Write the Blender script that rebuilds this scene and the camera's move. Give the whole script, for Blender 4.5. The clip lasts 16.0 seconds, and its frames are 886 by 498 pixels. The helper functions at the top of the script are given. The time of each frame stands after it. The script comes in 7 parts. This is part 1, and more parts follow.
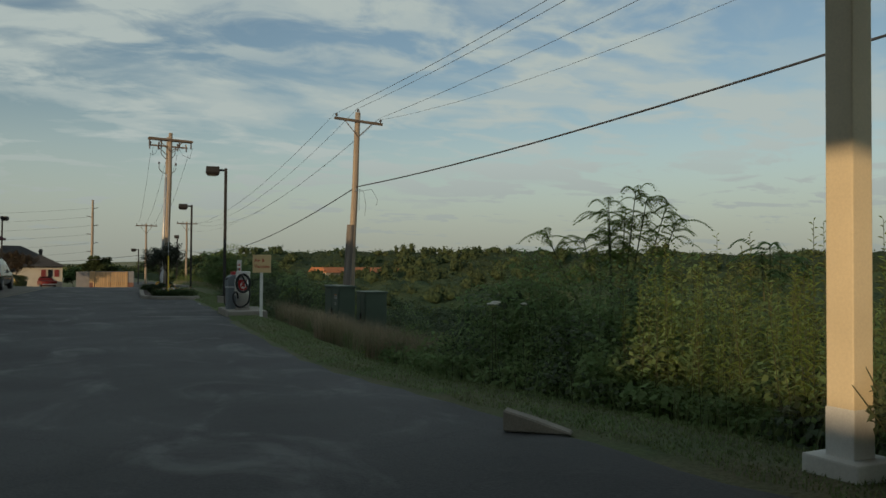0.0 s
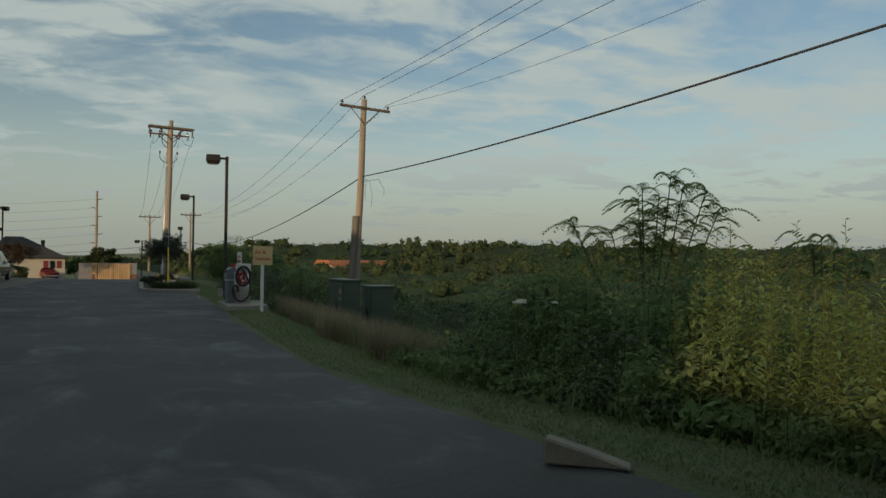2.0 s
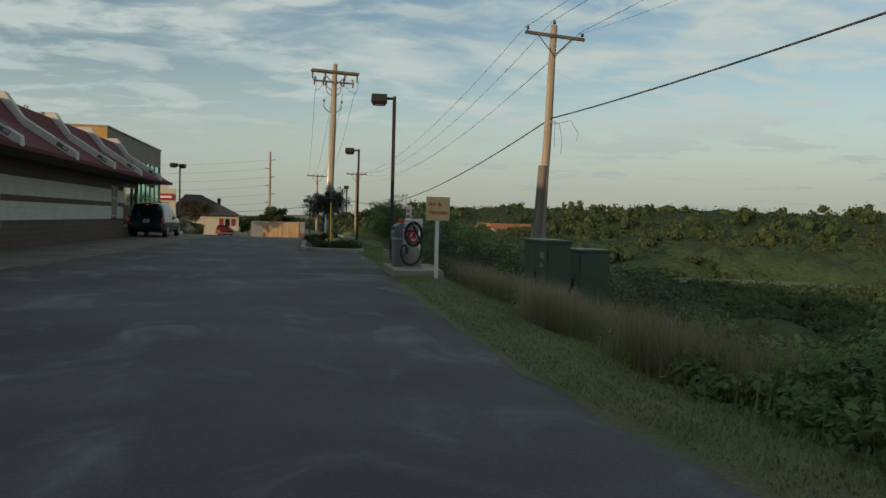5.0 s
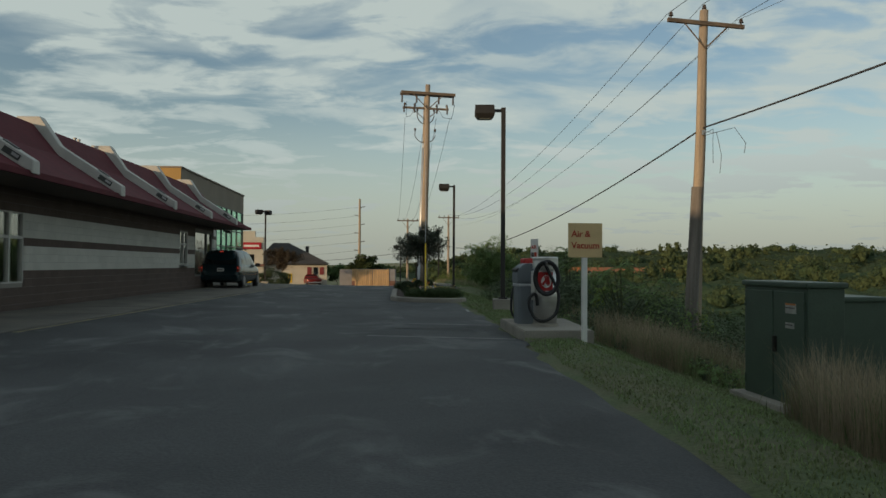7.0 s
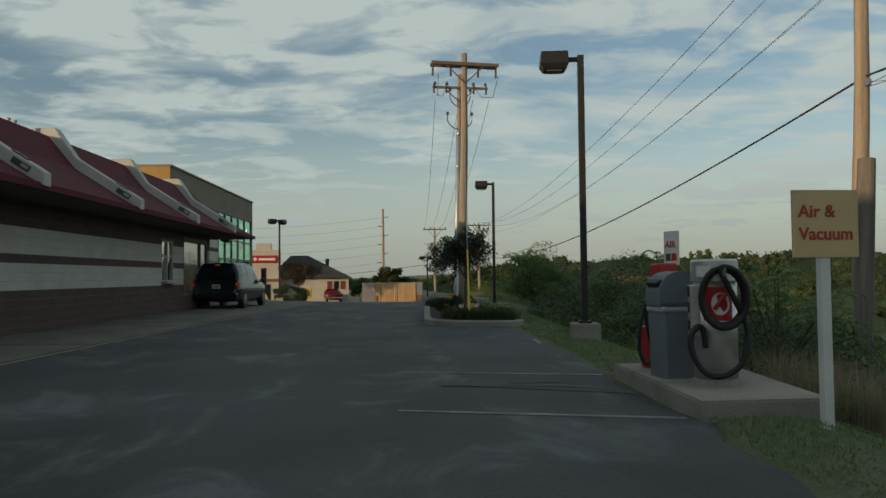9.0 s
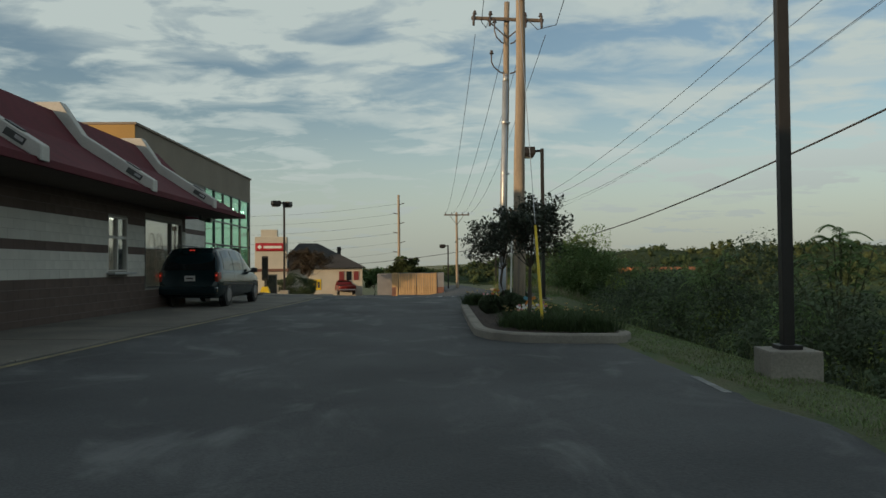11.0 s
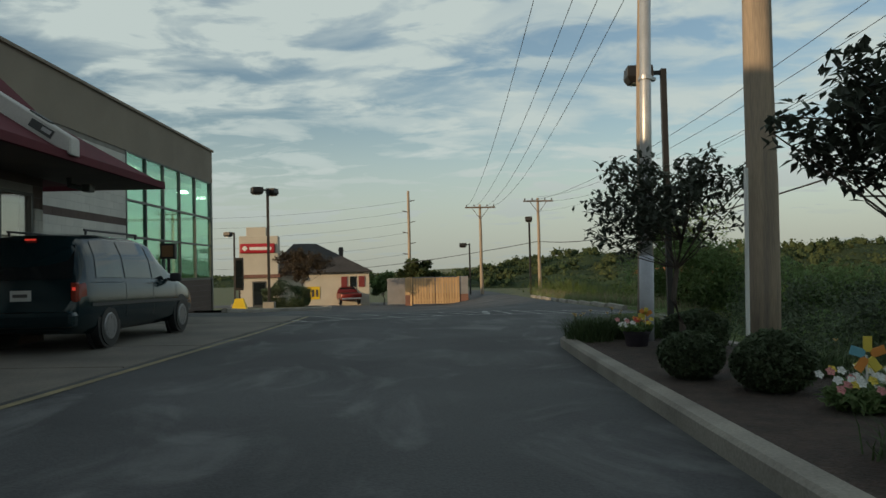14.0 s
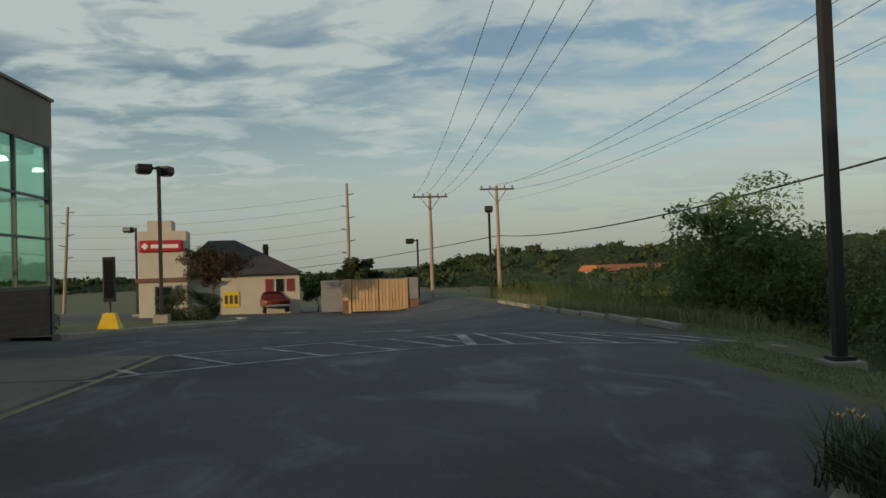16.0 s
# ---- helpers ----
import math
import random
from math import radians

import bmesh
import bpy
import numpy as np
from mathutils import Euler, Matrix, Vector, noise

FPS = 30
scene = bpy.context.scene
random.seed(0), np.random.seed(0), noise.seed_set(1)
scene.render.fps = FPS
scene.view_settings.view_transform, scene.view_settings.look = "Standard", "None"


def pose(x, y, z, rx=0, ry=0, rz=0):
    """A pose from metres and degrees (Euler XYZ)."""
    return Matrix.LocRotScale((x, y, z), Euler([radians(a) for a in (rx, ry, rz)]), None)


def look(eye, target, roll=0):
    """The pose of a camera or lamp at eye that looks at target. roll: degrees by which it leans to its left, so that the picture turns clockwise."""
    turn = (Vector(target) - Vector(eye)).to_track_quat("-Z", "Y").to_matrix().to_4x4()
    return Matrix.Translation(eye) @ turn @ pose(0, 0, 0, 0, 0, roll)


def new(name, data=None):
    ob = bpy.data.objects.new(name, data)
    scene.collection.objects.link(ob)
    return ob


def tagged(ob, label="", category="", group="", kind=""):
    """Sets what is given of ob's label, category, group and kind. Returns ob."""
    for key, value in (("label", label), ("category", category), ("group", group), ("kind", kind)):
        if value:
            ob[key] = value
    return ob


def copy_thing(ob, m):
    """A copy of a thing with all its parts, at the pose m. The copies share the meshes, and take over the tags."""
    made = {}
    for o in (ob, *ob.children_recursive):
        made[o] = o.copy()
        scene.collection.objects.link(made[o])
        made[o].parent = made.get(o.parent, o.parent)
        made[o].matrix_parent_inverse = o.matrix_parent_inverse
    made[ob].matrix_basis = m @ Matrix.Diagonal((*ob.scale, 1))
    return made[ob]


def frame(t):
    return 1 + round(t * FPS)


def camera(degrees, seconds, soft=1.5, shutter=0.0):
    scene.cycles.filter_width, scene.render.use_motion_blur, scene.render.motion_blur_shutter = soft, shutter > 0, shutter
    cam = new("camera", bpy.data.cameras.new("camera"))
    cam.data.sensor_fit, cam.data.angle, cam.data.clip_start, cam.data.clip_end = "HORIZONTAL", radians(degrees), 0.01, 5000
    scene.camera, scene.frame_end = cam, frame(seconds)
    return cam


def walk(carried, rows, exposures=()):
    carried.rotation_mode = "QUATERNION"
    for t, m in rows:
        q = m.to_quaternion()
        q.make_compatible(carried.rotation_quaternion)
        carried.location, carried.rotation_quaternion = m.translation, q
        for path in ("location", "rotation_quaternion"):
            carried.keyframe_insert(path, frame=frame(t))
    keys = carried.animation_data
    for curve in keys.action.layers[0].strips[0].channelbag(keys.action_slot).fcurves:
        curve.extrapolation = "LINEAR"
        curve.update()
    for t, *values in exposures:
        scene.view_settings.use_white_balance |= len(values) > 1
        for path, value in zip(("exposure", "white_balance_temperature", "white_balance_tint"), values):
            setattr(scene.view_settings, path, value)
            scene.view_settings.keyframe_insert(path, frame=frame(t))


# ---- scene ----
cam = camera(61.7, 16.0)

PATH = [
    (0, (0.588, 0.423, 1.728), (1.457, 2.224, 1.772), 0.4),
    (0.5, (0.67, 0.64, 1.717), (1.539, 2.44, 1.761), 0.4),
    (1, (0.765, 0.884, 1.72), (1.634, 2.685, 1.76), 0.5),
    (1.5, (0.884, 1.234, 1.714), (1.75, 3.036, 1.747), 0.7),
    (2, (1.006, 1.652, 1.716), (1.862, 3.46, 1.742), 0.7),
    (2.5, (1.137, 2.187, 1.697), (1.971, 4.005, 1.717), 0.6),
    (3, (1.3, 2.88, 1.684), (2.088, 4.718, 1.696), 0.9),
    (3.5, (1.458, 3.703, 1.64), (2.187, 5.565, 1.642), 1.4),
    (4, (1.564, 4.652, 1.59), (2.219, 6.541, 1.558), 1.9),
    (4.5, (1.711, 5.803, 1.479), (2.267, 7.723, 1.422), 1.8),
    (5, (1.762, 6.98, 1.467), (2.218, 8.926, 1.388), 1.5),
    (7.5, (2.052, 14.259, 1.284), (2.247, 16.249, 1.353), -0.1),
    (8, (2.054, 15.76, 1.3), (2.238, 17.75, 1.379), -0.6),
    (8.5, (2.043, 17.319, 1.306), (2.214, 19.31, 1.39), -0.5),
    (9, (2.022, 19.046, 1.309), (2.177, 21.039, 1.383), -0.6),
    (9.5, (1.896, 20.798, 1.318), (2.038, 22.792, 1.37), -0.5),
    (10, (1.827, 22.596, 1.282), (1.951, 24.592, 1.329), -0.3),
    (12.5, (1.432, 31.269, 1.291), (1.538, 33.266, 1.342), -0.9),
    (13, (1.336, 33.198, 1.257), (1.438, 35.195, 1.306), -1.2),
    (13.5, (1.185, 34.981, 1.247), (1.285, 36.978, 1.298), -1.0),
    (14, (1.162, 37.254, 1.243), (1.262, 39.25, 1.301), -1.3),
    (14.5, (1.106, 39.257, 1.263), (1.228, 41.253, 1.323), -1.6),
    (15, (1.15, 41.362, 1.246), (1.31, 43.354, 1.307), -1.9),
    (15.5, (1.228, 43.529, 1.293), (1.436, 45.517, 1.349), -1.8),
    (16, (1.345, 45.697, 1.303), (1.604, 47.68, 1.354), -1.9),
]
walk(cam, [(t, look(eye, target, roll)) for t, eye, target, roll in PATH],
     exposures=[(0, -0.06), (3, 0.0), (5, 0.18), (9, 0.06), (12, 0.2), (14.5, 0.24), (16, 0.05)])

# ---- world, sun, exposure ----
SUN_DIR = Vector((-0.82, -0.56, 0.135)).normalized()
world = bpy.data.worlds.new("world")
scene.world = world
world.use_nodes = True
wt = world.node_tree
wt.nodes.clear()


def wnode(kind, **kw):
    n = wt.nodes.new(kind)
    for k, v in kw.items():
        n.inputs[k].default_value = v
    return n


sky = wt.nodes.new("ShaderNodeTexSky")
sky.sky_type = "NISHITA"
sky.sun_disc = False
sky.sun_elevation = math.asin(SUN_DIR.z)
sky.sun_rotation = math.atan2(SUN_DIR.x, SUN_DIR.y)
sky.air_density, sky.dust_density, sky.ozone_density = 1.0, 0.4, 1.25
tc = wt.nodes.new("ShaderNodeTexCoord")
sep = wt.nodes.new("ShaderNodeSeparateXYZ")
wt.links.new(tc.outputs["Generated"], sep.inputs[0])
zz = wt.nodes.new("ShaderNodeMath"); zz.operation = "MAXIMUM"; zz.inputs[1].default_value = 0.0
wt.links.new(sep.outputs[2], zz.inputs[0])
za = wt.nodes.new("ShaderNodeMath"); za.operation = "ADD"; za.inputs[1].default_value = 0.11
wt.links.new(zz.outputs[0], za.inputs[0])
dx = wt.nodes.new("ShaderNodeMath"); dx.operation = "DIVIDE"
dy = wt.nodes.new("ShaderNodeMath"); dy.operation = "DIVIDE"
wt.links.new(sep.outputs[0], dx.inputs[0]); wt.links.new(za.outputs[0], dx.inputs[1])
wt.links.new(sep.outputs[1], dy.inputs[0]); wt.links.new(za.outputs[0], dy.inputs[1])
comb = wt.nodes.new("ShaderNodeCombineXYZ")
wt.links.new(dx.outputs[0], comb.inputs[0]); wt.links.new(dy.outputs[0], comb.inputs[1])


def cloud_layer(scale, stretch, rot, detail, rough, lo, hi, dist, off):
    mp = wt.nodes.new("ShaderNodeMapping")
    mp.inputs["Location"].default_value = (off, off * 0.7, 0)
    mp.inputs["Rotation"].default_value = (0, 0, radians(rot))
    mp.inputs["Scale"].default_value = (stretch, 1, 1)
    wt.links.new(comb.outputs[0], mp.inputs[0])
    nz = wnode("ShaderNodeTexNoise", Scale=scale, Detail=detail, Roughness=rough, Distortion=dist)
    wt.links.new(mp.outputs[0], nz.inputs["Vector"])
    rp = wt.nodes.new("ShaderNodeMapRange")
    rp.interpolation_type = "SMOOTHSTEP"
    rp.inputs["From Min"].default_value, rp.inputs["From Max"].default_value = lo, hi
    wt.links.new(nz.outputs[0], rp.inputs[0])
    return rp


cl_a = cloud_layer(1.2, 0.7, 24, 10, 0.55, 0.45, 0.65, 0.4, 3.1)
cl_b = cloud_layer(3.6, 0.75, 16, 10, 0.55, 0.42, 0.62, 0.4, 11.0)
cl_c = cloud_layer(0.6, 1.0, 0, 4, 0.5, 0.25, 0.5, 0.3, 7.0)
m1 = wt.nodes.new("ShaderNodeMath"); m1.operation = "MULTIPLY"
wt.links.new(cl_b.outputs[0], m1.inputs[0]); wt.links.new(cl_c.outputs[0], m1.inputs[1])
m2 = wt.nodes.new("ShaderNodeMath"); m2.operation = "MULTIPLY_ADD"; m2.inputs[1].default_value = 0.9
wt.links.new(m1.outputs[0], m2.inputs[0]); wt.links.new(cl_a.outputs[0], m2.inputs[2])
m3 = wt.nodes.new("ShaderNodeMath"); m3.operation = "MULTIPLY"; m3.inputs[1].default_value = 0.92; m3.use_clamp = True
wt.links.new(m2.outputs[0], m3.inputs[0])
ccol = wt.nodes.new("ShaderNodeMix"); ccol.data_type = "RGBA"
ccol.inputs["A"].default_value = (2.3, 2.5, 2.2, 1)
ccol.inputs["B"].default_value = (3.35, 3.87, 3.72, 1)
cz = wt.nodes.new("ShaderNodeMapRange"); cz.inputs["From Max"].default_value = 0.15
wt.links.new(sep.outputs[2], cz.inputs[0])
wt.links.new(cz.outputs[0], ccol.inputs["Factor"])
cmix = wt.nodes.new("ShaderNodeMix"); cmix.data_type = "RGBA"
hz = wt.nodes.new("ShaderNodeMapRange"); hz.interpolation_type = "SMOOTHSTEP"
hz.inputs["From Max"].default_value, hz.inputs["To Min"].default_value, hz.inputs["To Max"].default_value = 0.24, 0.93, 0.0
wt.links.new(sep.outputs[2], hz.inputs[0])
mh = wt.nodes.new("ShaderNodeMath"); mh.operation = "MAXIMUM"
wt.links.new(hz.outputs[0], mh.inputs[0]); wt.links.new(m3.outputs[0], mh.inputs[1])
wt.links.new(mh.outputs[0], cmix.inputs["Factor"])
dim = wt.nodes.new("ShaderNodeMapRange")
dim.inputs["From Max"].default_value, dim.inputs["To Min"].default_value, dim.inputs["To Max"].default_value = 0.34, 0.76, 0.92
wt.links.new(sep.outputs[2], dim.inputs[0])
soft = wt.nodes.new("ShaderNodeVectorMath"); soft.operation = "SCALE"
wt.links.new(sky.outputs[0], soft.inputs[0]); wt.links.new(dim.outputs[0], soft.inputs["Scale"])
wt.links.new(soft.outputs[0], cmix.inputs["A"])
wt.links.new(ccol.outputs["Result"], cmix.inputs["B"])
bg = wnode("ShaderNodeBackground", Strength=0.13)
wt.links.new(cmix.outputs["Result"], bg.inputs[0])
wo = wt.nodes.new("ShaderNodeOutputWorld")
wt.links.new(bg.outputs[0], wo.inputs[0])

sun = new("sun", bpy.data.lights.new("sun", "SUN"))
sun.data.energy, sun.data.angle, sun.data.color = 2.8, radians(0.6), (1.0, 0.72, 0.42)
sun.matrix_basis = look(SUN_DIR * 50, (0, 0, 0))

# ---- helpers for building ----


def part(name, bm, material, parent=None, label=""):
    me = bpy.data.meshes.new(name)
    bm.normal_update()
    bm.to_mesh(me)
    bm.free()
    for m in material if isinstance(material, (list, tuple)) else [material]:
        me.materials.append(m)
    ob = new(name, me)
    if parent:
        ob.parent = parent
    if label:
        ob["label"] = label
    return ob


def thing(name, m, label, category, group="", kind=""):
    ob = new(name)
    ob.matrix_basis = m
    return tagged(ob, label, category, group, kind)


def smooth(ob, on=True):
    ob.data.polygons.foreach_set("use_smooth", [on] * len(ob.data.polygons))
    return ob


def box(bm, c, s, rot=None, bevel=0.0):
    """A box with centre c and size s."""
    m = Matrix.Translation(c) @ (rot or Matrix()) @ Matrix.Diagonal((*s, 1))
    vs = bmesh.ops.create_cube(bm, size=1, matrix=m)["verts"]
    if bevel:
        es = list({e for v in vs for e in v.link_edges})
        bmesh.ops.bevel(bm, geom=es, offset=bevel, segments=2, affect="EDGES", profile=0.6)
    return bm


def span(bm, lo, hi, bevel=0.0):
    """A box between two corners."""
    return box(bm, [(a + b) / 2 for a, b in zip(lo, hi)], [abs(b - a) for a, b in zip(lo, hi)], None, bevel)


def rod(bm, a, b, r0, r1=None, seg=12, caps=True):
    a, b = Vector(a), Vector(b)
    d = b - a
    m = Matrix.Translation((a + b) / 2) @ d.to_track_quat("Z", "Y").to_matrix().to_4x4()
    bmesh.ops.create_cone(bm, cap_ends=caps, segments=seg, radius1=r0, radius2=r0 if r1 is None else r1, depth=d.length, matrix=m)
    return bm


def tube(bm, pts, r, seg=8, radii=None):
    """A round tube along points."""
    pts = [Vector(p) for p in pts]
    rings = []
    for i, p in enumerate(pts):
        d = (pts[min(i + 1, len(pts) - 1)] - pts[max(i - 1, 0)]).normalized()
        q = d.to_track_quat("Z", "Y")
        rr = radii[i] if radii else r
        rings.append([bm.verts.new(p + q @ Vector((rr * math.cos(2 * math.pi * k / seg), rr * math.sin(2 * math.pi * k / seg), 0))) for k in range(seg)])
    for i in range(1, len(rings)):
        best = min(range(seg), key=lambda k: (rings[i][k].co - rings[i - 1][0].co).length)
        rings[i] = rings[i][best:] + rings[i][:best]
    for a, b in zip(rings, rings[1:]):
        for k in range(seg):
            bm.faces.new((a[k], a[(k + 1) % seg], b[(k + 1) % seg], b[k]))
    bm.faces.new(rings[0][::-1]); bm.faces.new(rings[-1])
    return bm


def prism(bm, poly, axis, lo, hi):
    """A polygon of (u, v) pushed along axis from lo to hi. For x: u=y, v=z; y: u=x, v=z; z: u=x, v=y."""
    def at(u, v, w):
        return {"x": (w, u, v), "y": (u, w, v), "z": (u, v, w)}[axis]
    a = [bm.verts.new(at(u, v, lo)) for u, v in poly]
    b = [bm.verts.new(at(u, v, hi)) for u, v in poly]
    n = len(poly)
    bm.faces.new(a[::-1]); bm.faces.new(b)
    for i in range(n):
        bm.faces.new((a[i], a[(i + 1) % n], b[(i + 1) % n], b[i]))
    bmesh.ops.recalc_face_normals(bm, faces=bm.faces)
    return bm


def quick_mesh(name, verts, faces, mats, index=None, smooth_on=False):
    """A mesh from numpy arrays; faces all have the same number of corners."""
    me = bpy.data.meshes.new(name)
    nf, k = faces.shape
    me.vertices.add(len(verts)); me.loops.add(nf * k); me.polygons.add(nf)
    me.vertices.foreach_set("co", verts.astype(np.float32).ravel())
    me.loops.foreach_set("vertex_index", faces.astype(np.int32).ravel())
    me.polygons.foreach_set("loop_start", np.arange(0, nf * k, k, dtype=np.int32))
    me.polygons.foreach_set("loop_total", np.full(nf, k, dtype=np.int32))
    for m in mats:
        me.materials.append(m)
    if index is not None:
        me.polygons.foreach_set("material_index", index.astype(np.int32))
    me.update(calc_edges=True)
    me.validate()
    me.polygons.foreach_set("use_smooth", [smooth_on] * nf)
    return new(name, me)


# ---- materials ----


def mat(name, col, rough=0.6, metal=0.0, vary=0.12, scale=6.0, fine=60.0, bump=0.2, spec=0.5, col2=None, island=0.0, ob_rand=0.0, depth=0.01, streak=None, trans=0.0):
    """A node material: base colour varied at two scales, with a fine bump."""
    m = bpy.data.materials.new(name)
    m.use_nodes = True
    t = m.node_tree
    b = t.nodes["Principled BSDF"]
    tcn = t.nodes.new("ShaderNodeTexCoord")
    src = tcn.outputs["Object"]
    if streak:
        mp = t.nodes.new("ShaderNodeMapping")
        mp.inputs["Scale"].default_value = streak
        t.links.new(src, mp.inputs[0])
        src = mp.outputs[0]
    n1 = t.nodes.new("ShaderNodeTexNoise")
    n1.inputs["Scale"].default_value, n1.inputs["Detail"].default_value = scale, 5
    n2 = t.nodes.new("ShaderNodeTexNoise")
    n2.inputs["Scale"].default_value, n2.inputs["Detail"].default_value = fine, 4
    t.links.new(src, n1.inputs["Vector"]); t.links.new(src, n2.inputs["Vector"])
    mx = t.nodes.new("ShaderNodeMix"); mx.data_type = "RGBA"
    lo = col2 or tuple(c * (1 - 2 * vary) for c in col)
    mx.inputs["A"].default_value, mx.inputs["B"].default_value = (*lo, 1), (*col, 1)
    rg = t.nodes.new("ShaderNodeMapRange")
    rg.inputs["From Min"].default_value, rg.inputs["From Max"].default_value = 0.3, 0.65
    t.links.new(n1.outputs[0], rg.inputs[0]); t.links.new(rg.outputs[0], mx.inputs["Factor"])
    hs = t.nodes.new("ShaderNodeHueSaturation")
    t.links.new(mx.outputs["Result"], hs.inputs["Color"])
    val = t.nodes.new("ShaderNodeMapRange")
    val.inputs["To Min"].default_value, val.inputs["To Max"].default_value = 1 - vary, 1 + vary
    val.inputs["From Min"].default_value, val.inputs["From Max"].default_value = 0.25, 0.75
    t.links.new(n2.outputs[0], val.inputs[0])
    out = val.outputs[0]
    for amount, kind, sock in ((island, "ShaderNodeNewGeometry", "Random Per Island"), (ob_rand, "ShaderNodeObjectInfo", "Random")):
        if amount:
            g = t.nodes.new(kind)
            r = t.nodes.new("ShaderNodeMapRange")
            r.inputs["To Min"].default_value, r.inputs["To Max"].default_value = 1 - amount, 1 + amount
            t.links.new(g.outputs[sock], r.inputs[0])
            mu = t.nodes.new("ShaderNodeMath"); mu.operation = "MULTIPLY"
            t.links.new(out, mu.inputs[0]); t.links.new(r.outputs[0], mu.inputs[1])
            out = mu.outputs[0]
            if amount > 0.2:
                r2 = t.nodes.new("ShaderNodeMapRange")
                r2.inputs["To Min"].default_value, r2.inputs["To Max"].default_value = 0.485, 0.515
                t.links.new(g.outputs[sock], r2.inputs[0]); t.links.new(r2.outputs[0], hs.inputs["Hue"])
    t.links.new(out, hs.inputs["Value"])
    t.links.new(hs.outputs[0], b.inputs["Base Color"])
    b.inputs["Roughness"].default_value, b.inputs["Metallic"].default_value = rough, metal
    b.inputs["Specular IOR Level"].default_value = spec
    if trans:
        b.inputs["Transmission Weight"].default_value = 0
        tr = t.nodes.new("ShaderNodeBsdfTranslucent")
        t.links.new(hs.outputs[0], tr.inputs[0])
        ms = t.nodes.new("ShaderNodeMixShader"); ms.inputs[0].default_value = trans
        t.links.new(b.outputs[0], ms.inputs[1]); t.links.new(tr.outputs[0], ms.inputs[2])
        t.links.new(ms.outputs[0], t.nodes["Material Output"].inputs[0])
    if bump:
        bp = t.nodes.new("ShaderNodeBump")
        bp.inputs["Strength"].default_value, bp.inputs["Distance"].default_value = bump, depth
        t.links.new(n2.outputs[0], bp.inputs["Height"])
        t.links.new(bp.outputs[0], b.inputs["Normal"])
    return m


def plain(name, col, rough=0.5, metal=0.0, spec=0.5):
    return mat(name, col, rough, metal, vary=0.05, scale=3, fine=80, bump=0.05, spec=spec, depth=0.002)


def emitter(name, col, strength):
    m = bpy.data.materials.new(name)
    m.use_nodes = True
    b = m.node_tree.nodes["Principled BSDF"]
    b.inputs["Base Color"].default_value = (*col, 1)
    b.inputs["Emission Color"].default_value = (*col, 1)
    b.inputs["Emission Strength"].default_value = strength
    return m


def glass(name, tint, rough=0.02, ior=1.7, sheen=(1, 1, 1)):
    """Thin window glass: part mirror, part clear, tinted."""
    m = bpy.data.materials.new(name)
    m.use_nodes = True
    t = m.node_tree
    t.nodes.remove(t.nodes["Principled BSDF"])
    tr = t.nodes.new("ShaderNodeBsdfTransparent"); tr.inputs[0].default_value = (*tint, 1)
    gl = t.nodes.new("ShaderNodeBsdfGlossy"); gl.inputs["Roughness"].default_value = rough; gl.inputs[0].default_value = (*sheen, 1)
    f0 = 0.6 * ((ior - 1) / (ior + 1)) ** 2
    lw = t.nodes.new("ShaderNodeLayerWeight"); lw.inputs["Blend"].default_value = 0.5
    pw = t.nodes.new("ShaderNodeMath"); pw.operation = "POWER"; pw.inputs[1].default_value = 3.5
    fr = t.nodes.new("ShaderNodeMath"); fr.operation = "MULTIPLY_ADD"; fr.inputs[1].default_value, fr.inputs[2].default_value = 0.85 * (1 - f0), f0
    t.links.new(lw.outputs["Facing"], pw.inputs[0]); t.links.new(pw.outputs[0], fr.inputs[0])
    ms = t.nodes.new("ShaderNodeMixShader")
    t.links.new(fr.outputs[0], ms.inputs[0]); t.links.new(tr.outputs[0], ms.inputs[1]); t.links.new(gl.outputs[0], ms.inputs[2])
    t.links.new(ms.outputs[0], t.nodes["Material Output"].inputs[0])
    return m


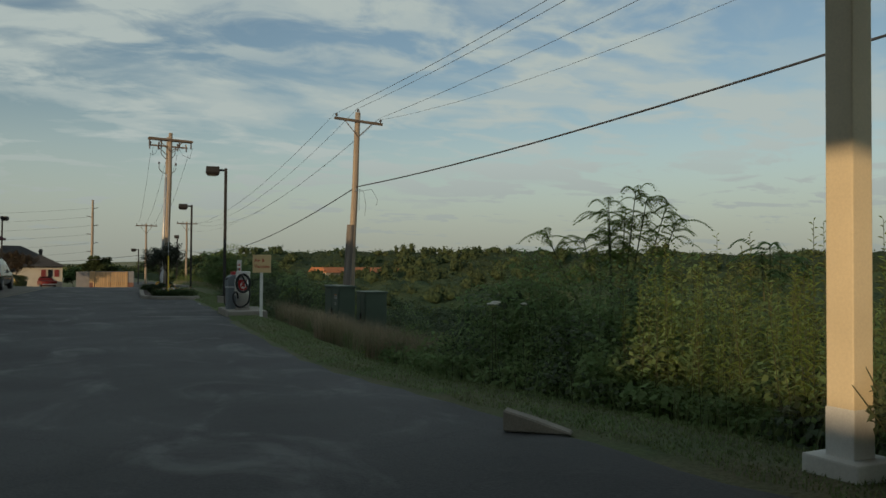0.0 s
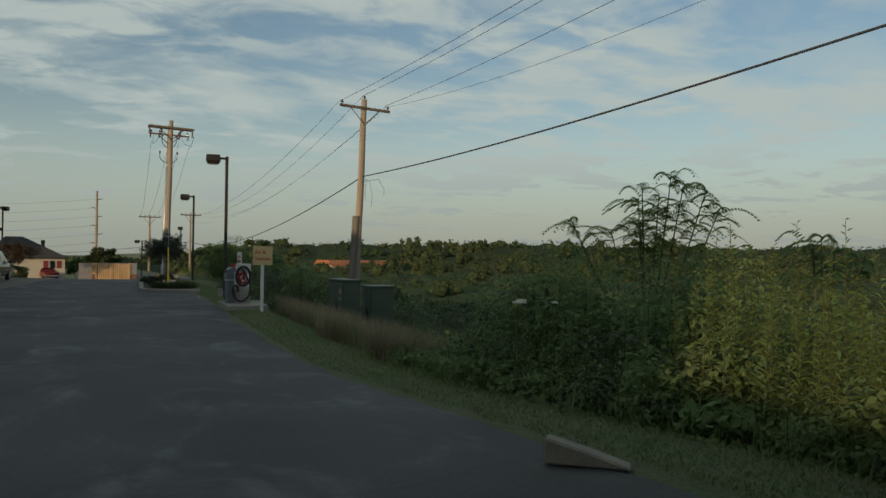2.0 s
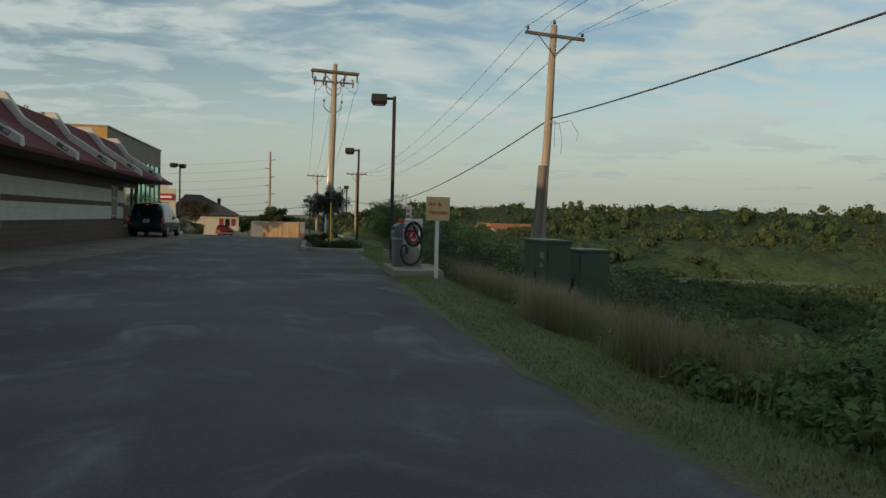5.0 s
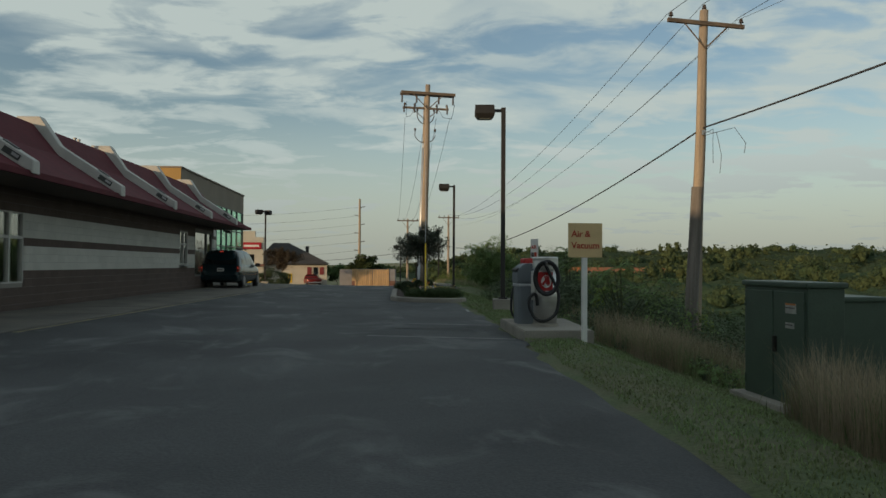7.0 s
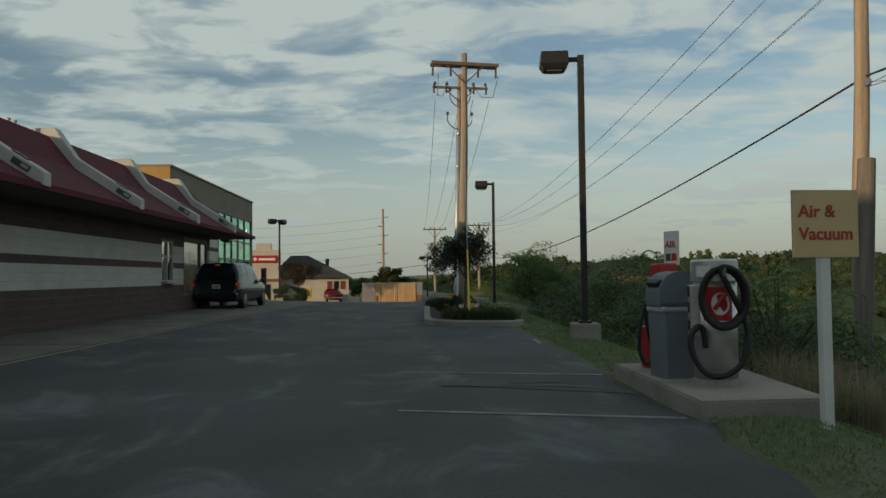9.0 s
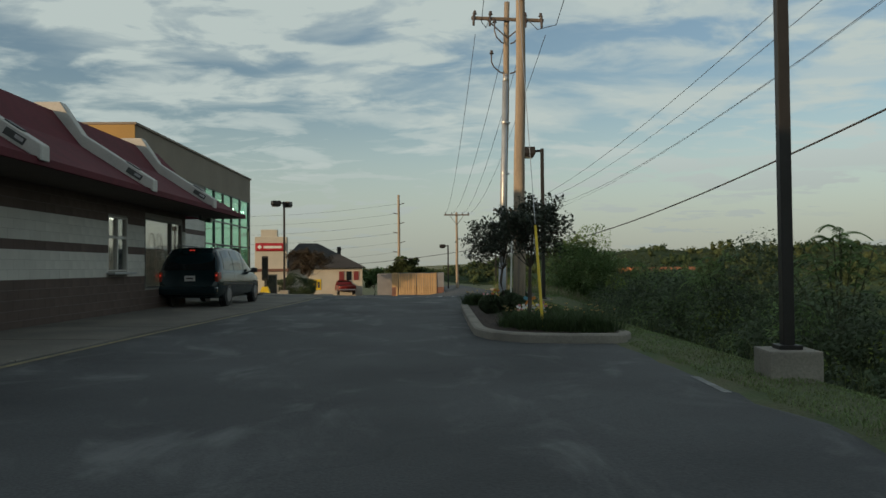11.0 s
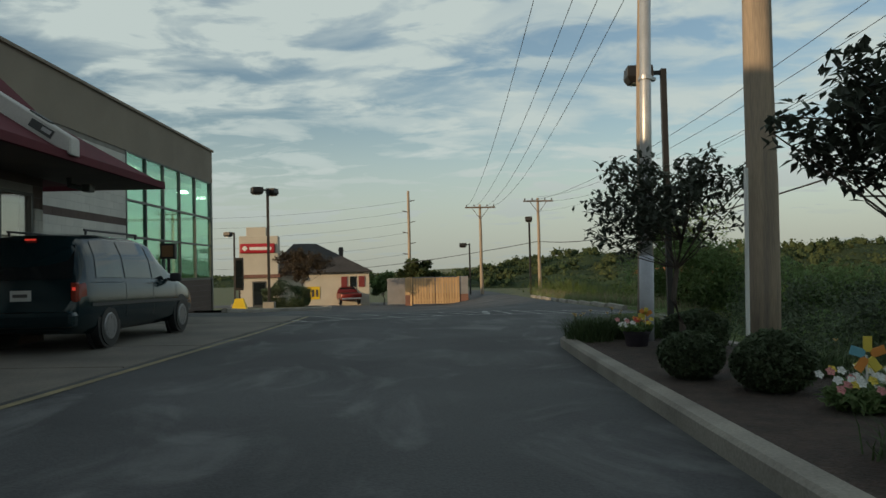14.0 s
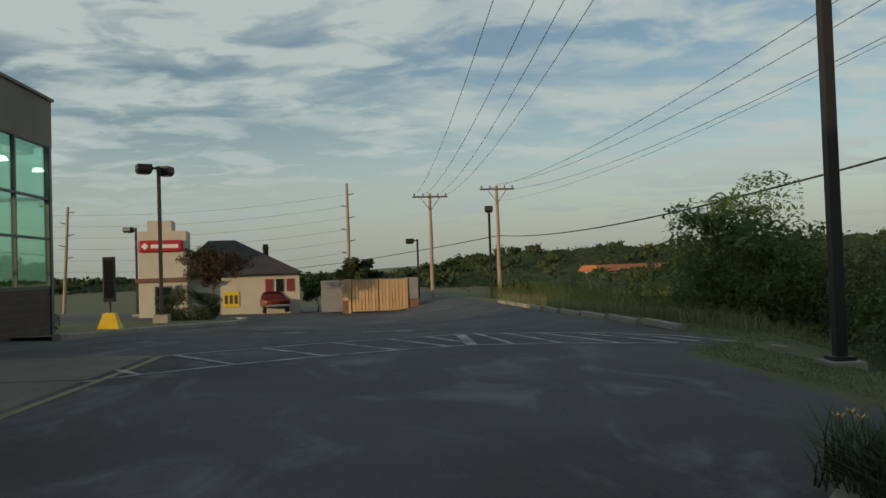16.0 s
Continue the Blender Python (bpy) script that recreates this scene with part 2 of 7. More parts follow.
def asphalt_material():
    m = mat("asphalt", (0.08, 0.081, 0.083), 0.8, vary=0.3, scale=0.35, fine=45, bump=0.55, col2=(0.041, 0.041, 0.043), depth=0.012, spec=0.4)
    t = m.node_tree
    hs = next(n for n in t.nodes if n.type == "HUE_SAT")
    tcn = t.nodes.new("ShaderNodeTexCoord")
    mp = t.nodes.new("ShaderNodeMapping"); mp.inputs["Scale"].default_value = (1.0, 0.55, 1)
    nz = t.nodes.new("ShaderNodeTexNoise"); nz.inputs["Scale"].default_value, nz.inputs["Detail"].default_value, nz.inputs["Roughness"].default_value = 0.9, 10, 0.62
    nz.inputs["Distortion"].default_value = 0.8
    t.links.new(tcn.outputs["Object"], mp.inputs[0]); t.links.new(mp.outputs[0], nz.inputs["Vector"])
    rp = t.nodes.new("ShaderNodeMapRange"); rp.interpolation_type = "SMOOTHSTEP"
    rp.inputs["From Min"].default_value, rp.inputs["From Max"].default_value = 0.5, 0.74
    t.links.new(nz.outputs[0], rp.inputs[0])
    mx = t.nodes.new("ShaderNodeMix"); mx.data_type = "RGBA"
    mx.inputs["B"].default_value = (0.15, 0.151, 0.15, 1)
    t.links.new(hs.outputs[0], mx.inputs["A"]); t.links.new(rp.outputs[0], mx.inputs["Factor"])
    vo = t.nodes.new("ShaderNodeTexVoronoi"); vo.feature = "DISTANCE_TO_EDGE"; vo.inputs["Scale"].default_value = 0.16
    wv = t.nodes.new("ShaderNodeTexNoise"); wv.inputs["Scale"].default_value = 1.4
    ad = t.nodes.new("ShaderNodeMix"); ad.data_type = "VECTOR"; ad.inputs["Factor"].default_value = 0.35
    t.links.new(tcn.outputs["Object"], wv.inputs["Vector"])
    t.links.new(tcn.outputs["Object"], ad.inputs["A"]); t.links.new(wv.outputs["Color"], ad.inputs["B"])
    t.links.new(ad.outputs["Result"], vo.inputs["Vector"])
    cr = t.nodes.new("ShaderNodeMapRange"); cr.inputs["From Max"].default_value = 0.0035
    cr.inputs["To Min"].default_value, cr.inputs["To Max"].default_value = 0.22, 0.0
    t.links.new(vo.outputs["Distance"], cr.inputs[0])
    mk = t.nodes.new("ShaderNodeMix"); mk.data_type = "RGBA"; mk.inputs["B"].default_value = (0.022, 0.022, 0.024, 1)
    t.links.new(mx.outputs["Result"], mk.inputs["A"]); t.links.new(cr.outputs[0], mk.inputs["Factor"])
    t.links.new(mk.outputs["Result"], t.nodes["Principled BSDF"].inputs["Base Color"])
    return m


M_ASPHALT = asphalt_material()
M_GRASS_SOIL = mat("grass_soil", (0.085, 0.115, 0.045), 0.95, vary=0.25, scale=1.1, fine=25, bump=0.8, col2=(0.135, 0.125, 0.07), depth=0.03)
M_GRASS = mat("grass_blades", (0.17, 0.235, 0.09), 0.7, vary=0.15, scale=0.7, fine=9, bump=0, col2=(0.165, 0.185, 0.08), island=0.3, trans=0.3)
M_DRYGRASS = mat("dry_grass", (0.36, 0.29, 0.2), 0.8, vary=0.15, scale=0.8, fine=9, bump=0, col2=(0.19, 0.165, 0.09), island=0.2, trans=0.4)
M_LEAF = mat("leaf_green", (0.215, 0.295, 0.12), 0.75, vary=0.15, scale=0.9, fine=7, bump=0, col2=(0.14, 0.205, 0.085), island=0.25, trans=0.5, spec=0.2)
M_LEAF_Y = mat("leaf_yellow_green", (0.20, 0.255, 0.062), 0.7, vary=0.15, scale=0.4, fine=7, bump=0, col2=(0.13, 0.18, 0.047), island=0.25, trans=0.4, spec=0.2)
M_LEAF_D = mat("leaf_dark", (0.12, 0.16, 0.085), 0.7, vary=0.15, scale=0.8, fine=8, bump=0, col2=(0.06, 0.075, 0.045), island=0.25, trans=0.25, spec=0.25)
M_LILY = mat("lily_blades", (0.085, 0.12, 0.05), 0.7, vary=0.15, scale=1.2, fine=9, bump=0, col2=(0.05, 0.075, 0.032), island=0.3, trans=0.3, spec=0.2)
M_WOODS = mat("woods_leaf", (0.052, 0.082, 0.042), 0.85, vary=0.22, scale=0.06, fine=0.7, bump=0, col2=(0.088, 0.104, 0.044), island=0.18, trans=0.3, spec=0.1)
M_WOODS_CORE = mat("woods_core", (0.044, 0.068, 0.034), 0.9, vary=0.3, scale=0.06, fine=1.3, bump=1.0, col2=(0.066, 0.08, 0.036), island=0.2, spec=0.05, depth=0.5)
M_STEM = mat("stem", (0.085, 0.095, 0.045), 0.9, vary=0.2, scale=4, fine=40, bump=0.3)
M_BARK = mat("bark", (0.12, 0.095, 0.075), 0.95, vary=0.3, scale=3, fine=30, bump=0.8, streak=(1, 1, 0.15))
M_POLE = mat("pole_wood", (0.36, 0.28, 0.20), 0.9, vary=0.25, scale=2, fine=28, bump=0.6, col2=(0.22, 0.18, 0.145), streak=(6, 6, 0.25), depth=0.008)
M_ARM = mat("crossarm_wood", (0.17, 0.13, 0.10), 0.9, vary=0.25, scale=2, fine=28, bump=0.5)
M_CONC = mat("concrete", (0.32, 0.29, 0.245), 0.9, vary=0.18, scale=1.2, fine=40, bump=0.35, col2=(0.2, 0.18, 0.155))
M_LANE = mat("lane_concrete", (0.185, 0.165, 0.138), 0.9, vary=0.18, scale=0.8, fine=30, bump=0.3, col2=(0.115, 0.104, 0.09))
M_BLACKMETAL = mat("dark_bronze_metal", (0.028, 0.025, 0.023), 0.5, 0.3, vary=0.15, scale=3, fine=50, bump=0.08)
M_STEEL = mat("brushed_steel", (0.62, 0.61, 0.585), 0.36, 0.75, vary=0.06, scale=2, fine=120, bump=0.06, streak=(1, 1, 12))
M_GALV = mat("galvanised", (0.5, 0.5, 0.5), 0.45, 0.9, vary=0.12, scale=8, fine=40, bump=0.05)
M_WHITE = mat("white_paint", (0.75, 0.74, 0.70), 0.55, vary=0.07, scale=2, fine=60, bump=0.06)
M_CREAM = mat("cream_paint", (0.78, 0.66, 0.45), 0.5, vary=0.06, scale=1.5, fine=50, bump=0.05)
M_RED = plain("red_paint", (0.42, 0.02, 0.02), 0.4)
M_RUBBER = plain("black_rubber", (0.014, 0.014, 0.015), 0.55)
M_WIRE = plain("black_wire", (0.045, 0.045, 0.05), 0.6)
M_INSUL = plain("porcelain", (0.09, 0.07, 0.06), 0.2)
M_LINE = mat("road_paint_white", (0.5, 0.5, 0.48), 0.8, vary=0.3, scale=2.2, fine=30, bump=0.2, col2=(0.11, 0.11, 0.11))
M_LINE_F = mat("faded_road_paint", (0.30, 0.30, 0.29), 0.85, vary=0.3, scale=2.2, fine=30, bump=0.2, col2=(0.12, 0.12, 0.12))
M_LINE_Y = mat("road_paint_yellow", (0.30, 0.25, 0.13), 0.8, vary=0.25, scale=3, fine=30, bump=0.2, col2=(0.17, 0.15, 0.10))
M_YELLOW = plain("yellow_plastic", (0.72, 0.50, 0.02), 0.45)
M_MULCH = mat("mulch", (0.075, 0.05, 0.038), 0.95, vary=0.35, scale=5, fine=40, bump=1.0, col2=(0.04, 0.028, 0.022), depth=0.03)
M_TRANS = mat("transformer_green", (0.055, 0.085, 0.06), 0.5, vary=0.1, scale=2, fine=40, bump=0.05)

# ---- ground ----
EDGE_Y = [-60, 0, 8, 14, 20, 25, 30, 38, 50, 56.2, 57, 66, 72, 80, 120]
EDGE_X = [4.65, 4.65, 4.5, 4.28, 4.6, 4.85, 5.15, 5.5, 6.0, 6.3, 7.7, 7.95, 8.1, 8.35, 9.6]


def edge(y):
    return np.interp(y, EDGE_Y, EDGE_X)


def ease(u):
    u = np.clip(u, 0, 1)
    return u * u * (3 - 2 * u)


def lot(x, y):
    """Height of the paved lot."""
    z = 0.44 * ease((14.5 - y) / 15.0)
    u = np.asarray(x, float) - 1.4
    z = z - np.where(u < 0, 0.021 * np.clip(u, -8, 0), 0.006 * np.clip(u, 0, 5)) * ease((np.asarray(y, float) - 8) / 16)
    d = np.clip(np.asarray(y, float) - 55, 0, 120)
    return z - 0.034 * d * ease(d / 14) * (1 - 0.55 * ease((u - 1.5) / 5))


def land(x, y):
    """Height of the open ground beside the lot."""
    d = np.clip(np.asarray(x, float) - edge(y) - 0.9, 0, None)
    far = ease((np.hypot(x, y) - 150) / 250)
    hill = 15 * ease((np.hypot(x, y) - 290) / 190) * ease((np.asarray(x, float) + 10) / 110)
    return hill + lot(x, y) * (1 - far) - 7.0 * (1 - np.exp(-d / 22)) + 0.03 - 3 * far


gx = np.concatenate([[-3500, -1500, -700, -350, -200], np.arange(-120, 0, 6), np.arange(0, 30, 0.8), np.arange(30, 100, 4), [120, 160, 220, 300, 400, 700, 1500, 3500]])
gy = np.concatenate([[-3500, -1500, -700, -300, -150], np.arange(-80, -8, 6), np.arange(-8, 110, 1.2), np.arange(112, 200, 6), [220, 300, 400, 700, 1500, 3500]])
GX, GY = np.meshgrid(gx, gy)
GZ = land(GX, GY)
GZ = np.where(GX < edge(GY) + 0.02, lot(GX, GY) * (1 - ease((np.hypot(GX, GY) - 150) / 250)) - 0.08 - 3 * ease((np.hypot(GX, GY) - 150) / 250), GZ)
idx = np.arange(GX.size).reshape(GX.shape)
gf = np.stack([idx[:-1, :-1], idx[:-1, 1:], idx[1:, 1:], idx[1:, :-1]], -1).reshape(-1, 4)
ground = quick_mesh("ground", np.stack([GX, GY, GZ], -1).reshape(-1, 3), gf, [M_GRASS_SOIL], smooth_on=True)
tagged(ground, "rough grassy earth falling away from the lot", "ground", kind="structure")

ry = np.concatenate([np.arange(-60, -6, 4), np.arange(-6, 62, 0.5), np.arange(62, 121, 2)])
rows_v = []
for y in ry:
    e = float(edge(y)) + 0.22 * noise.noise((0.0, y * 0.8, 3.0)) + 0.12 * noise.noise((5.0, y * 3.1, 3.0))
    rows_v.append([(x, y) for x in np.concatenate([np.linspace(-70, -8, 8), np.linspace(-6, e - 0.25, 14), [e]])])
RV = np.array(rows_v)
RZ = lot(RV[..., 0], RV[..., 1])
RZ[:, -1] -= 0.05
idx = np.arange(RZ.size).reshape(RZ.shape)
rf = np.stack([idx[:-1, :-1], idx[:-1, 1:], idx[1:, 1:], idx[1:, :-1]], -1).reshape(-1, 4)
road = quick_mesh("road", np.concatenate([RV, RZ[..., None]], -1).reshape(-1, 3), rf, [M_ASPHALT], smooth_on=True)
tagged(road, "worn grey asphalt lot with patches and cracks", "asphalt", kind="structure")

# ---- foliage ----
RNG = np.random.default_rng(7)


def leaves(points, size, spread=0.35, droop=0.25, rng=RNG, long=1.9):
    """Two-faced folded leaves at points: vertices and faces."""
    n = len(points)
    size = np.broadcast_to(size, n) * rng.uniform(1 - spread, 1 + spread, n)
    yaw = rng.uniform(0, 2 * np.pi, n)
    tilt = rng.normal(-droop, 0.5, n)
    d = np.stack([np.cos(yaw) * np.cos(tilt), np.sin(yaw) * np.cos(tilt), np.sin(tilt)], -1)
    s = np.stack([-np.sin(yaw), np.cos(yaw), rng.normal(0, 0.35, n)], -1)
    s /= np.linalg.norm(s, axis=1)[:, None]
    u = np.cross(d, s)
    L, W = (size * long / 2)[:, None], (size / 2)[:, None]
    tip, base = points + d * L, points - d * L
    mid = points
    lft, rgt = mid + s * W + u * W * 0.35, mid - s * W + u * W * 0.35
    v = np.stack([base, rgt, tip, lft], 1).reshape(-1, 3)
    i = np.arange(n)[:, None] * 4
    f = np.concatenate([i + [0, 1, 2], i + [0, 2, 3]])
    return v, f


def join_arrays(sets):
    vs, fs, k, ix = [], [], 0, []
    for n, (v, f) in enumerate(sets):
        vs.append(v); fs.append(f + k); k += len(v); ix.append(np.full(len(f), n))
    return np.concatenate(vs), np.concatenate(fs), np.concatenate(ix)


def blades(points, height, width, lean=0.3, rng=RNG):
    """Grass blades: one bent strip of three triangles each."""
    n = len(points)
    h = np.broadcast_to(height, n) * rng.uniform(0.6, 1.3, n)
    yaw = rng.uniform(0, 2 * np.pi, n)
    s = np.stack([np.cos(yaw), np.sin(yaw), 0 * yaw], -1) * (width / 2)
    b = np.stack([-np.sin(yaw), np.cos(yaw), 0 * yaw], -1) * (h * rng.uniform(0, lean, n))[:, None]
    up = np.array([0, 0, 1.0])
    v = np.stack([points - s, points + s, points + s * 0.7 + b * 0.4 + up * (h * 0.6)[:, None], points - s * 0.7 + b * 0.4 + up * (h * 0.6)[:, None], points + b * 1.3 + up * h[:, None]], 1).reshape(-1, 3)
    i = np.arange(n)[:, None] * 5
    return v, np.concatenate([i + [0, 1, 2], i + [0, 2, 3], i + [3, 2, 4]])


def ball(n, rng=RNG, shell=0.55):
    """n points in a unit ball, thicker towards the outside."""
    p = rng.normal(size=(n, 3))
    p /= np.linalg.norm(p, axis=1)[:, None]
    return p * rng.uniform(shell ** 3, 1, n)[:, None] ** (1 / 3)


def stuff(name, sets, mats, label, category):
    v, f, ix = join_arrays(sets)
    return tagged(quick_mesh(name, v, f, mats, ix), label, category, kind="stuff")


bm = bmesh.new()
bmesh.ops.create_icosphere(bm, subdivisions=2, radius=1)
ICO_V = np.array([v.co[:] for v in bm.verts])
ICO_F = np.array([[v.index for v in f.verts] for f in bm.faces])
bm.free()
bm = bmesh.new()
bmesh.ops.create_icosphere(bm, subdivisions=1, radius=1)
SMALL_V = np.array([v.co[:] for v in bm.verts])
SMALL_F = np.array([[v.index for v in f.verts] for f in bm.faces])
bm.free()


def blobs(cen, rad, rng, rough=0.13, small=False):
    """Uneven leaf masses: one dented ball at each centre."""
    n = len(cen)
    bv, bf = (SMALL_V, SMALL_F) if small else (ICO_V, ICO_F)
    v = bv[None] * (1 + rng.normal(0, rough, (n, len(bv), 1))) * rad[:, None] + cen[:, None]
    f = bf[None] + (np.arange(n) * len(bv))[:, None, None]
    return v.reshape(-1, 3), f.reshape(-1, 3)


def shell_leaves(cen, rad, count, size, rng, low=-0.35, long=1.7, flat=0.55, thick=0.2, lift=0.35):
    """Leaves lying on the outside of leaf masses, facing outwards."""
    k = np.repeat(np.arange(len(cen)), count)
    n = len(k)
    u = rng.normal(size=(n, 3))
    u /= np.linalg.norm(u, axis=1)[:, None]
    u[:, 2] = np.where(u[:, 2] < low, -u[:, 2], u[:, 2])
    p = cen[k] + u * rad[k] * rng.uniform(1 - thick, 1 + thick * 0.6, n)[:, None]
    nor = u + rng.normal(0, flat, (n, 3)) + np.array([0, 0, lift])
    nor /= np.linalg.norm(nor, axis=1)[:, None]
    d = np.cross(nor, rng.normal(size=(n, 3)))
    d[:, 2] -= 0.25
    d /= np.linalg.norm(d, axis=1)[:, None]
    s = np.cross(nor, d)
    s /= np.linalg.norm(s, axis=1)[:, None]
    sz = (np.broadcast_to(size, len(cen))[k] * rng.uniform(0.6, 1.4, n))[:, None]
    mid = p - nor * sz * 0.08
    v = np.stack([p - d * sz * long / 2, mid - s * sz / 2 - d * sz * 0.1, p + d * sz * long / 2, mid + s * sz / 2 - d * sz * 0.1], 1).reshape(-1, 3)
    i = np.arange(n)[:, None] * 4
    return v, np.concatenate([i + [0, 1, 2], i + [0, 2, 3]])


# far woods: crowns of several leaf masses, with loose leaves on their outsides
wr = np.random.default_rng(21)
far_c, far_r, mid_c, mid_r, low_c, low_r = [], [], [], [], [], []


def wood_tree(x, y, z, h, r, lobes, into_c, into_r, part_r=0.48):
    for k in range(lobes):
        q = wr.uniform(0, 1)
        o = wr.normal(size=3) * np.array([r * 0.5, r * 0.5, h * 0.08])
        into_c.append(np.array([x, y, z + h * (0.15 + 0.58 * q)]) + o * (1.2 - q * 0.75))
        into_r.append(np.array([r * part_r, r * part_r, h * part_r * 0.62]) * wr.uniform(0.6, 1.15))


for k in range(600):
    az = radians(wr.uniform(-60, 96))
    d = wr.uniform(320, 470)
    x, y = d * math.sin(az), d * math.cos(az)
    low = 0.5 + 0.5 * float(ease((math.degrees(az) - 3) / 14))
    wood_tree(x, y, float(land(x, y)) - 1, (wr.uniform(8.0, 13.2) + 4 * noise.noise((az * 5, 0, 0))) * low, wr.uniform(4.5, 8), 7, far_c, far_r, 0.42)
for k in range(430):
    az = radians(wr.uniform(14, 97))
    d = 48 + 270 * wr.uniform() ** 1.1
    x, y = d * math.sin(az) + 4, d * math.cos(az)
    if x < 26 or ((x - 75) / 26) ** 2 + ((y - 110) / 17) ** 2 < 1 or (0.48 < x / y < 0.95 and 60 < d < 132):
        continue
    wood_tree(x, y, float(land(x, y)) - 0.6, wr.uniform(2.0, 3.6) + max(0, d - 90) * 0.03 * wr.uniform(0.3, 2.1), wr.uniform(1.8, 3.4) * (1 + d / 240), 8, mid_c, mid_r, 0.4)
for k in range(3600):
    az = radians(wr.uniform(10, 100))
    d = 24 + 130 * wr.uniform() ** 0.8
    x, y = d * math.sin(az) + 4, d * math.cos(az)
    if ((x - 75) / 24) ** 2 + ((y - 110) / 15) ** 2 < 1 or x < 17:
        continue
    q = wr.uniform(0.7, 1.9)
    low_c.append(np.array([x, y, float(land(x, y)) + q * 0.25])); low_r.append(np.array([q, q, q * 0.6]) * wr.uniform(0.7, 1.3))
far_c, far_r, mid_c, mid_r, low_c, low_r = (np.array(a) for a in (far_c, far_r, mid_c, mid_r, low_c, low_r))
mid_d, low_d = np.hypot(mid_c[:, 0], mid_c[:, 1]), np.hypot(low_c[:, 0], low_c[:, 1])


def canopy(a0, a1, na, d0, d1, nd, height, size, count):
    """A lumpy sheet of treetops over a sector of the land, and the leaves on it."""
    sa, sd = np.meshgrid(np.radians(np.linspace(a0, a1, na)), d0 * (d1 / d0) ** np.linspace(0, 1, nd))
    sx, sy = sd * np.sin(sa) + 4, sd * np.cos(sa)
    bare = np.clip(1.4 - ((sx - 75) / 24) ** 2 - ((sy - 110) / 15) ** 2, 0, 1)
    sz_ = land(sx, sy) + height(sx, sy, sd, sa) - 5 * bare - 2.5 * ease((19 - sx) / 4) * (sd < 200)
    si = np.arange(sx.size).reshape(sx.shape)
    f = np.concatenate([np.stack([si[:-1, :-1], si[:-1, 1:], si[1:, 1:]], -1).reshape(-1, 3), np.stack([si[:-1, :-1], si[1:, 1:], si[1:, :-1]], -1).reshape(-1, 3)])
    v = np.stack([sx, sy, sz_], -1).reshape(-1, 3)
    k = wr.integers(0, sx.size, count)
    p = v[k] + wr.normal(size=(count, 3)) * (sd.ravel()[k] * 0.012)[:, None] * np.array([1, 1, 0.13])
    p = p[(((p[:, 0] - 75) / 25) ** 2 + ((p[:, 1] - 110) / 16) ** 2 > 1) & ((p[:, 0] > 18) | (np.hypot(p[:, 0], p[:, 1]) > 250))]
    return (v, f), leaves(p, size * np.hypot(p[:, 0], p[:, 1]) + 0.07, rng=wr, long=1.3)


def lumps(x, y, s):
    return np.array([noise.noise((a * s, b * s, 5.0)) + 0.5 * noise.noise((a * s * 2.6, b * s * 2.6, 8.0)) for a, b in zip(x.ravel(), y.ravel())]).reshape(x.shape)


def scrub_height(x, y, d, a):
    low = np.where((x / y > 0.48) & (x / y < 0.95) & (d < 132), 0.3, 1.0)
    return (0.35 + 0.0065 * d) * (0.9 + 0.9 * lumps(x, y, 0.22)) * low + 3.6 * ease((d - 128) / 40) * (0.75 + 0.75 * lumps(x, y, 0.13))


def ridge_height(x, y, d, a):
    low = 0.5 + 0.5 * ease((np.degrees(a) - 3) / 14)
    rise = ease((d - 322) / 30)
    return (5.2 + 2.4 * lumps(a * 60, d * 0.02, 0.09) + 2.4 * lumps(x, y, 0.1)) * low * rise - 0.5


scrub, scrub_leaves = canopy(9, 101, 150, 27, 345, 112, scrub_height, 0.0023, 56000)
ridge, ridge_leaves = canopy(-60, 97, 460, 322, 470, 16, ridge_height, 0.0023, 30000)
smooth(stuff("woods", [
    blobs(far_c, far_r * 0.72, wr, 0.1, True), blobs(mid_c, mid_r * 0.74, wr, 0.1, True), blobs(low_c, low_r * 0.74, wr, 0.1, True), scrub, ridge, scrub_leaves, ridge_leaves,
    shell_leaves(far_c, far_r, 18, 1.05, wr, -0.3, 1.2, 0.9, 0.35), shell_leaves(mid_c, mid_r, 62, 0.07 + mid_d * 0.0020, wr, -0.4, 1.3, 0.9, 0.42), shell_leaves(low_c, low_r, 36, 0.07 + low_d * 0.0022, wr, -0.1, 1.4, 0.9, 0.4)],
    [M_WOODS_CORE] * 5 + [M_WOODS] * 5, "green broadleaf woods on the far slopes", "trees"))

# brush along the edge of the lot: leafy mounds of several heights
br = np.random.default_rng(5)


def brush_top(x, y):
    """Height of the brush over its ground."""
    d = x - edge(y)
    base = np.interp(y, [-4, 2, 6, 9, 11.5, 13.5, 16, 26, 30, 36, 48, 54, 60, 72, 80], [1.6, 1.5, 1.7, 2.15, 2.15, 1.25, 0.35, 0.35, 1.1, 2.1, 2.25, 1.9, 2.6, 1.5, 0.6])
    grow = ease((d - np.interp(y, [-4, 4, 10, 14, 30, 60, 80], [0.7, 0.6, 0.5, 0.8, 1.5, 2.5, 3.0])) / np.where(y < 14, 2.1, 2.0))
    return base * grow


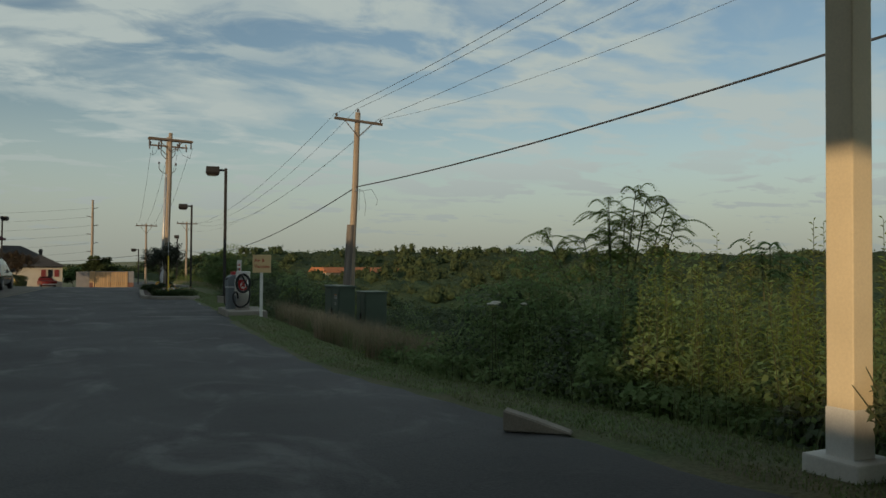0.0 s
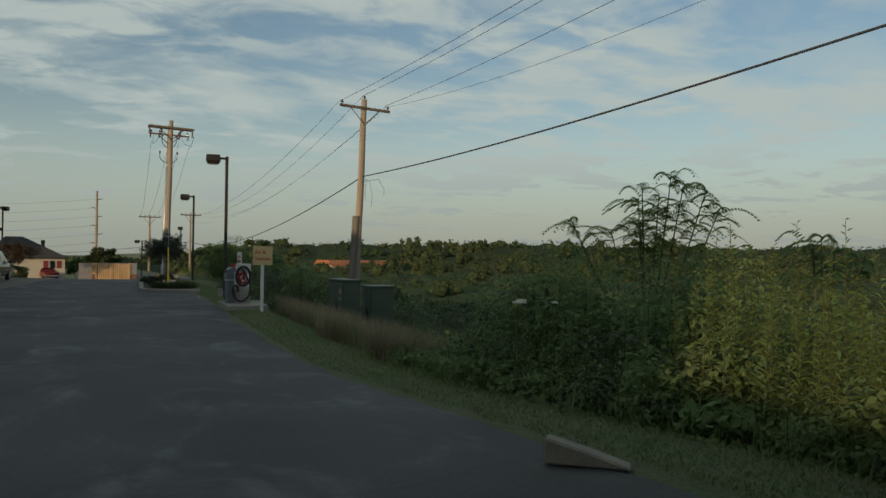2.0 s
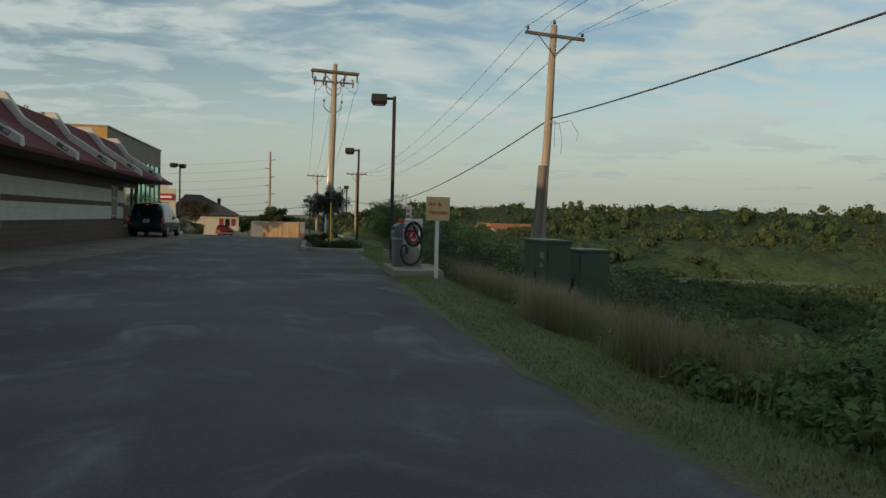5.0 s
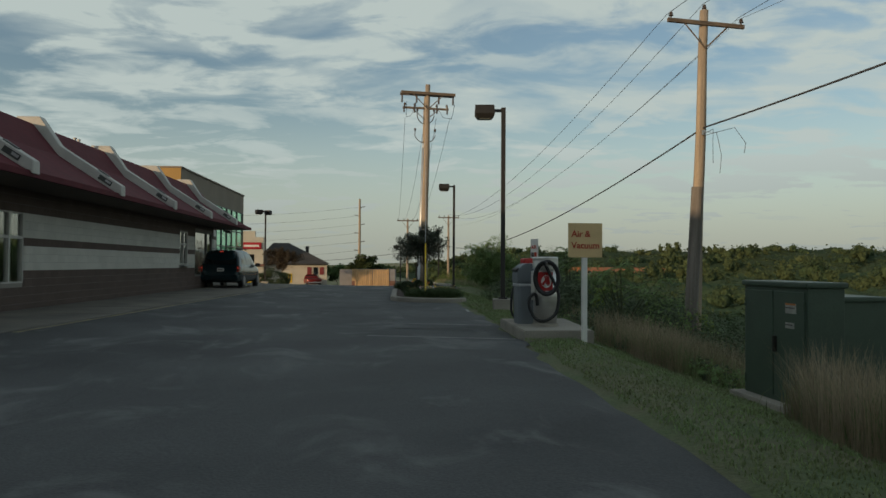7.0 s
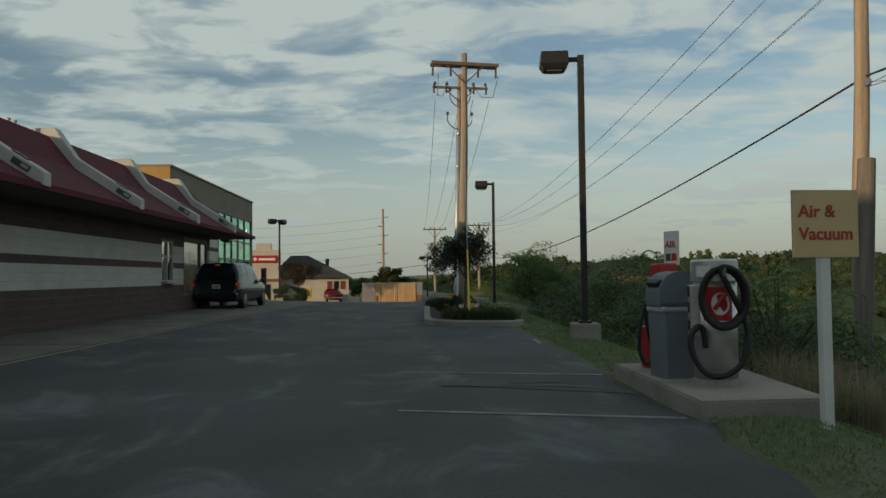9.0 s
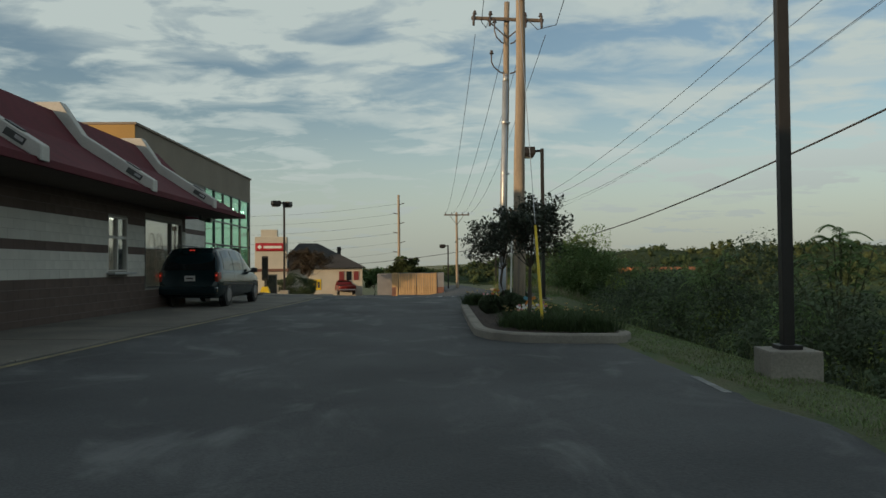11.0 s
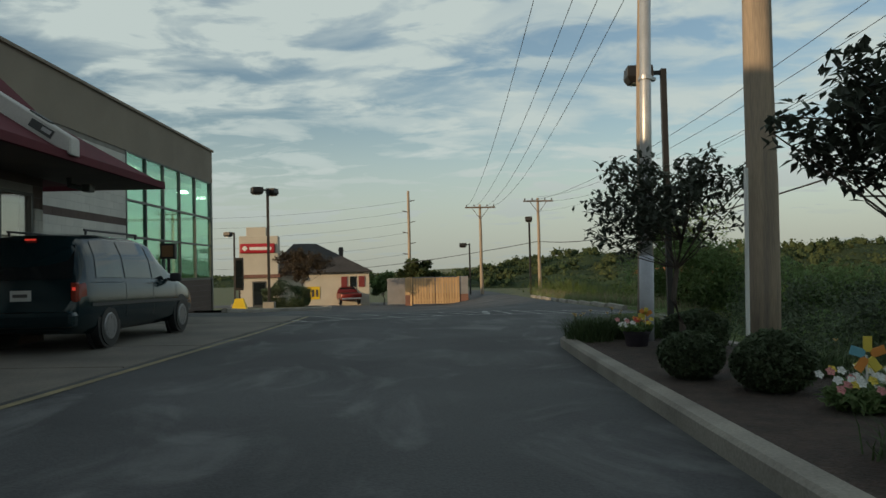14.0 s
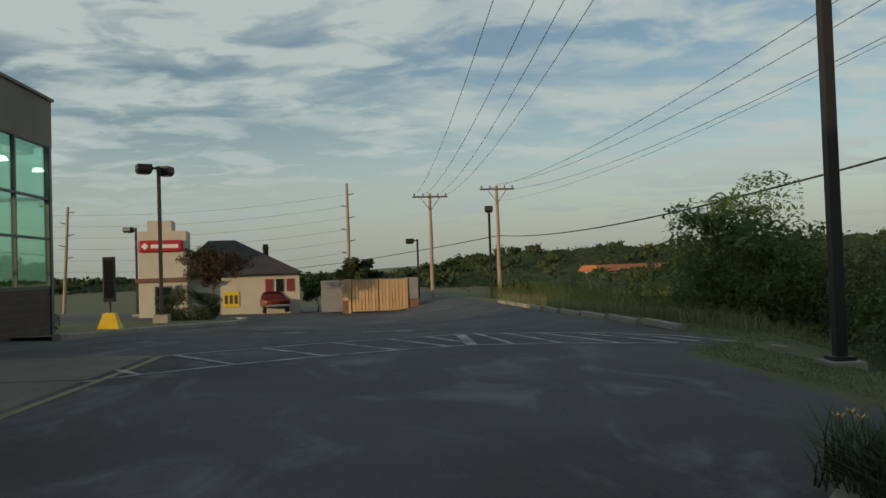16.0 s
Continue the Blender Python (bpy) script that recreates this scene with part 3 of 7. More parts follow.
n = 5200
x = 4.5 + 14 * br.uniform(0, 1, n) ** 1.25
y = br.uniform(-5, 78, n)
x[:900] = edge(y[:900]) + br.uniform(0.5, 2.6, 900)
top = brush_top(x, y) * np.clip(np.array([0.86 + 0.75 * noise.noise((a * 0.45, b * 0.45, 1.3)) for a, b in zip(x, y)]), 0.3, 1.35)
ok = (top > 0.2) & ~((x > 6.3) & (x < 9.6) & (y > 20.0) & (y < 23.2))
x, y, top = x[ok], y[ok], top[ok]
rr = np.clip(0.22 + 0.2 * top * br.uniform(0.6, 1.5, len(x)), 0.2, 0.75)
up = br.uniform(0.25, 1.0, len(x)) ** 0.7
cen = np.stack([x, y, land(x, y) + np.maximum(top * up - rr * 0.75, 0.06)], -1)
rad = np.stack([rr, rr, rr * br.uniform(0.75, 1.15, len(x))], -1)
near = y < 17
far_off = x - edge(y) > 6
cnt = np.where(near, 165, 135) * np.where(far_off, 0.6, 1.0) * (rr / 0.4) ** 1.4
size = np.where(near, 0.043, 0.043) * br.uniform(0.7, 1.5, len(x)) * np.where(far_off, 1.3, 1.0)
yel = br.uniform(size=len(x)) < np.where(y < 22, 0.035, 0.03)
# Past y 24 darker leaves put the brush's shade into the colour.
dk_shade = br.uniform(size=len(x)) < np.where(y > 24, 0.85, 0.22)
sets = [shell_leaves(cen[m], rad[m], cnt[m].astype(int), size[m], br, -0.6, 1.75, 0.6, 0.3, 0.85) for m in (~yel & ~dk_shade, yel, ~yel & dk_shade)]
sp = np.stack([np.repeat(x, 3) + br.normal(0, 0.2, 3 * len(x)), np.repeat(y, 3) + br.normal(0, 0.2, 3 * len(x))], -1)
sp = np.column_stack([sp, land(sp[:, 0], sp[:, 1]) - 0.04])
sets.append(blades(sp, np.repeat(top, 3) * 0.9, 0.012, 0.35, br))
m = (x - edge(y) < 3.2)
fp = np.stack([np.repeat(x[m], 9) + br.normal(0, 0.3, 9 * m.sum()), np.repeat(y[m], 9) + br.normal(0, 0.3, 9 * m.sum())], -1)
fp = fp[fp[:, 0] > edge(fp[:, 1]) + 0.55]
sets.append(blades(np.column_stack([fp, land(fp[:, 0], fp[:, 1]) - 0.02]), 0.38, 0.011, 0.9, br))
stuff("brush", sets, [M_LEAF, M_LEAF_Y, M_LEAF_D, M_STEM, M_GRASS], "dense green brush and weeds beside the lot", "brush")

# ---- restaurant ----
BM = pose(-5.6, 45, 0, 0, 0, -2.3)
M_BROWN = mat("brown_block", (0.105, 0.072, 0.06), 0.85, vary=0.1, scale=2, fine=60, bump=0.1, ob_rand=0.1, island=0.08, depth=0.004)
M_BLOCKW = mat("white_block", (0.54, 0.52, 0.47), 0.85, vary=0.06, scale=1.5, fine=60, bump=0.1, ob_rand=0.05, island=0.05, depth=0.004)
M_MORTAR = mat("mortar", (0.26, 0.24, 0.215), 0.95, vary=0.1, scale=3, fine=50, bump=0.3)
M_ROOF = mat("maroon_roof", (0.115, 0.022, 0.030), 0.8, vary=0.15, scale=2, fine=40, bump=0.25, col2=(0.09, 0.020, 0.026), spec=0.25)
M_RIB = mat("rib_cream", (0.50, 0.48, 0.44), 0.5, vary=0.08, scale=2, fine=30, bump=0.05)
M_SOFFIT = mat("soffit_brown", (0.10, 0.075, 0.06), 0.8, vary=0.1, scale=2, fine=30, bump=0.1)
M_TAN = mat("tan_stucco", (0.27, 0.225, 0.175), 0.9, vary=0.08, scale=0.8, fine=60, bump=0.25)
M_ORANGE_STUCCO = mat("orange_stucco", (0.42, 0.26, 0.09), 0.9, vary=0.08, scale=0.8, fine=60, bump=0.25)
M_FRAME = plain("dark_window_frame", (0.07, 0.075, 0.07), 0.45, 0.3)
M_GLASSG = glass("green_glass", (0.72, 0.95, 0.85), 0.02, 3.0, (0.7, 0.98, 0.86))
M_GLASSD = glass("clear_glass", (0.86, 0.9, 0.88), 0.02, 2.9)
M_INSIDE = mat("inside_wall", (0.72, 0.70, 0.64), 0.9, vary=0.1, scale=1, fine=20, bump=0.1)
M_CEIL_LAMP = emitter("ceiling_lamp", (1.0, 0.94, 0.8), 11.0)
M_DINING_LAMP = emitter("dining_lamp", (1.0, 0.94, 0.78), 1.6)

rest = thing("restaurant", BM, "low banded-block restaurant with maroon mansard roof and glazed wing", "building")
bm = bmesh.new()
# long wall with its openings, 0.25 m thick
WIN = [(-14.6, -13.3, 0.8, 2.5), (0.05, 1.22, 1.25, 2.65), (2.46, 5.62, 0.75, 2.76)]
# South of about -15 the wall is unseen, lengthened to block low sun.
y0 = -34.0
for a, b, lo, hi in WIN:
    span(bm, (-0.25, y0, -0.4), (-0.005, a, 3.1))
    span(bm, (-0.25, a, -0.4), (-0.005, b, lo))
    span(bm, (-0.25, a, hi), (-0.005, b, 3.1))
    y0 = b
span(bm, (-0.25, y0, -0.4), (-0.005, 5.95, 3.1))
span(bm, (-1.6, 5.7, -0.4), (-0.25, 5.95, 3.1))
span(bm, (-15.7, -34, -0.4), (-0.25, -33.75, 3.1))
span(bm, (-16, -34, -0.4), (-15.7, 5.7, 3.1))
part("wall", bm, M_MORTAR, rest)
bm = bmesh.new()
span(bm, (-15.7, -33.75, -0.06), (-0.25, 5.7, 0.0)); span(bm, (-3.2, -33.75, 0), (-3.0, 5.66, 3.0)); span(bm, (-3.2, 5.66, 0), (-0.26, 5.695, 3.0))
part("inner_wall", bm, M_INSIDE, rest, "pale inside wall and floor")
# roof: two slopes, flat top, hipped end
prof = [(1.42, 3.12), (1.42, 3.2), (-0.12, 4.2), (-0.8, 5.05), (-16, 5.05), (-16, 3.12)]
bm = bmesh.new()
a = [bm.verts.new((u, -35, v)) for u, v in prof]
b = [bm.verts.new((u, 7.85 - max(0, (1.42 - u)) * (1.0 if u > -1 else 0.138), v)) for u, v in prof]
bm.faces.new(a[::-1]); bm.faces.new(b)
for i in range(6):
    bm.faces.new((a[i], a[(i + 1) % 6], b[(i + 1) % 6], b[i]))
bmesh.ops.recalc_face_normals(bm, faces=bm.faces)
roof = part("roof", bm, M_ROOF, rest, "maroon shingled mansard")
bm = bmesh.new()
span(bm, (-0.02, -35, 3.06), (1.45, 7.88, 3.115))
part("soffit", bm, M_SOFFIT, rest)
bm = bmesh.new()
span(bm, (1.42, -35, 3.06), (1.50, 7.9, 3.2), 0.01)
span(bm, (-1.5, 7.86, 3.06), (1.46, 7.93, 3.2), 0.01)
part("fascia", bm, M_ROOF, rest)
for yy in (-31, -26, -21, -16.05, -11.05, -6.05, -1.0, 3.95):
    bm = bmesh.new()
    prism(bm, [(1.56, 3.12), (1.56, 3.40), (-0.10, 4.48), (-0.62, 5.26), (-1.25, 5.26), (-1.25, 4.95), (-0.85, 4.95), (-0.2, 4.15)], "y", yy - 0.15, yy + 0.15)
    bmesh.ops.bevel(bm, geom=list(bm.edges), offset=0.02, segments=1, affect="EDGES")
    rib = part("roof_rib", bm, M_RIB, rest, "pale boxed roof rib")
    bm = bmesh.new()
    sl = Matrix.Rotation(math.atan2(1.08, 1.66), 4, "Y")
    box(bm, (1.05, yy, 3.745), (0.34, 0.16, 0.03), sl)
    part("rib_lamp", bm, M_FRAME, rib)
    bm = bmesh.new()
    box(bm, (1.12, yy - 0.152, 3.54), (0.40, 0.02, 0.13), sl, 0.004)
    slot = part("lamp_slot", bm, M_FRAME, rib, "dark lamp slot")
    bm = bmesh.new()
    box(bm, (1.2, yy - 0.165, 3.5), (0.16, 0.012, 0.06), sl)
    part("slot_lens", bm, M_GALV, rib)
for yy in (-6.6, -6.3):
    bm = bmesh.new(); rod(bm, (-1.6, yy, 4.95), (-1.6, yy, 5.42), 0.04, 0.04, 10); rod(bm, (-1.6, yy, 5.40), (-1.6, yy, 5.44), 0.055, 0.055, 10); part("roof_vent", bm, M_RIB, rest)
# tall wing
bm = bmesh.new()
span(bm, (-9.4, 5.75, 4.83), (-1.58, 21.42, 6.05))
part("parapet", bm, M_TAN, rest, "tan stucco parapet band")
bm = bmesh.new(); span(bm, (-9.45, 5.7, 6.05), (-1.52, 21.48, 6.13), 0.01); part("coping", bm, M_TAN, rest)
bm = bmesh.new(); span(bm, (-4.2, 5.745, 5.05), (-1.58, 5.9, 6.06)); span(bm, (-4.2, 5.70, 5.06), (-1.575, 5.76, 6.04)); part("end_panel", bm, M_ORANGE_STUCCO, rest, "orange stucco end panel")
bm = bmesh.new()
span(bm, (-1.9, 5.96, -0.6), (-1.605, 13.4, 4.83)); span(bm, (-1.9, 13.4, -0.8), (-1.605, 21.3, 1.15))
part("wing_wall", bm, M_MORTAR, rest)
bm = bmesh.new()
span(bm, (-9.3, 5.96, -0.1), (-1.9, 21.1, 0.02)); span(bm, (-9.3, 5.96, 4.6), (-1.9, 21.1, 4.8)); span(bm, (-9.4, 5.96, -0.8), (-9.2, 12, 4.7)); span(bm, (-9.4, 12, -0.8), (-9.2, 21.2, 0.9)); span(bm, (-9.3, 5.96, 0), (-1.9, 6.1, 4.7))
part("inner_wing", bm, M_INSIDE, rest, "pale inside of the glazed wing")
# One pendant is known; the other two are added to brighten the wing.
for yy in (15.1, 17.6, 20.1):
    bm = bmesh.new(); rod(bm, (-2.3, yy, 4.34), (-2.3, yy, 4.42), 0.2, 0.16, 18); part("ceiling_lamp", bm, M_CEIL_LAMP, rest)
    bm = bmesh.new(); rod(bm, (-2.3, yy, 4.42), (-2.3, yy, 4.5), 0.16, 0.06, 18); rod(bm, (-2.3, yy, 4.5), (-2.3, yy, 4.62), 0.015, 0.015, 8); part("lamp_shade", bm, M_WHITE, rest)
GY = [13.42, 14.85, 16.3, 17.8, 19.4, 21.2]
GZR = [1.15, 2.4, 3.45, 4.83]
M_GFRAME = plain("bronze_green_frame", (0.09, 0.11, 0.10), 0.4, 0.4)


def glazing(name, face, ys, zs, frame_mat, glass_mat, parent, w=0.06):
    """A glazed wall on the plane x = face: frame bars and a pane in each field."""
    fr = new(name)
    fr.parent = parent
    for yy in ys:
        bm = bmesh.new(); span(bm, (face - 0.08, yy - w / 2, zs[0]), (face + 0.02, yy + w / 2, zs[-1])); part("mullion", bm, frame_mat, fr)
    for z in zs:
        bm = bmesh.new(); span(bm, (face - 0.075, ys[0], z - w / 2), (face + 0.012, ys[-1], z + w / 2)); part("transom", bm, frame_mat, fr)
    for ya, yb in zip(ys, ys[1:]):
        for za, zb in zip(zs, zs[1:]):
            bm = bmesh.new()
            span(bm, (face - 0.045, ya + w / 2, za + w / 2), (face - 0.037, yb - w / 2, zb - w / 2))
            p = part("pane", bm, glass_mat, fr)
            p.visible_shadow = False
    return fr


glazing("window_wall", -1.6, GY, GZR, M_GFRAME, M_GLASSG, rest)
glazing("far_window_wall", -9.25, [12.0, 14.3, 16.6, 18.9, 21.2], [0.9, 2.8, 4.7], M_GFRAME, M_GLASSD, rest)
# return of the glazing on the far corner
bm = bmesh.new(); span(bm, (-8, 21.2, 1.1), (-1.62, 21.28, 1.2)); span(bm, (-8, 21.2, 3.4), (-1.62, 21.28, 3.5)); span(bm, (-1.7, 21.2, -0.8), (-1.56, 21.34, 4.83)); part("corner_frame", bm, M_GFRAME, rest)
bm = bmesh.new(); span(bm, (-8, 21.22, 1.2), (-1.7, 21.23, 4.8)); pp = part("pane", bm, M_GLASSD, rest); pp.visible_shadow = False
glazing("serving_window", -0.02, [0.05, 0.62, 1.22], [1.25, 2.12, 2.65], M_RIB, M_GLASSD, rest, 0.07)
glazing("first_window", -0.02, [-14.6, -13.95, -13.3], [0.8, 1.9, 2.5], M_RIB, M_GLASSD, rest, 0.07)
glazing("dining_window", -0.02, [2.46, 4.62, 5.62], [0.75, 2.76], M_FRAME, M_GLASSD, rest, 0.1)
bm = bmesh.new(); span(bm, (-0.1, -0.05, 1.16), (0.22, 1.3, 1.22), 0.01); part("serving_shelf", bm, M_GALV, rest)
bm = bmesh.new(); tube(bm, [(0.5, 5.9, 3.06), (0.5, 5.9, 2.93), (0.62, 6.1, 2.9)], 0.05, 8); box(bm, (0.7, 6.2, 2.9), (0.16, 0.22, 0.14), None, 0.03); part("soffit_camera", bm, M_FRAME, rest)
for k in range(3):
    bm = bmesh.new(); span(bm, (-2.2, 1.2 + k * 1.7, 2.9), (-1.6, 2.3 + k * 1.7, 2.94)); part("ceiling_lamp", bm, M_DINING_LAMP, rest)
# golden arch shape on the dining window, a plain double bow
bm = bmesh.new()
for c in (3.1, 3.7):
    tube(bm, [(-0.035 + 0.0, c + 0.3 * math.cos(t), 1.1 + 1.25 * math.sin(t) ** 0.7 if math.sin(t) > 0 else 1.1) for t in np.linspace(0, math.pi, 17)], 0.008, 6)
part("window_emblem", bm, plain("dull_gold", (0.3, 0.26, 0.22), 0.7), rest, "dull gold double bow")

# ---- paved lane, island, kerbs ----
LANE = [(14, -4.6), (26, -3.95), (30.5, -3.65), (39.8, -3.07), (48.4, -2.36), (52.5, -2.02), (56, -1.8), (58, -1.75)]


def lane_x(y):
    return float(np.interp(y, [p[0] for p in LANE], [p[1] for p in LANE]))


lane = tagged(new("lane"), "worn concrete drive-through lane along the restaurant wall", "pavement", kind="structure")
for k in range(16):
    ya, yb = 14 + 2.75 * k, 14 + 2.75 * (k + 1) - 0.03
    bm = bmesh.new()
    poly = [(-8.0, ya), (lane_x(ya), ya), (lane_x(yb), yb), (-8.0, yb)]
    prism(bm, poly, "z", -0.1, 0.022 + 0.003 * math.sin(k * 2.1))
    for v in bm.verts:
        v.co.z += float(lot(v.co.x, v.co.y))
    bmesh.ops.bevel(bm, geom=[e for e in bm.edges if e.verts[0].co.z > float(lot(*e.verts[0].co.xy)) and e.verts[1].co.z > float(lot(*e.verts[1].co.xy))], offset=0.012, segments=1, affect="EDGES")
    part("slab", bm, M_LANE, lane)


def stripe(bm, pts, w, z=0.006):
    """A painted stripe along points, laid on the lot."""
    pts = [Vector((x, y)) for x, y in pts]
    fine = []
    for p, q in zip(pts, pts[1:]):
        n = max(1, int((q - p).length / 0.8))
        fine += [p.lerp(q, i / n) for i in range(n)]
    fine.append(pts[-1])
    prev = None
    for i, p in enumerate(fine):
        d = (fine[min(i + 1, len(fine) - 1)] - fine[max(i - 1, 0)]).normalized()
        nrm = Vector((-d.y, d.x)) * w / 2
        cur = [bm.verts.new((v.x, v.y, float(lot(v.x, v.y)) + z)) for v in (p + nrm, p - nrm)]
        if prev:
            bm.faces.new((prev[0], prev[1], cur[1], cur[0]))
        prev = cur
    bmesh.ops.recalc_face_normals(bm, faces=bm.faces)
    for f in bm.faces:
        if f.normal.z < 0:
            f.normal_flip()
    return bm


def line_mark(pts, w, material, label, z=0.006):
    bm = stripe(bmesh.new(), pts, w, z)
    return tagged(part("road_marking", bm, material), label, "road marking", kind="structure")


line_mark([(x + 0.16, y) for y, x in LANE[1:]], 0.11, M_LINE_Y, "worn yellow line along the lane edge")
near = [(-2.3, 54.8), (-1.84, 55.21), (-1.33, 55.69), (-0.27, 56.5), (0.93, 57.31), (2.09, 57.82), (3.42, 58.2), (4.95, 57.84), (6.59, 57.08)]
farl = [(-2.2, 57.2), (-1.47, 58.1), (-0.15, 59.0), (1.0, 59.9), (2.6, 60.6), (3.6, 61.0), (4.63, 60.6), (6.1, 59.65), (7.1, 58.3), (7.75, 55.97)]
line_mark(near, 0.1, M_LINE, "worn white line of a hatched zone")
line_mark(farl, 0.1, M_LINE, "worn white line of a hatched zone")
for p, q in (((-2.27, 56.85), (-1.33, 55.69)), ((-1.47, 58.1), (-0.27, 56.5)), ((-0.2, 59.0), (0.98, 57.3)), ((1.0, 59.9), (2.14, 57.8)), ((2.1, 60.3), (3.0, 58.1)), ((2.9, 60.6), (3.5, 58.2)), ((3.62, 61.0), (3.42, 58.2)), ((3.95, 60.9), (4.1, 58.1)), ((4.5, 60.6), (4.89, 57.85)), ((5.1, 60.2), (5.75, 57.5)), ((5.75, 59.8), (6.6, 57.1)), ((6.4, 59.3), (7.0, 57.2))):
    line_mark([p, q], 0.1 if p[0] != 3.62 else 0.2, M_LINE, "worn white hatching stroke on asphalt", 0.009)
for x, y in ((-0.45, 65.6), (2.4, 64.6)):
    bm = bmesh.new()
    bm.faces.new([bm.verts.new((x + u, y + v, float(lot(x + u, y + v)) + 0.007)) for u, v in ((-0.7, -0.12), (0.15, -0.12), (0.15, -0.5), (0.85, 0.0), (0.15, 0.5), (0.15, 0.12), (-0.7, 0.12))])
    tagged(part("road_marking", bm, M_LINE), "worn white pavement arrow", "road marking", kind="structure")
line_mark([(2.14, 26.38), (4.78, 25.73)], 0.09, M_LINE_F, "faded white parking line")
line_mark([(2.19, 29.35), (4.88, 28.77)], 0.09, M_LINE_F, "faded white parking line")
line_mark([(5.02, 33.4), (5.12, 34.5)], 0.09, M_LINE_F, "faded white parking line")
M_TAR = mat("tar_seal", (0.012, 0.012, 0.013), 0.6, vary=0.1, scale=4, fine=40, bump=0.2)
line_mark([(2.9, 28.08), (3.4, 27.98), (4.1, 27.9), (4.6, 27.55)], 0.15, M_TAR, "black tar over a crack")
line_mark([(3.0, 27.95), (3.9, 27.6), (4.8, 27.2)], 0.08, M_TAR, "black tar over a crack", 0.008)
line_mark([(3.2, 28.2), (3.8, 28.12), (4.3, 28.2)], 0.06, M_TAR, "black tar over a crack", 0.009)
line_mark([(2.7, 28.1), (3.5, 28.0)], 0.28, M_TAR, "black tar over a crack", 0.01)


def kerb(name, pts, w, h, zb, material, label, closed=False, top=None):
    """A kerb with a rounded top along a line of (x, y)."""
    pts = [Vector((x, y)) for x, y in pts]
    n = len(pts)
    bm = bmesh.new()
    prev = first = None
    for i, p in enumerate(pts):
        a, b = (pts[i - 1], pts[(i + 1) % n]) if closed else (pts[max(i - 1, 0)], pts[min(i + 1, n - 1)])
        d = (b - a).normalized()
        s = Vector((-d.y, d.x))
        z0 = zb if zb is not None else float(lot(p.x, p.y)) - 0.05
        zt = z0 + h
        prof_ = [(-w / 2, z0), (-w / 2, zt - 0.03), (-w / 2 + 0.03, zt), (w / 2 - 0.03, zt), (w / 2, zt - 0.03), (w / 2, z0)]
        cur = [bm.verts.new((*(p + s * u), z)) for u, z in prof_]
        if prev:
            for k in range(5):
                bm.faces.new((prev[k], prev[k + 1], cur[k + 1], cur[k]))
        else:
            first = cur
        prev = cur
    if closed:
        for k in range(5):
            bm.faces.new((prev[k], prev[k + 1], first[k + 1], first[k]))
    else:
        bm.faces.new(first); bm.faces.new(prev[::-1])
    bmesh.ops.recalc_face_normals(bm, faces=bm.faces)
    return tagged(part(name, bm, material), label, "kerb", kind="structure")


ISL = [(3.70, 49.0), (3.57, 47.0), (3.40, 43.9), (3.29, 41.9)] + [(3.23, 40.7), (3.21, 40.05), (3.27, 39.55), (3.38, 39.17), (3.55, 38.92), (3.80, 38.68), (4.1, 38.54), (4.5, 38.45), (5.0, 38.40), (5.45, 38.40)] + [(5.62, 38.8), (5.58, 41), (5.56, 44.6), (5.78, 47.2), (5.7, 48.9), (5.2, 49.6), (4.4, 49.7)]
kerb("kerb_1", ISL, 0.22, 0.21, None, M_CONC, "worn concrete kerb round a planted island", closed=True)
bm = bmesh.new()
prism(bm, ISL, "z", -0.05, 0.11)
bmesh.ops.triangulate(bm, faces=bm.faces)
tagged(part("planting_bed", bm, M_MULCH), "dark brown mulch bed inside the island", "mulch", kind="structure")
ISL2 = [(-5.2, 63.5), (-5.15, 66), (-5.0, 69.4), (-4.2, 71.6), (-3.3, 73.2), (-2.9, 75.5), (-3.1, 79), (-4, 80.5), (-14, 80.5), (-14, 68)]
kerb("kerb_2", ISL2[:8], 0.2, 0.2, None, M_CONC, "concrete kerb of a grassy verge")
bm = bmesh.new()
top_v = [bm.verts.new((x, y, float(lot(x, y)) + 0.09)) for x, y in ISL2]
bm.faces.new(top_v)
bmesh.ops.triangulate(bm, faces=bm.faces)
tagged(part("verge", bm, M_GRASS_SOIL), "mown grass verge behind a kerb", "grass", kind="structure")

# concrete wheel stops along the far edge
bm = bmesh.new()
prism(bm, [(-0.09, 0), (-0.07, 0.11), (-0.03, 0.13), (0.03, 0.13), (0.07, 0.11), (0.09, 0)], "y", -1.0, 1.0)
stop = tagged(part("wheel_stop", bm, M_CONC), "weathered concrete wheel stop on the lot edge", "wheel stop", "wheel stops")
stop.matrix_basis = pose(7.72, 60.2, float(lot(7.7, 60.2)), 0, 0, -3)
for k in range(1, 9):
    y = 60.2 + 2.35 * k
    x = 7.72 + 0.035 * (y - 60.2)
    copy_thing(stop, pose(x, y, float(lot(x, y)) - 0.01, 0, 0, -3 + RNG.uniform(-2, 2)))

# ---- gas station at the start ----
col = thing("canopy_column", pose(5.12, 3.66, 0.40), "cream square canopy column on a white concrete base", "column")
bm = bmesh.new(); span(bm, (-0.098, -0.098, 0.4), (0.098, 0.098, 4.3), 0.01); part("shaft", bm, M_CREAM, col)
bm = bmesh.new(); span(bm, (-0.104, -0.104, 0.09), (0.104, 0.104, 0.42), 0.01); part("plinth", bm, M_WHITE, col)
bm = bmesh.new(); span(bm, (-0.205, -0.205, -0.16), (0.205, 0.205, 0.1), 0.015); part("base", bm, M_WHITE, col, "white painted concrete base")
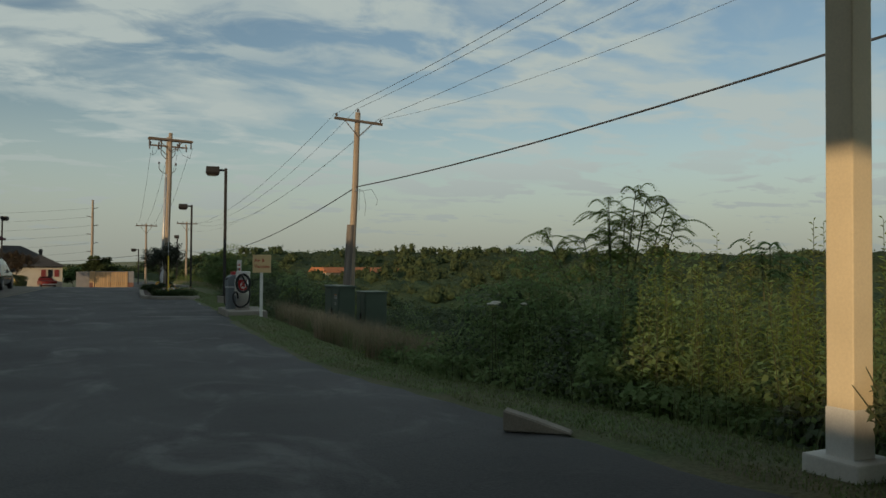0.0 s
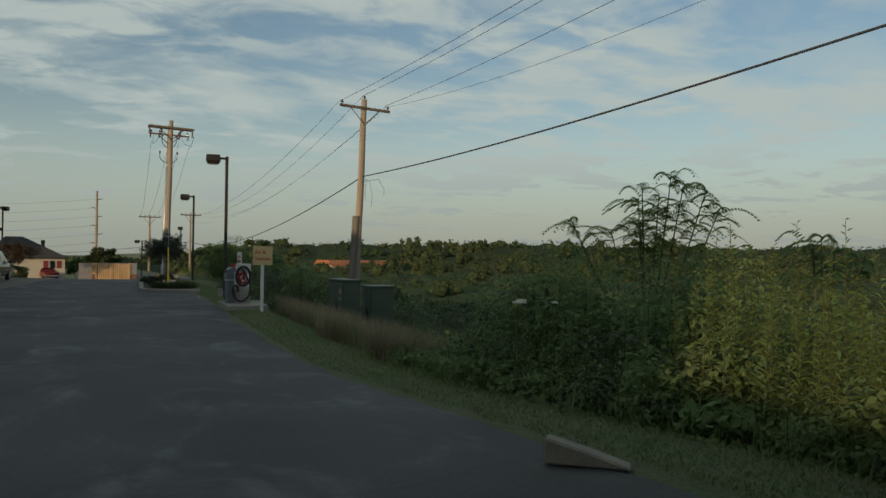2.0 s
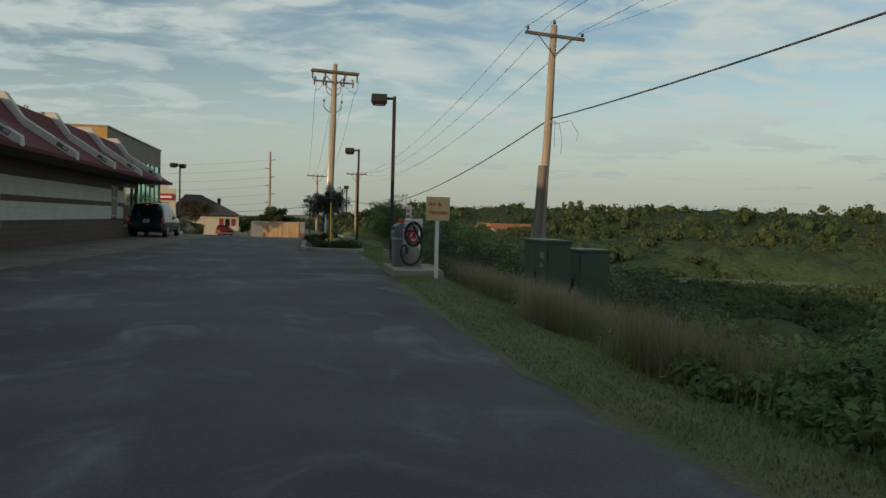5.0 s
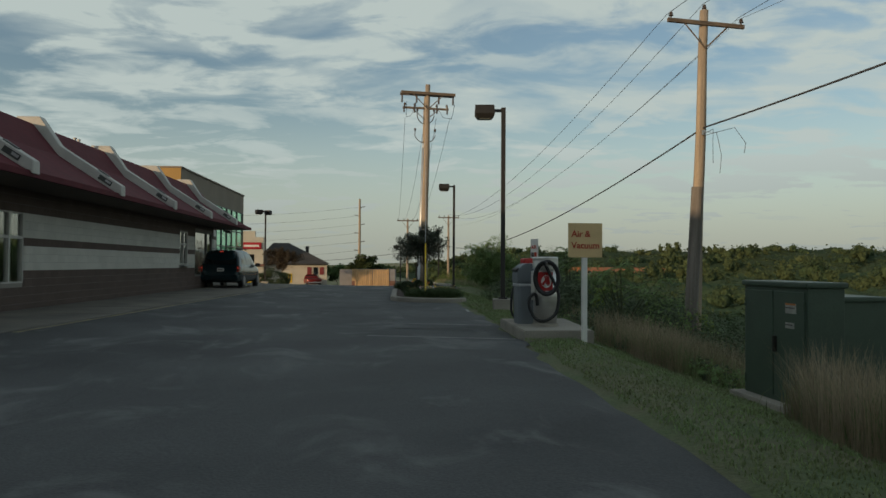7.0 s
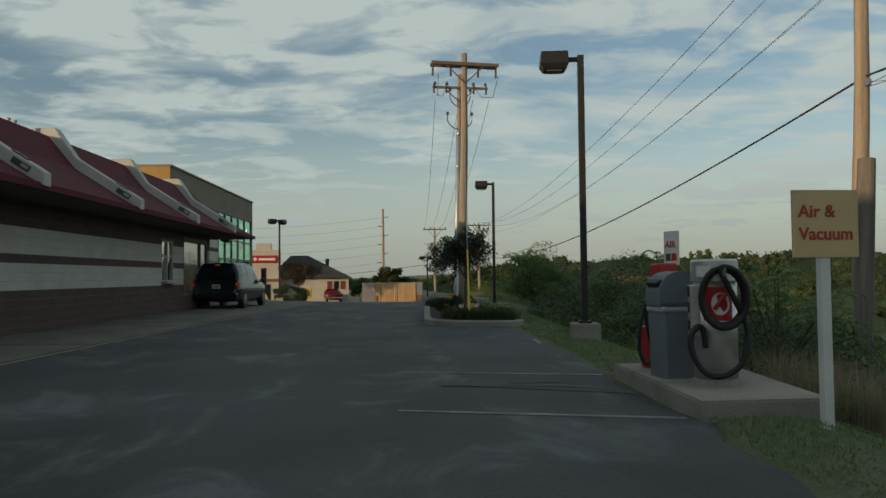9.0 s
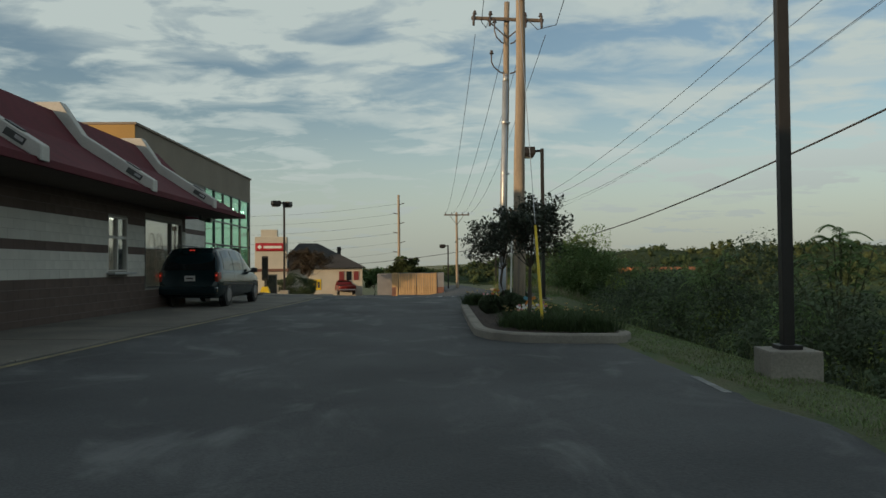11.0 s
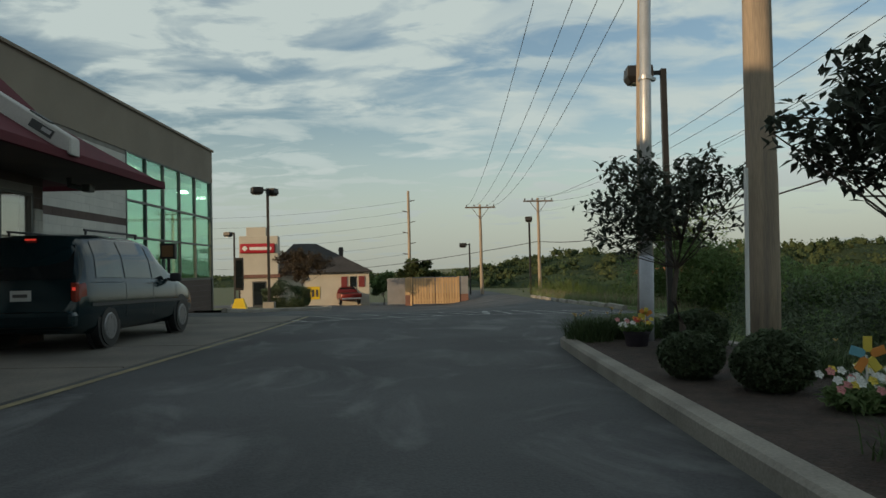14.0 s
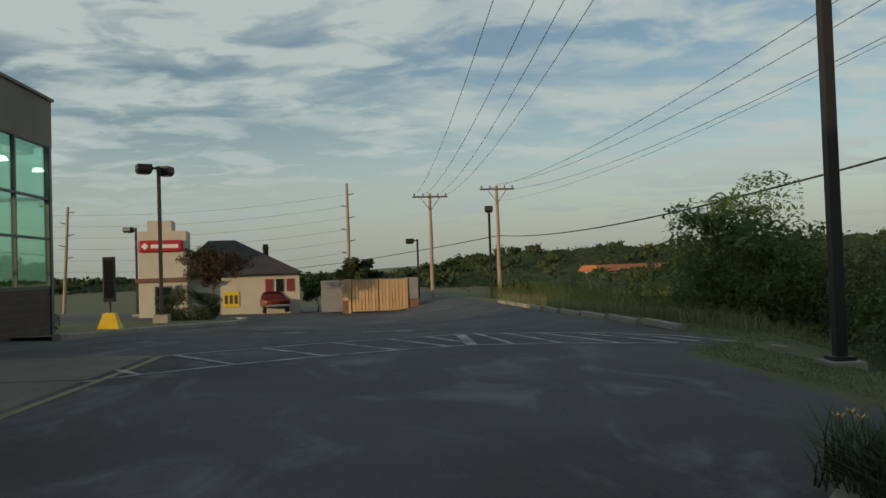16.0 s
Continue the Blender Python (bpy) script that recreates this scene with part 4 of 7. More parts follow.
# Canopy roof stays out of view; its reach sets the column's shade line.
bm = bmesh.new()
span(bm, (-7.9, -16, 4.62), (6.2, 4.1, 5.5), 0.02)
tagged(part("canopy_roof", bm, M_WHITE), "white flat canopy roof, unseen, sized to shade the column top", "canopy", kind="structure")
# Unseen block added to shade lot and brush; its low part admits sun.
bm = bmesh.new(); span(bm, (-42, -36, 0.0), (-16.5, -8.2, 4.3)); span(bm, (-42, -8.2, 0.0), (-16.5, 14.0, 7.4)); tagged(part("store_wall", bm, M_TAN), "plain tan wall block, unseen, added to shade the lot", "building", kind="structure")
bm = bmesh.new()
prism(bm, [(0, 0), (0, 0.24), (0.4, 0.15), (0.85, 0.03), (0.85, 0)], "y", -0.1, 0.1)
bmesh.ops.bevel(bm, geom=list(bm.edges), offset=0.02, segments=1, affect="EDGES")
ke = tagged(part("kerb_end", bm, M_CONC), "sloping concrete kerb end beside the weeds", "kerb")
ke.matrix_basis = pose(3.97, 6.15, 0.27, 0, 0, -42) @ Matrix.Diagonal((0.7, 0.8, 0.8, 1))

# ---- utility poles and wires ----


def insulator(bm, p, up=1):
    rod(bm, p, (p[0], p[1], p[2] + 0.10 * up), 0.025, 0.02, 8)
    for k in range(2):
        z = p[2] + (0.07 + 0.06 * k) * up
        rod(bm, (p[0], p[1], z), (p[0], p[1], z + 0.05 * up), 0.075 - 0.02 * k, 0.05 - 0.012 * k, 10)


def pole_shaft(parent, h, r, lean=0.0, material=None):
    bm = bmesh.new()
    n = 9
    tube(bm, [(lean * (i / n) * h + 0.012 * math.sin(i * 1.3), 0.01 * math.cos(i * 1.7), h * i / n) for i in range(n + 1)], r, 18, [r * (1 - 0.34 * i / n) for i in range(n + 1)])
    return smooth(part("shaft", bm, material or M_POLE, parent))


def crossarm(parent, z, half, yoff=0.0, x0=0.0, sec=0.06, braces=True, pins=(), drop=0.65):
    bm = bmesh.new()
    span(bm, (x0 - half, yoff - sec * 0.75, z - sec), (x0 + half, yoff + sec * 0.75, z + sec), 0.008)
    arm = part("crossarm", bm, M_ARM, parent)
    if braces:
        for s in (-1, 1):
            bm = bmesh.new()
            rod(bm, (x0 + s * half * 0.55, yoff, z - sec), (x0, yoff, z - drop), 0.022, 0.022, 6)
            part("brace", bm, M_ARM, parent)
    for px in pins:
        bm = bmesh.new()
        insulator(bm, (x0 + px, yoff, z + sec))
        part("insulator", bm, M_INSUL, parent)
    return arm


p1 = thing("utility_pole", pose(4.66, 44.42, 0.05, 0, 1.0, 4), "tall weathered wooden utility pole with double crossarms", "utility pole", "utility poles")
pole_shaft(p1, 9.32, 0.165)
crossarm(p1, 8.9, 1.22, -0.16, pins=(), drop=0.7)
crossarm(p1, 8.9, 1.22, 0.16, pins=(), drop=0.7, braces=False)
for x in (-1.15, 1.15, -0.5, 0.5):
    bm = bmesh.new()
    tube(bm, [(x, 0, 8.8), (x, 0, 8.62), (x, 0, 8.48)], 0.04, 8)
    part("insulator", bm, M_INSUL, p1)
bm = bmesh.new(); rod(bm, (-0.24, -0.12, 0.1), (-0.22, -0.1, 2.2), 0.022, 0.022, 8); part("ground_moulding", bm, M_WHITE, p1, "pale plastic ground wire moulding")
p1.scale = (0.965, 0.965, 0.965)
p6 = thing("utility_pole", pose(4.83, 48.6, 0.05, 0, 1.5, 0), "weathered wooden utility pole with a steel riser pipe", "utility pole", "utility poles")
pole_shaft(p6, 9.7, 0.13)
crossarm(p6, 9.1, 1.15, -0.16, sec=0.05, drop=0.6)
for x in (-1.05, -0.55, 0.55, 1.05):
    bm = bmesh.new()
    tube(bm, [(x, -0.18, 9.3), (x * 1.03, -0.2, 9.15), (x * 1.03, -0.22, 8.85)], 0.04, 8)
    insulator(bm, (x, -0.18, 9.15))
    part("cutout", bm, M_INSUL, p6)
for x in (-0.98, 0.98):
    bm = bmesh.new()
    tube(bm, [(x * 1.1 - 0.1, -4.2, 8.5), (x * 1.08 - 0.05, -2.8, 8.1), (x * 0.8, -1.1, 8.5), (x * 0.55, -0.2, 9.2)], 0.011, 6)
    part("jumper", bm, M_WIRE, p6)
for s in (-1, 1):
    for wide, zt_, zl_ in ((0.42, 9.0, 8.35), (0.5, 8.0, 7.4)):
        bm = bmesh.new()
        tube(bm, [(s * wide, -0.2, zt_), (s * wide, -0.24, zt_ - 0.3), (s * wide * 0.85, -0.24, zl_ + 0.15), (s * wide * 0.45, -0.2, zl_), (s * 0.1, -0.15, zl_ - 0.02)], 0.022, 7)
        insulator(bm, (s * wide, -0.2, zt_ - 0.1))
        part("arrester", bm, M_INSUL, p6)
bm = bmesh.new(); rod(bm, (-0.05, -0.235, 0.0), (-0.05, -0.205, 7.1), 0.095, 0.085, 22); rod(bm, (-0.05, -0.205, 7.1), (-0.02, -0.14, 7.35), 0.09, 0.04, 14); rs = smooth(part("riser", bm, mat("weathered_zinc", (0.5, 0.5, 0.5), 0.42, 0.55, vary=0.1, scale=3, fine=40, bump=0.05), p6, "galvanised steel riser pipe"))
bm = bmesh.new(); rod(bm, (-0.05, -0.24, 0.0), (-0.05, -0.235, 1.39), 0.112, 0.11, 22); smooth(part("riser_cover", bm, mat("grey_plastic", (0.45, 0.46, 0.5), 0.5, vary=0.08, scale=3, fine=40, bump=0.05), p6, "pale grey riser cover"))
for z in (2.6, 4.2, 5.8):
    bm = bmesh.new(); rod(bm, (-0.05, -0.225, z - 0.03), (-0.05, -0.225, z + 0.03), 0.105, 0.105, 22); span(bm, (-0.13, -0.2, z - 0.025), (0.13, -0.09, z + 0.025), 0.005); part("pipe_clamp", bm, M_GALV, p6)
p6.scale = (0.97, 0.97, 0.97)

p2 = thing("utility_pole", pose(11.79, 33.77, -1.6, 0, 2.0, 3), "tall sunlit wooden utility pole with one crossarm", "utility pole", "utility poles")
pole_shaft(p2, 10.55, 0.19)
crossarm(p2, 10.12, 1.22, -0.14, pins=(-1.12, 1.12), drop=0.75)
bm = bmesh.new(); insulator(bm, (0, 0, 10.55)); part("insulator", bm, M_INSUL, p2)
# Stub stands apart from the pole, offset so it lines up from the camera.
bm = bmesh.new(); rod(bm, (-0.55, -0.75, 0), (-0.42, -0.72, 5.15), 0.19, 0.165, 16); part("stub_pole", bm, mat("grey_weathered_wood", (0.21, 0.18, 0.155), 0.9, vary=0.25, scale=2, fine=28, bump=0.6, streak=(6, 6, 0.25)), p2, "short old pole stub, offset to fit the camera view")


for k, (ax_, dz) in enumerate(((0.3, -0.9), (-0.25, -0.7), (0.45, -0.45))):
    bm = bmesh.new()
    tube(bm, [(0, -0.22, 6.86 - 0.05 * k), (ax_ * 0.6, -0.6 - 0.4 * k, 6.80), (ax_, -0.7 - 0.5 * k, 6.5 + dz * 0.4), (ax_ * 0.9, -0.7 - 0.5 * k, 6.5 + dz)], 0.008, 5)
    part("loose_strand", bm, M_WIRE, p2)
bm = bmesh.new(); box(bm, (0, -0.2, 6.85), (0.1, 0.1, 0.14), None, 0.01); part("cable_clamp", bm, M_GALV, p2)


def tee_pole(x, y, zb, zt, half, name="utility_pole"):
    p = thing(name, pose(x, y, zb, 0, 0, 2), "slim distant wooden utility pole with braced crossarm", "utility pole", "utility poles")
    pole_shaft(p, zt - zb, 0.15)
    crossarm(p, zt - zb - 0.25, half, -0.12, pins=(-half * 0.9, -half * 0.4, half * 0.45, half * 0.9), drop=0.95)
    return p


tee_pole(7.2, 96.7, -1.6, 6.5, 1.22)
tee_pole(11.75, 95.8, -1.6, 6.85, 1.2)
fp = thing("utility_pole", pose(1.66, 142, -3.5), "very tall slim distant pole with stacked line posts", "utility pole", "utility poles")
pole_shaft(fp, 16.1, 0.26)
for k in range(6):
    bm = bmesh.new(); rod(bm, (0, 0, 14.6 - k * 1.5), ((-1) ** k * 0.9, 0, 14.8 - k * 1.5), 0.07, 0.05, 8); part("line_post", bm, M_INSUL, fp)
fp2 = thing("utility_pole", pose(-35.7, 149, -4.0, 0, 3.0, 0), "tall slim distant pole with stacked line posts", "utility pole", "utility poles")
pole_shaft(fp2, 15.0, 0.24)
for k in range(5):
    bm = bmesh.new(); rod(bm, (0, 0, 14.2 - k * 1.5), ((-1) ** k * 0.9, 0, 14.4 - k * 1.5), 0.07, 0.05, 8); part("line_post", bm, M_INSUL, fp2)
tee_pole(12.25, -15.5, -1.4, 10.5, 1.22)


def wire(a, b, sag, r, n=18):
    a, b = Vector(a), Vector(b)
    bm = bmesh.new()
    tube(bm, [a.lerp(b, i / n) - Vector((0, 0, sag * 4 * (i / n) * (1 - i / n))) for i in range(n + 1)], r, 5)
    return tagged(part("overhead_wire", bm, M_WIRE), "thin dark overhead wire strung between poles", "wire", "overhead wires")


for dxx, z, zb_, zf_, sag in ((-1.12, 8.75, 10.0, 6.6, 1.75), (0.0, 9.1, 10.6, 6.95, 2.0), (1.12, 8.75, 10.25, 6.6, 1.9)):
    wire((12.07 + dxx, 33.7, z), (12.25 + dxx, -15.5, zb_), 0.8, 0.009, 40)
    wire((12.07 + dxx, 33.7, z), (11.75 + dxx * 0.9, 95.8, zf_), sag, 0.009, 30)
wire((13.1, 33.7, 8.65), (13.3, -15.5, 9.9), 1.7, 0.006, 40)
wire((13.1, 33.7, 8.6), (11.8, 95.8, 5.8), 1.8, 0.006, 30)
wire((12.05, 33.6, 5.40), (12.25, -15.5, 7.0), 0.75, 0.026, 40)
wire((12.05, 33.6, 5.40), (11.75, 95.7, 3.4), 1.45, 0.026, 30)
wire((11.75, 95.7, 3.4), (-30, 190, 3.0), 1.5, 0.03)
for dxx, ex in ((-0.92, -1.1), (0.05, -0.45), (0.6, 0.5), (1.25, 1.1)):
    wire((4.98 + dxx, 48.45, 8.4), (7.2 + ex, 96.6, 6.35), 1.2, 0.009, 30)
for k in range(6):
    wire((1.66, 142, 11.2 - k * 1.5), (-35.2, 149, 9.9 - k * 1.5), 0.8, 0.014)
    wire((-35.2, 149, 9.9 - k * 1.5), (-120, 90, 9.7 - k * 1.5), 1.2, 0.014)
# guy wire with its yellow guard
gb, gt = Vector((4.35, 39.7, 0.1)), Vector((4.72, 44.4, 8.3))
gm = gb.lerp(gt, 0.245)
guy = thing("guy_wire", pose(*gb), "taut guy wire with a yellow plastic guard", "guy wire")
bm = bmesh.new(); rod(bm, (0, 0, 0), gt - gb, 0.008, 0.008, 6); part("wire", bm, M_GALV, guy)
bm = bmesh.new(); rod(bm, (gb.lerp(gt, 0.005) - gb), gm - gb, 0.03, 0.027, 10); part("guard", bm, M_YELLOW, guy, "yellow plastic guard")

# ---- lot lamps ----


def lot_lamp(x, y, zb, h, heads, base_h=0.3, yaw=0.0, fw=0.29):
    """A square dark pole on a concrete footing; heads: list of directions in degrees."""
    p = thing("lot_lamp", pose(x, y, zb, 0, 0, yaw), "dark bronze lot lamp on a square pole", "street lamp", "lot lamps")
    bm = bmesh.new(); span(bm, (-fw, -fw, -0.15), (fw, fw, base_h), 0.02); part("footing", bm, M_CONC, p, "concrete footing")
    bm = bmesh.new(); span(bm, (-0.065, -0.065, base_h), (0.065, 0.065, h), 0.008); part("post", bm, M_BLACKMETAL, p)
    bm = bmesh.new(); span(bm, (-0.13, -0.13, base_h), (0.13, 0.13, base_h + 0.05), 0.008); part("base_plate", bm, M_BLACKMETAL, p)
    for a in heads:
        r = Matrix.Rotation(radians(a), 4, "Z")
        bm = bmesh.new()
        span(bm, (0.05, -0.04, h - 0.13), (0.32, 0.04, h - 0.04), 0.005)
        bm.transform(r)
        part("arm", bm, M_BLACKMETAL, p)
        bm = bmesh.new()
        vs = []
        for z, x0_, x1_, hw in ((h + 0.05, 0.28, 0.84, 0.24), (h - 0.20, 0.26, 0.86, 0.25), (h - 0.33, 0.34, 0.78, 0.19)):
            vs.append([bm.verts.new((x_, y_, z)) for x_, y_ in ((x0_, -hw), (x1_, -hw), (x1_, hw), (x0_, hw))])
        bm.faces.new(vs[0]); bm.faces.new(vs[2][::-1])
        for u, w in zip(vs, vs[1:]):
            for k in range(4):
                bm.faces.new((u[k], w[k], w[(k + 1) % 4], u[(k + 1) % 4]))
        bmesh.ops.recalc_face_normals(bm, faces=bm.faces)
        bmesh.ops.bevel(bm, geom=list(bm.edges), offset=0.012, segments=1, affect="EDGES")
        bm.transform(r)
        hd = part("head", bm, M_BLACKMETAL, p)
        bm = bmesh.new()
        span(bm, (0.4, -0.15, h - 0.345), (0.72, 0.15, h - 0.325))
        bm.transform(r)
        part("lens", bm, plain("lamp_lens", (0.35, 0.33, 0.28), 0.3), hd)
    return p


lot_lamp(6.19, 34.4, -0.12, 6.10, [180], 0.42, -8)
lot_lamp(7.15, 53.9, -0.17, 5.93, [180], 0.22, -6, 0.21)
lot_lamp(-6.1, 76.9, -0.5, 6.3, [205, 75], yaw=0)
lot_lamp(10.1, 90.4, -1.1, 6.0, [258], yaw=0)
lot_lamp(-12.7, 98, -1.4, 6.1, [160], yaw=0)
lot_lamp(6.6, 100.5, -1.5, 5.0, [180], yaw=0)

# ---- air and vacuum corner ----
M_SIGNTAN = mat("sign_tan", (0.66, 0.47, 0.24), 0.5, vary=0.05, scale=2, fine=50, bump=0.03)
M_TEXT_RED = plain("sign_red", (0.42, 0.05, 0.02), 0.5)
M_TEXT_DARK = plain("sign_dark", (0.08, 0.07, 0.07), 0.5)
M_PLASTIC = mat("grey_bin_plastic", (0.16, 0.18, 0.195), 0.55, vary=0.08, scale=3, fine=60, bump=0.15)


def lettering(text, size, depth, material, parent, m):
    """Raised letters as a mesh, in the built-in font; reads along +x, faces -y."""
    cu = bpy.data.curves.new("lettering", "FONT")
    cu.body, cu.size, cu.extrude, cu.offset = text, size, depth, size * 0.018
    tmp = bpy.data.objects.new("lettering_tmp", cu)
    scene.collection.objects.link(tmp)
    dg = bpy.context.evaluated_depsgraph_get()
    me = bpy.data.meshes.new_from_object(tmp.evaluated_get(dg))
    bpy.data.objects.remove(tmp)
    me.transform(m @ Matrix.Rotation(radians(90), 4, "X"))
    me.materials.clear(); me.materials.append(material)
    ob = new("lettering", me)
    ob.parent = parent
    return ob


sg = thing("air_vacuum_sign", pose(5.9, 25.35, -0.05, 0, 0, 0), "tan square sign with red lettering on a white post", "sign")
bm = bmesh.new(); span(bm, (-0.045, -0.03, -0.1), (0.045, 0.05, 1.5), 0.006); part("post", bm, M_WHITE, sg, "white painted post")
bm = bmesh.new(); span(bm, (-0.305, -0.045, 1.49), (0.305, -0.025, 2.09), 0.006); part("panel", bm, M_SIGNTAN, sg)
lettering("Air &", 0.155, 0.003, M_TEXT_RED, sg, Matrix.Translation((-0.25, -0.049, 1.85)))
lettering("Vacuum", 0.155, 0.003, M_TEXT_RED, sg, Matrix.Translation((-0.25, -0.049, 1.65)))

bm = bmesh.new()
prism(bm, [(4.92, 25.75), (6.2, 25.75), (6.5, 28.75), (5.05, 28.75)], "z", -0.12, 0.13)
bmesh.ops.bevel(bm, geom=[e for e in bm.edges if all(v.co.z > 0 for v in e.verts)], offset=0.02, segments=2, affect="EDGES")
tagged(part("concrete_pad", bm, M_CONC), "worn concrete pad under the vacuum machine", "concrete", kind="structure")

vac = thing("vacuum_machine", pose(5.58, 26.86, 0.13, 0, 0, -16), "brushed steel coin vacuum with black coiled hoses", "vacuum machine")
bm = bmesh.new(); rod(bm, (0, 0, 0.05), (0, 0, 1.09), 0.228, 0.228, 36); part("drum", bm, M_STEEL, vac); smooth(vac.children[0])
bm = bmesh.new(); rod(bm, (0, 0, 1.10), (0, 0, 1.31), 0.246, 0.246, 36); rod(bm, (0, 0, 1.31), (0, 0, 1.335), 0.246, 0.225, 36); part("head", bm, M_STEEL, vac)
bm = bmesh.new(); rod(bm, (0, 0, 0), (0, 0, 0.06), 0.26, 0.24, 30); part("foot_ring", bm, M_CONC, vac)
bm = bmesh.new(); span(bm, (-0.27, -0.15, 0.5), (-0.18, 0.11, 1.06), 0.015); part("coin_box", bm, M_STEEL, vac)
for z in (0.6, 0.8, 0.97):
    bm = bmesh.new(); span(bm, (-0.275, -0.1, z - 0.04), (-0.27, 0.06, z + 0.07)); part("button_plate", bm, M_BLACKMETAL, vac)
bm = bmesh.new(); box(bm, (-0.137, -0.212, 1.2), (0.15, 0.012, 0.12), Matrix.Rotation(-0.57, 4, 'Z')); part("notice", bm, M_WHITE, vac, "small white notice")


def curved_panel(bm, r, a0, a1, z0, z1, n=10, thick=0.004):
    prev = None
    for a in np.linspace(radians(a0), radians(a1), n):
        cur = [bm.verts.new((r * math.sin(a), -r * math.cos(a), z)) for z in (z0, z1)]
        if prev:
            bm.faces.new((prev[0], cur[0], cur[1], prev[1]))
        prev = cur
    return bm


bm = curved_panel(bmesh.new(), 0.2315, -38, 40, 0.68, 1.04); part("red_label", bm, M_RED, vac, "red wrapped label")
bm = bmesh.new()
ring = [(math.cos(t), math.sin(t)) for t in np.linspace(0, 2 * math.pi, 20, endpoint=False)]
cv = [bm.verts.new((0.236 * math.sin(0.12 + 0.42 * u), -0.236 * math.cos(0.12 + 0.42 * u), 0.86 + 0.12 * v)) for u, v in ring]
bm.faces.new(cv)
part("white_roundel", bm, M_WHITE, vac)
bm = bmesh.new()
tube(bm, [(0.24 * math.sin(a), -0.24 * math.cos(a), z) for a, z in ((-0.18, 0.80), (0.05, 0.87), (0.3, 0.96))], 0.025, 6)
part("red_stroke", bm, M_RED, vac)
hp = []
for k in range(3):
    for t in np.linspace(0, 2 * math.pi, 26, endpoint=False):
        hp.append((0.04 + (0.205 + 0.012 * k) * math.sin(t), -0.31 - 0.035 * k - 0.02 * math.cos(t), 0.93 + (0.29 + 0.014 * k) * math.cos(t)))
hp += [(0.24, -0.33, 0.7), (0.26, -0.34, 0.48), (0.2, -0.36, 0.25), (0.02, -0.37, 0.12), (-0.16, -0.36, 0.15), (-0.28, -0.33, 0.35), (-0.29, -0.31, 0.52), (-0.22, -0.29, 0.62), (-0.16, -0.27, 0.58), (-0.14, -0.26, 0.4)]
def rounded(pts, k=4):
    """Points along a smooth curve through pts."""
    q = [Vector(p) for p in pts]
    out = []
    for i in range(len(q) - 1):
        a, b, c, d = q[max(i - 1, 0)], q[i], q[i + 1], q[min(i + 2, len(q) - 1)]
        for j in range(k):
            t = j / k
            out.append(0.5 * (2 * b + (c - a) * t + (2 * a - 5 * b + 4 * c - d) * t * t + (3 * b - a - 3 * c + d) * t ** 3))
    return out + [q[-1]]


bm = bmesh.new(); tube(bm, hp[:-11] + rounded(hp[-11:]), 0.031, 9); smooth(part("hose", bm, M_RUBBER, vac, "black corrugated vacuum hose"))
bm = bmesh.new(); tube(bm, [(0.04, -0.24, 1.14), (0.04, -0.42, 1.17), (0.04, -0.44, 1.23)], 0.018, 8); part("hose_hook", bm, M_GALV, vac)

bin_ = thing("litter_bin", pose(5.32, 27.42, 0.13, 0, 0, 4), "grey plastic litter bin with domed lid and bag rim", "litter bin")
bm = bmesh.new()
prism(bm, [(-0.20, -0.25), (0.20, -0.25), (0.25, -0.2), (0.25, 0.2), (0.2, 0.25), (-0.2, 0.25), (-0.25, 0.2), (-0.25, -0.2)], "z", 0, 0.88)
for v in bm.verts:
    if v.co.z < 0.1:
        v.co.x *= 0.94; v.co.y *= 0.94
part("body", bm, M_PLASTIC, bin_)
bm = bmesh.new(); prism(bm, [(-0.262, -0.262), (0.262, -0.262), (0.262, 0.262), (-0.262, 0.262)], "z", 0.80, 0.87); bmesh.ops.bevel(bm, geom=list(bm.edges), offset=0.02, segments=1, affect="EDGES"); part("bag_rim", bm, plain("clear_bag", (0.42, 0.43, 0.44), 0.3), bin_, "pale plastic bag rim")
bm = bmesh.new()
dome = [(-0.27, 0.88), (-0.27, 1.05)] + [(-0.27 * math.cos(t), 1.05 + 0.25 * math.sin(t)) for t in np.linspace(0.25, math.pi - 0.25, 9)] + [(0.27, 1.05), (0.27, 0.88)]
prism(bm, dome, "y", -0.26, 0.26)
bmesh.ops.bevel(bm, geom=[e for e in bm.edges if abs(e.verts[0].co.y - e.verts[1].co.y) < 0.01], offset=0.025, segments=2, affect="EDGES")
part("lid", bm, M_PLASTIC, bin_)
bm = bmesh.new(); box(bm, (-0.215, 0, 1.12), (0.1, 0.36, 0.16), Matrix.Rotation(radians(-32), 4, "Y"), 0.02); part("mouth", bm, M_RUBBER, bin_, "dark opening flap")
bin_.scale = (0.84, 0.84, 0.93)

air = thing("air_pump", pose(5.5, 28.25, 0.13, 0, 0, 10), "red air compressor stand with black hose", "air pump")
bm = bmesh.new(); span(bm, (-0.22, -0.17, 0), (0.22, 0.17, 0.56), 0.03); part("base_cabinet", bm, M_RED, air)
bm = bmesh.new(); span(bm, (-0.02, -0.12, 0.56), (0.2, 0.1, 1.08), 0.01); part("column", bm, M_WHITE, air, "white printed panel")
bm = bmesh.new(); span(bm, (-0.09, -0.13, 1.08), (0.2, 0.12, 1.40), 0.03); part("head", bm, M_RED, air)
